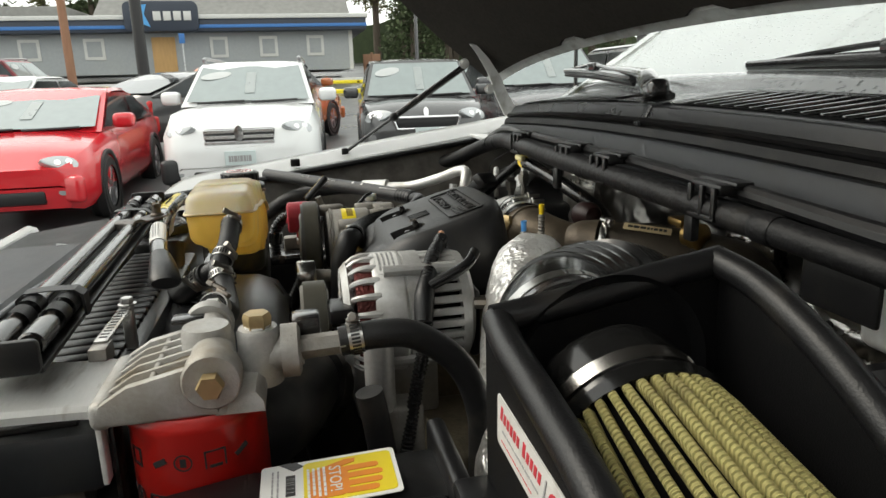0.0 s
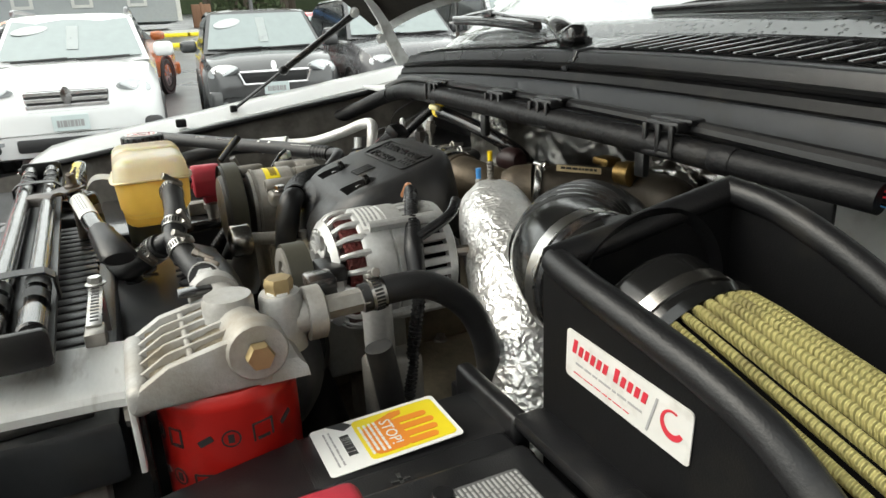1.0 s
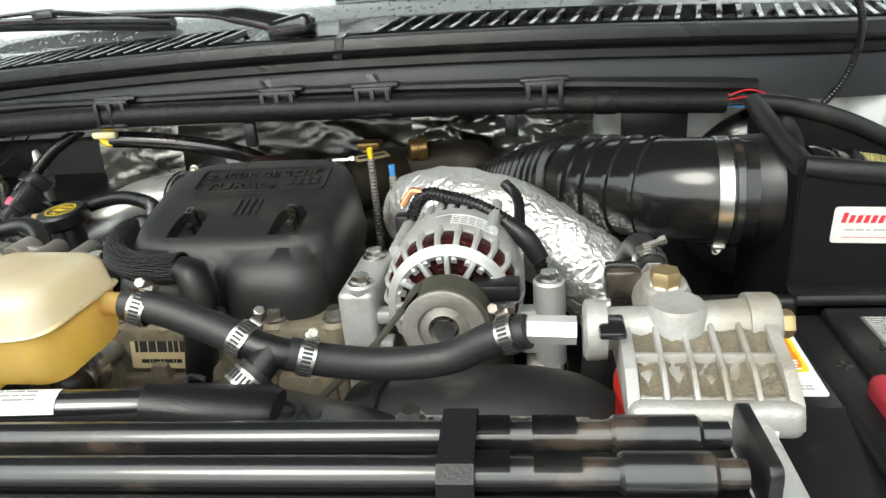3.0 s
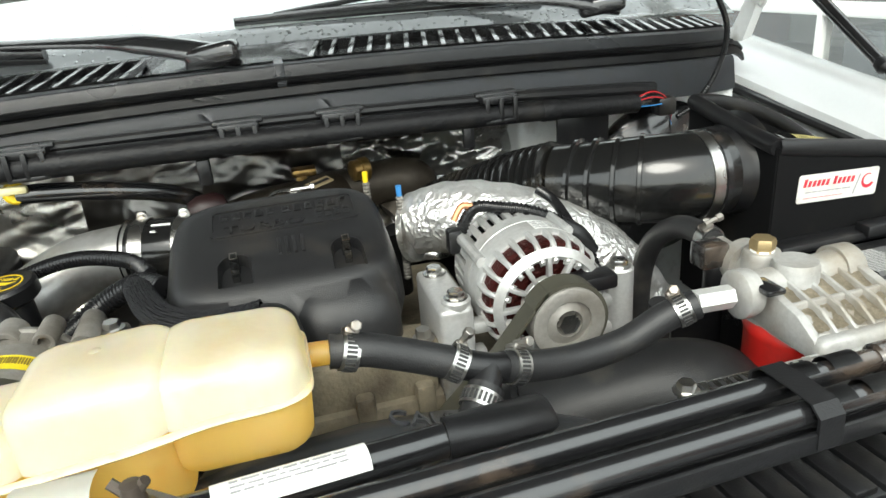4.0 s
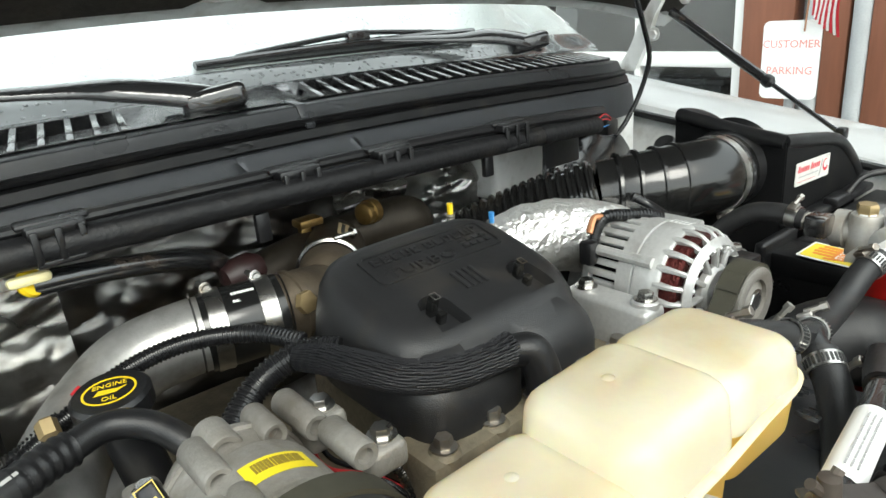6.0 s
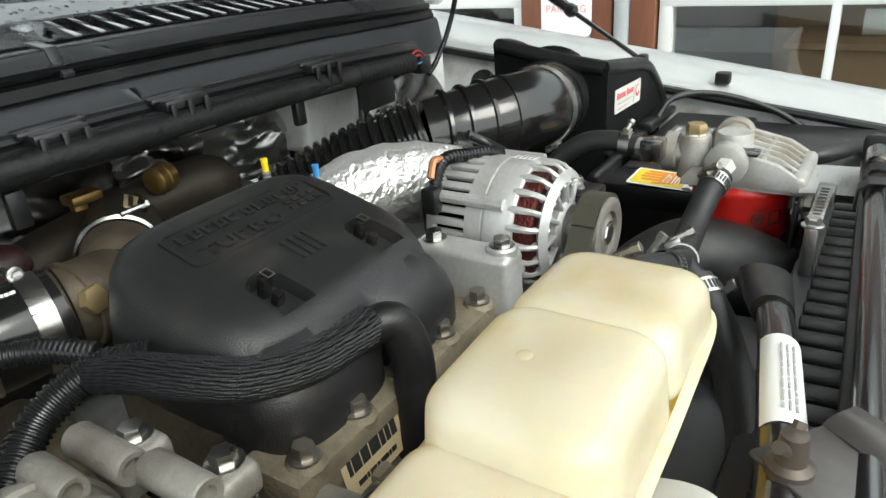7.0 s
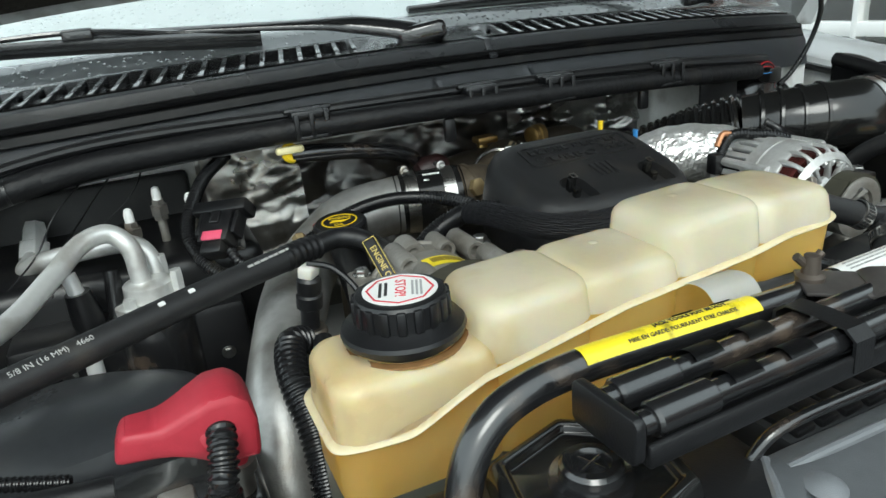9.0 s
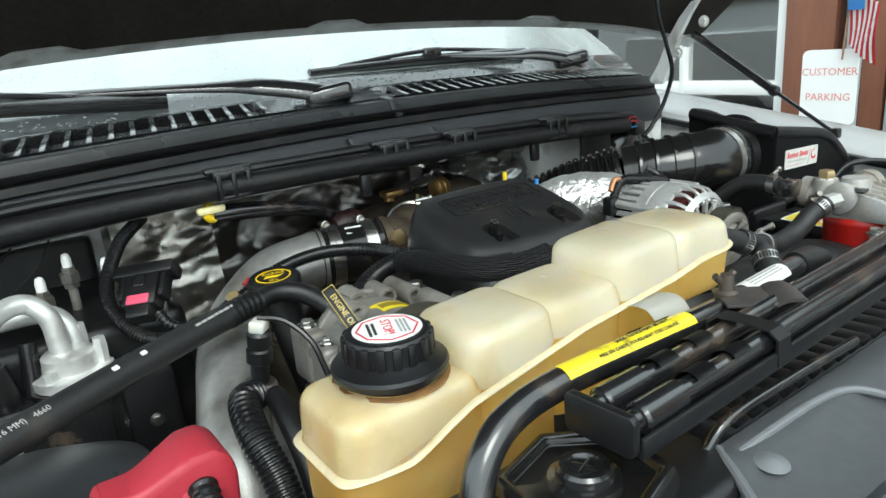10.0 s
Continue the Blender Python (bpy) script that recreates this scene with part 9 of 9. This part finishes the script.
def tree(x, y, h, spread, fir):
    z0 = ground_z(x)
    ob = thing("tree", (x, y, z0), "tall dark green conifer beyond the lot" if fir else "thin olive-leaved tree with gaps", "tree", "trees beyond the lot")
    bm = tube([(x, y, z0 - 0.2), (x + 0.1, y, z0 + h * 0.5), (x, y + 0.1, z0 + h * 0.97)], [h * 0.018 + 0.1, h * 0.012 + 0.05, 0.03], 8)
    limbs = []
    for k in range(26 if fir else 16):
        f = 0.12 + 0.85 * k / 26 if fir else 0.3 + 0.65 * rng.random()
        a = rng.uniform(0, 2 * math.pi)
        r = spread * ((1 - f) * 0.95 + 0.08) if fir else spread * rng.uniform(0.5, 1.0) * (1 - 0.4 * f)
        p0, p1 = V((x, y, z0 + h * f)), V((x + r * math.cos(a), y + r * math.sin(a), z0 + h * f + (-0.1 * r if fir else 0.5 * r)))
        tube([p0, p0.lerp(p1, 0.5) + V((0, 0, 0.1)), p1], [0.05, 0.035, 0.015], 5, 2, bm=bm)
        limbs.append((p0, p1))
    part("trunk", bm, bark, ob)
    verts, faces = [], []
    for p0, p1 in limbs:
        for _ in range(120 if fir else 110):
            u = rng.uniform(0.15, 1.05)
            c = p0.lerp(p1, u) + V((rng.gauss(0, 0.3), rng.gauss(0, 0.3), rng.gauss(-0.1 if fir else 0.1, 0.25))) * (0.6 + 0.4 * spread / 2)
            d1 = V((rng.gauss(0, 1), rng.gauss(0, 1), rng.gauss(-0.3, 0.6))).normalized() * rng.uniform(0.12, 0.3)
            d2 = d1.orthogonal().normalized() * rng.uniform(0.05, 0.14)
            i = len(verts)
            verts += [c - d1, c + d2, c + d1, c - d2]
            faces.append((i, i + 1, i + 2, i + 3))
    me = bpy.data.meshes.new("crown")
    me.from_pydata([tuple(v) for v in verts], [], faces)
    me.materials.append(leaf_a if fir else leaf_b)
    crown = new("crown", me)
    crown.parent = ob
    crown.matrix_parent_inverse = Matrix.Translation(-ob.location)
    return ob


for x, y, h, s, fir in ((-62, 8.5, 15, 3.2, False), (-66, 11.5, 13, 3.2, False), (-60, 14.5, 14, 3.4, False), (-70, 17.5, 17, 3.6, True), (-63, 20.5, 12, 3.2, False), (-66, 24, 15, 3.6, True), (-58, 18, 9, 3.0, False), (-72, 14, 18, 3.6, True), (-60, 28, 14, 3.6, True), (-64, 33, 15, 3.8, True), (-58, 11, 9, 2.8, True),
                        (-60, -14, 12, 3.6, True), (-62, -18, 13, 3.6, False), (-60, -22, 12, 3.6, True), (-63, -27, 14, 3.6, True), (-60, -32, 13, 3.6, False), (-62, -8, 11, 3.4, False), (-64, -2, 10, 3.2, True)):
    tree(x, y, h, s, fir)
bm = bmesh.new()
prof = [V((-74, -60 + 10 * k, ground_z(-74) + 5.0 + 2.5 * math.sin(k * 1.7) + 1.5 * math.sin(k * 3.1))) for k in range(16)]
loft([[V((-74, p.y, 1.5)), V((-74, p.y, p.z)), V((-76, p.y, p.z - 1)), V((-76, p.y, 1.5))] for p in prof], bm=bm)
woods = part("backdrop", bm, leaf_a)
tagged(woods, "distant band of dark woods", "woods", kind="structure")

# ---- shop front beside the truck ----
front_wood = mat("red_brown_cladding", (0.2, 0.075, 0.04), 0.55, grain=0.25, gscale=30, stain=0.3, sscale=4, stretch=(1, 1, 0.12), bump=0.2, bscale=60)
white_frame = mat("white_window_frame", (0.78, 0.78, 0.76), 0.4, grain=0.03, stain=0.05)
shop_glass = mat("shop_glass", (0.9, 0.95, 0.95), 0.02, grain=0.0, stain=0.02, trans=1.0, rvar=0.01)
shop_glass.node_tree.nodes["Principled BSDF"].inputs["IOR"].default_value = 2.1
faded_red = mat("faded_red_paint", (0.72, 0.28, 0.25), 0.5, grain=0.05)
inside = mat("dim_interior", (0.3, 0.28, 0.25), 0.8, grain=0.2, gscale=4, stain=0.4, sscale=0.8)
store = thing("storefront", (3.8, 2, 0), "shop front with white framed windows and red-brown cladding", "building")
SX = 3.6
part("roof_slab", rbox((SX - 0.3, -7, 3.1), (SX + 5, 9, 3.5), 0.03), pale, store)
part("header", rbox((SX, -7, 2.55), (SX + 0.15, 9, 3.1), 0.01), front_wood, store)
part("back_wall", rbox((SX + 4.0, -7, 0), (SX + 4.2, 9, 3.1), 0.01), inside, store)
part("floor_slab", rbox((SX, -7, 0.0), (SX + 4.2, 9, 0.1), 0.01), inside, store)
part("ceiling_slab", rbox((SX, -7, 2.95), (SX + 4.2, 9, 3.1), 0.01), inside, store)
for y in (-7, 9):
    part("end_wall", rbox((SX, y - 0.1, 0), (SX + 4.2, y + 0.1, 3.1), 0.01), front_wood, store)
for y0, y1 in ((1.55, 1.69), (1.79, 1.91), (2.06, 2.34), (-3.1, -2.7), (5.6, 6.0)):
    part("cladding_board", rbox((SX - 0.06, y0, 0), (SX + 0.12, y1, 2.6), 0.008), front_wood, store, "red-brown stained board")
part("cladding_backing", rbox((SX + 0.05, 1.5, 0), (SX + 0.11, 2.3, 2.6), 0.005), p_silver, store)
for y in (1.735, 1.955):
    part("grey_downpipe", tube([(SX - 0.04, y, 0), (SX - 0.04, y, 1.3), (SX - 0.04, y, 2.6)], 0.045, 12), mat("grey_pipe_paint", (0.42, 0.44, 0.45), 0.4), store)
for y0, y1, cuts in ((-2.7, 1.54, (0.71, -0.9)), (2.34, 5.6, (3.045, 3.98))):
    wdw = part("shop_window", rbox((SX - 0.02, y0, 0.0), (SX + 0.08, y1, 0.28), 0.01), white_frame, store, "white framed shop window")
    for z0, z1 in ((1.045, 1.13), (1.62, 1.70), (2.48, 2.56)):
        part("transom", rbox((SX - 0.03, y0, z0), (SX + 0.08, y1, z1), 0.008), white_frame, wdw)
    for y in (y0 + 0.03, y1 - 0.035):
        part("jamb", rbox((SX - 0.028, y - 0.035, 0.0), (SX + 0.078, y + 0.035, 2.55), 0.008), white_frame, wdw)
    for y in cuts:
        part("muntin", rbox((SX - 0.032, y - 0.02, 0.0), (SX + 0.07, y + 0.02, 2.5), 0.006), white_frame, wdw)
    pane = part("pane", rbox((SX + 0.02, y0, 0.25), (SX + 0.026, y1, 2.5), 0), shop_glass, wdw)
    pane.visible_shadow = False
cardboard = mat("cardboard", (0.35, 0.22, 0.12), 0.7, grain=0.1)
for lo, hi, mt, nm, lb in (((SX + 0.5, -0.2, 0.1), (SX + 1.1, 0.95, 0.75), cardboard, "display_counter", "brown wooden counter behind the glass"), ((SX + 0.6, 2.8, 0.1), (SX + 1.2, 4.4, 0.85), p_dark, "display_counter", "dark counter behind the glass"), ((SX + 2.2, 2.5, 0.1), (SX + 2.6, 3.3, 1.9), inside, "shelf_unit", "dim shelf unit in the shop"), ((SX + 2.4, 0.2, 0.1), (SX + 2.8, 1.3, 1.7), cardboard, "shelf_unit", "brown shelf unit in the shop")):
    ob = thing(nm, ((lo[0] + hi[0]) / 2, (lo[1] + hi[1]) / 2, 0.1), lb, "furniture")
    part("carcass", rbox(lo, hi, 0.02), mt, ob)
    part("top", rbox((lo[0] - 0.03, lo[1] - 0.03, hi[2]), (hi[0] + 0.03, hi[1] + 0.03, hi[2] + 0.04), 0.01), mt, ob)
roll = thing("paper_roll", (SX + 0.75, 0.45, 0.79), "white paper roll on the counter", "paper roll")
part("roll", tube([(SX + 0.75, 0.2, 0.86), (SX + 0.75, 0.62, 0.86)], 0.07, 20), white_label, roll)
sign = thing("parking_sign", (3.2, 1.9, 0), "white customer parking sign with red lettering", "sign")
part("post", tube([(3.22, 1.905, 0), (3.22, 1.905, 1.25)], 0.025, 10), p_silver, sign)
sgf = surface((3.19, 1.905, 1.135), (0.05, -1, 0.0), (0, 0, 1))
part("board", panel(0.27, 0.37, sgf, 0.006, 0.03), white_label, sign)
lettering("CUSTOMER", 0.052, sgf @ Matrix.Translation((0, 0.075, 0.0065)), sign, faded_red, "lettering", 0.0006)
lettering("PARKING", 0.052, sgf @ Matrix.Translation((0, -0.05, 0.0065)), sign, faded_red, "lettering", 0.0006)
flag = thing("small_flag", (3.17, 1.82, 1.25), "small striped cloth flag on a stick", "flag")
part("stick", tube([(3.173, 1.842, 1.27), (3.172, 1.835, 1.4), (3.17, 1.815, 1.66)], 0.005, 8), wood_pole, flag)
for k in range(11):
    rings = []
    for i in range(9):
        u = i / 8
        yy = 1.822 - 0.012 * k + 0.006 * math.sin(5 * u + k * 0.5)
        rings.append([V((3.168 + 0.012 * math.sin(3 * u + 0.4 * k), yy - dy, 1.62 - 0.28 * u - 0.01 * k)) for dy in (0, 0.0125)])
    part("flag_stripe", solid(loft(rings, cap=False, closed=False), 0.001), red_ink if k % 2 == 0 else white_label, flag)
part("flag_canton", rbox((3.150, 1.75, 1.50), (3.153, 1.825, 1.62), 0.001), blue, flag)

# Radio mast of the truck
part("radio_mast", tube([(-0.95, 1.42, 1.36), (-0.95, 1.42, 1.6), (-0.95, 1.43, 2.1)], 0.006, 8), black_paint, truck)
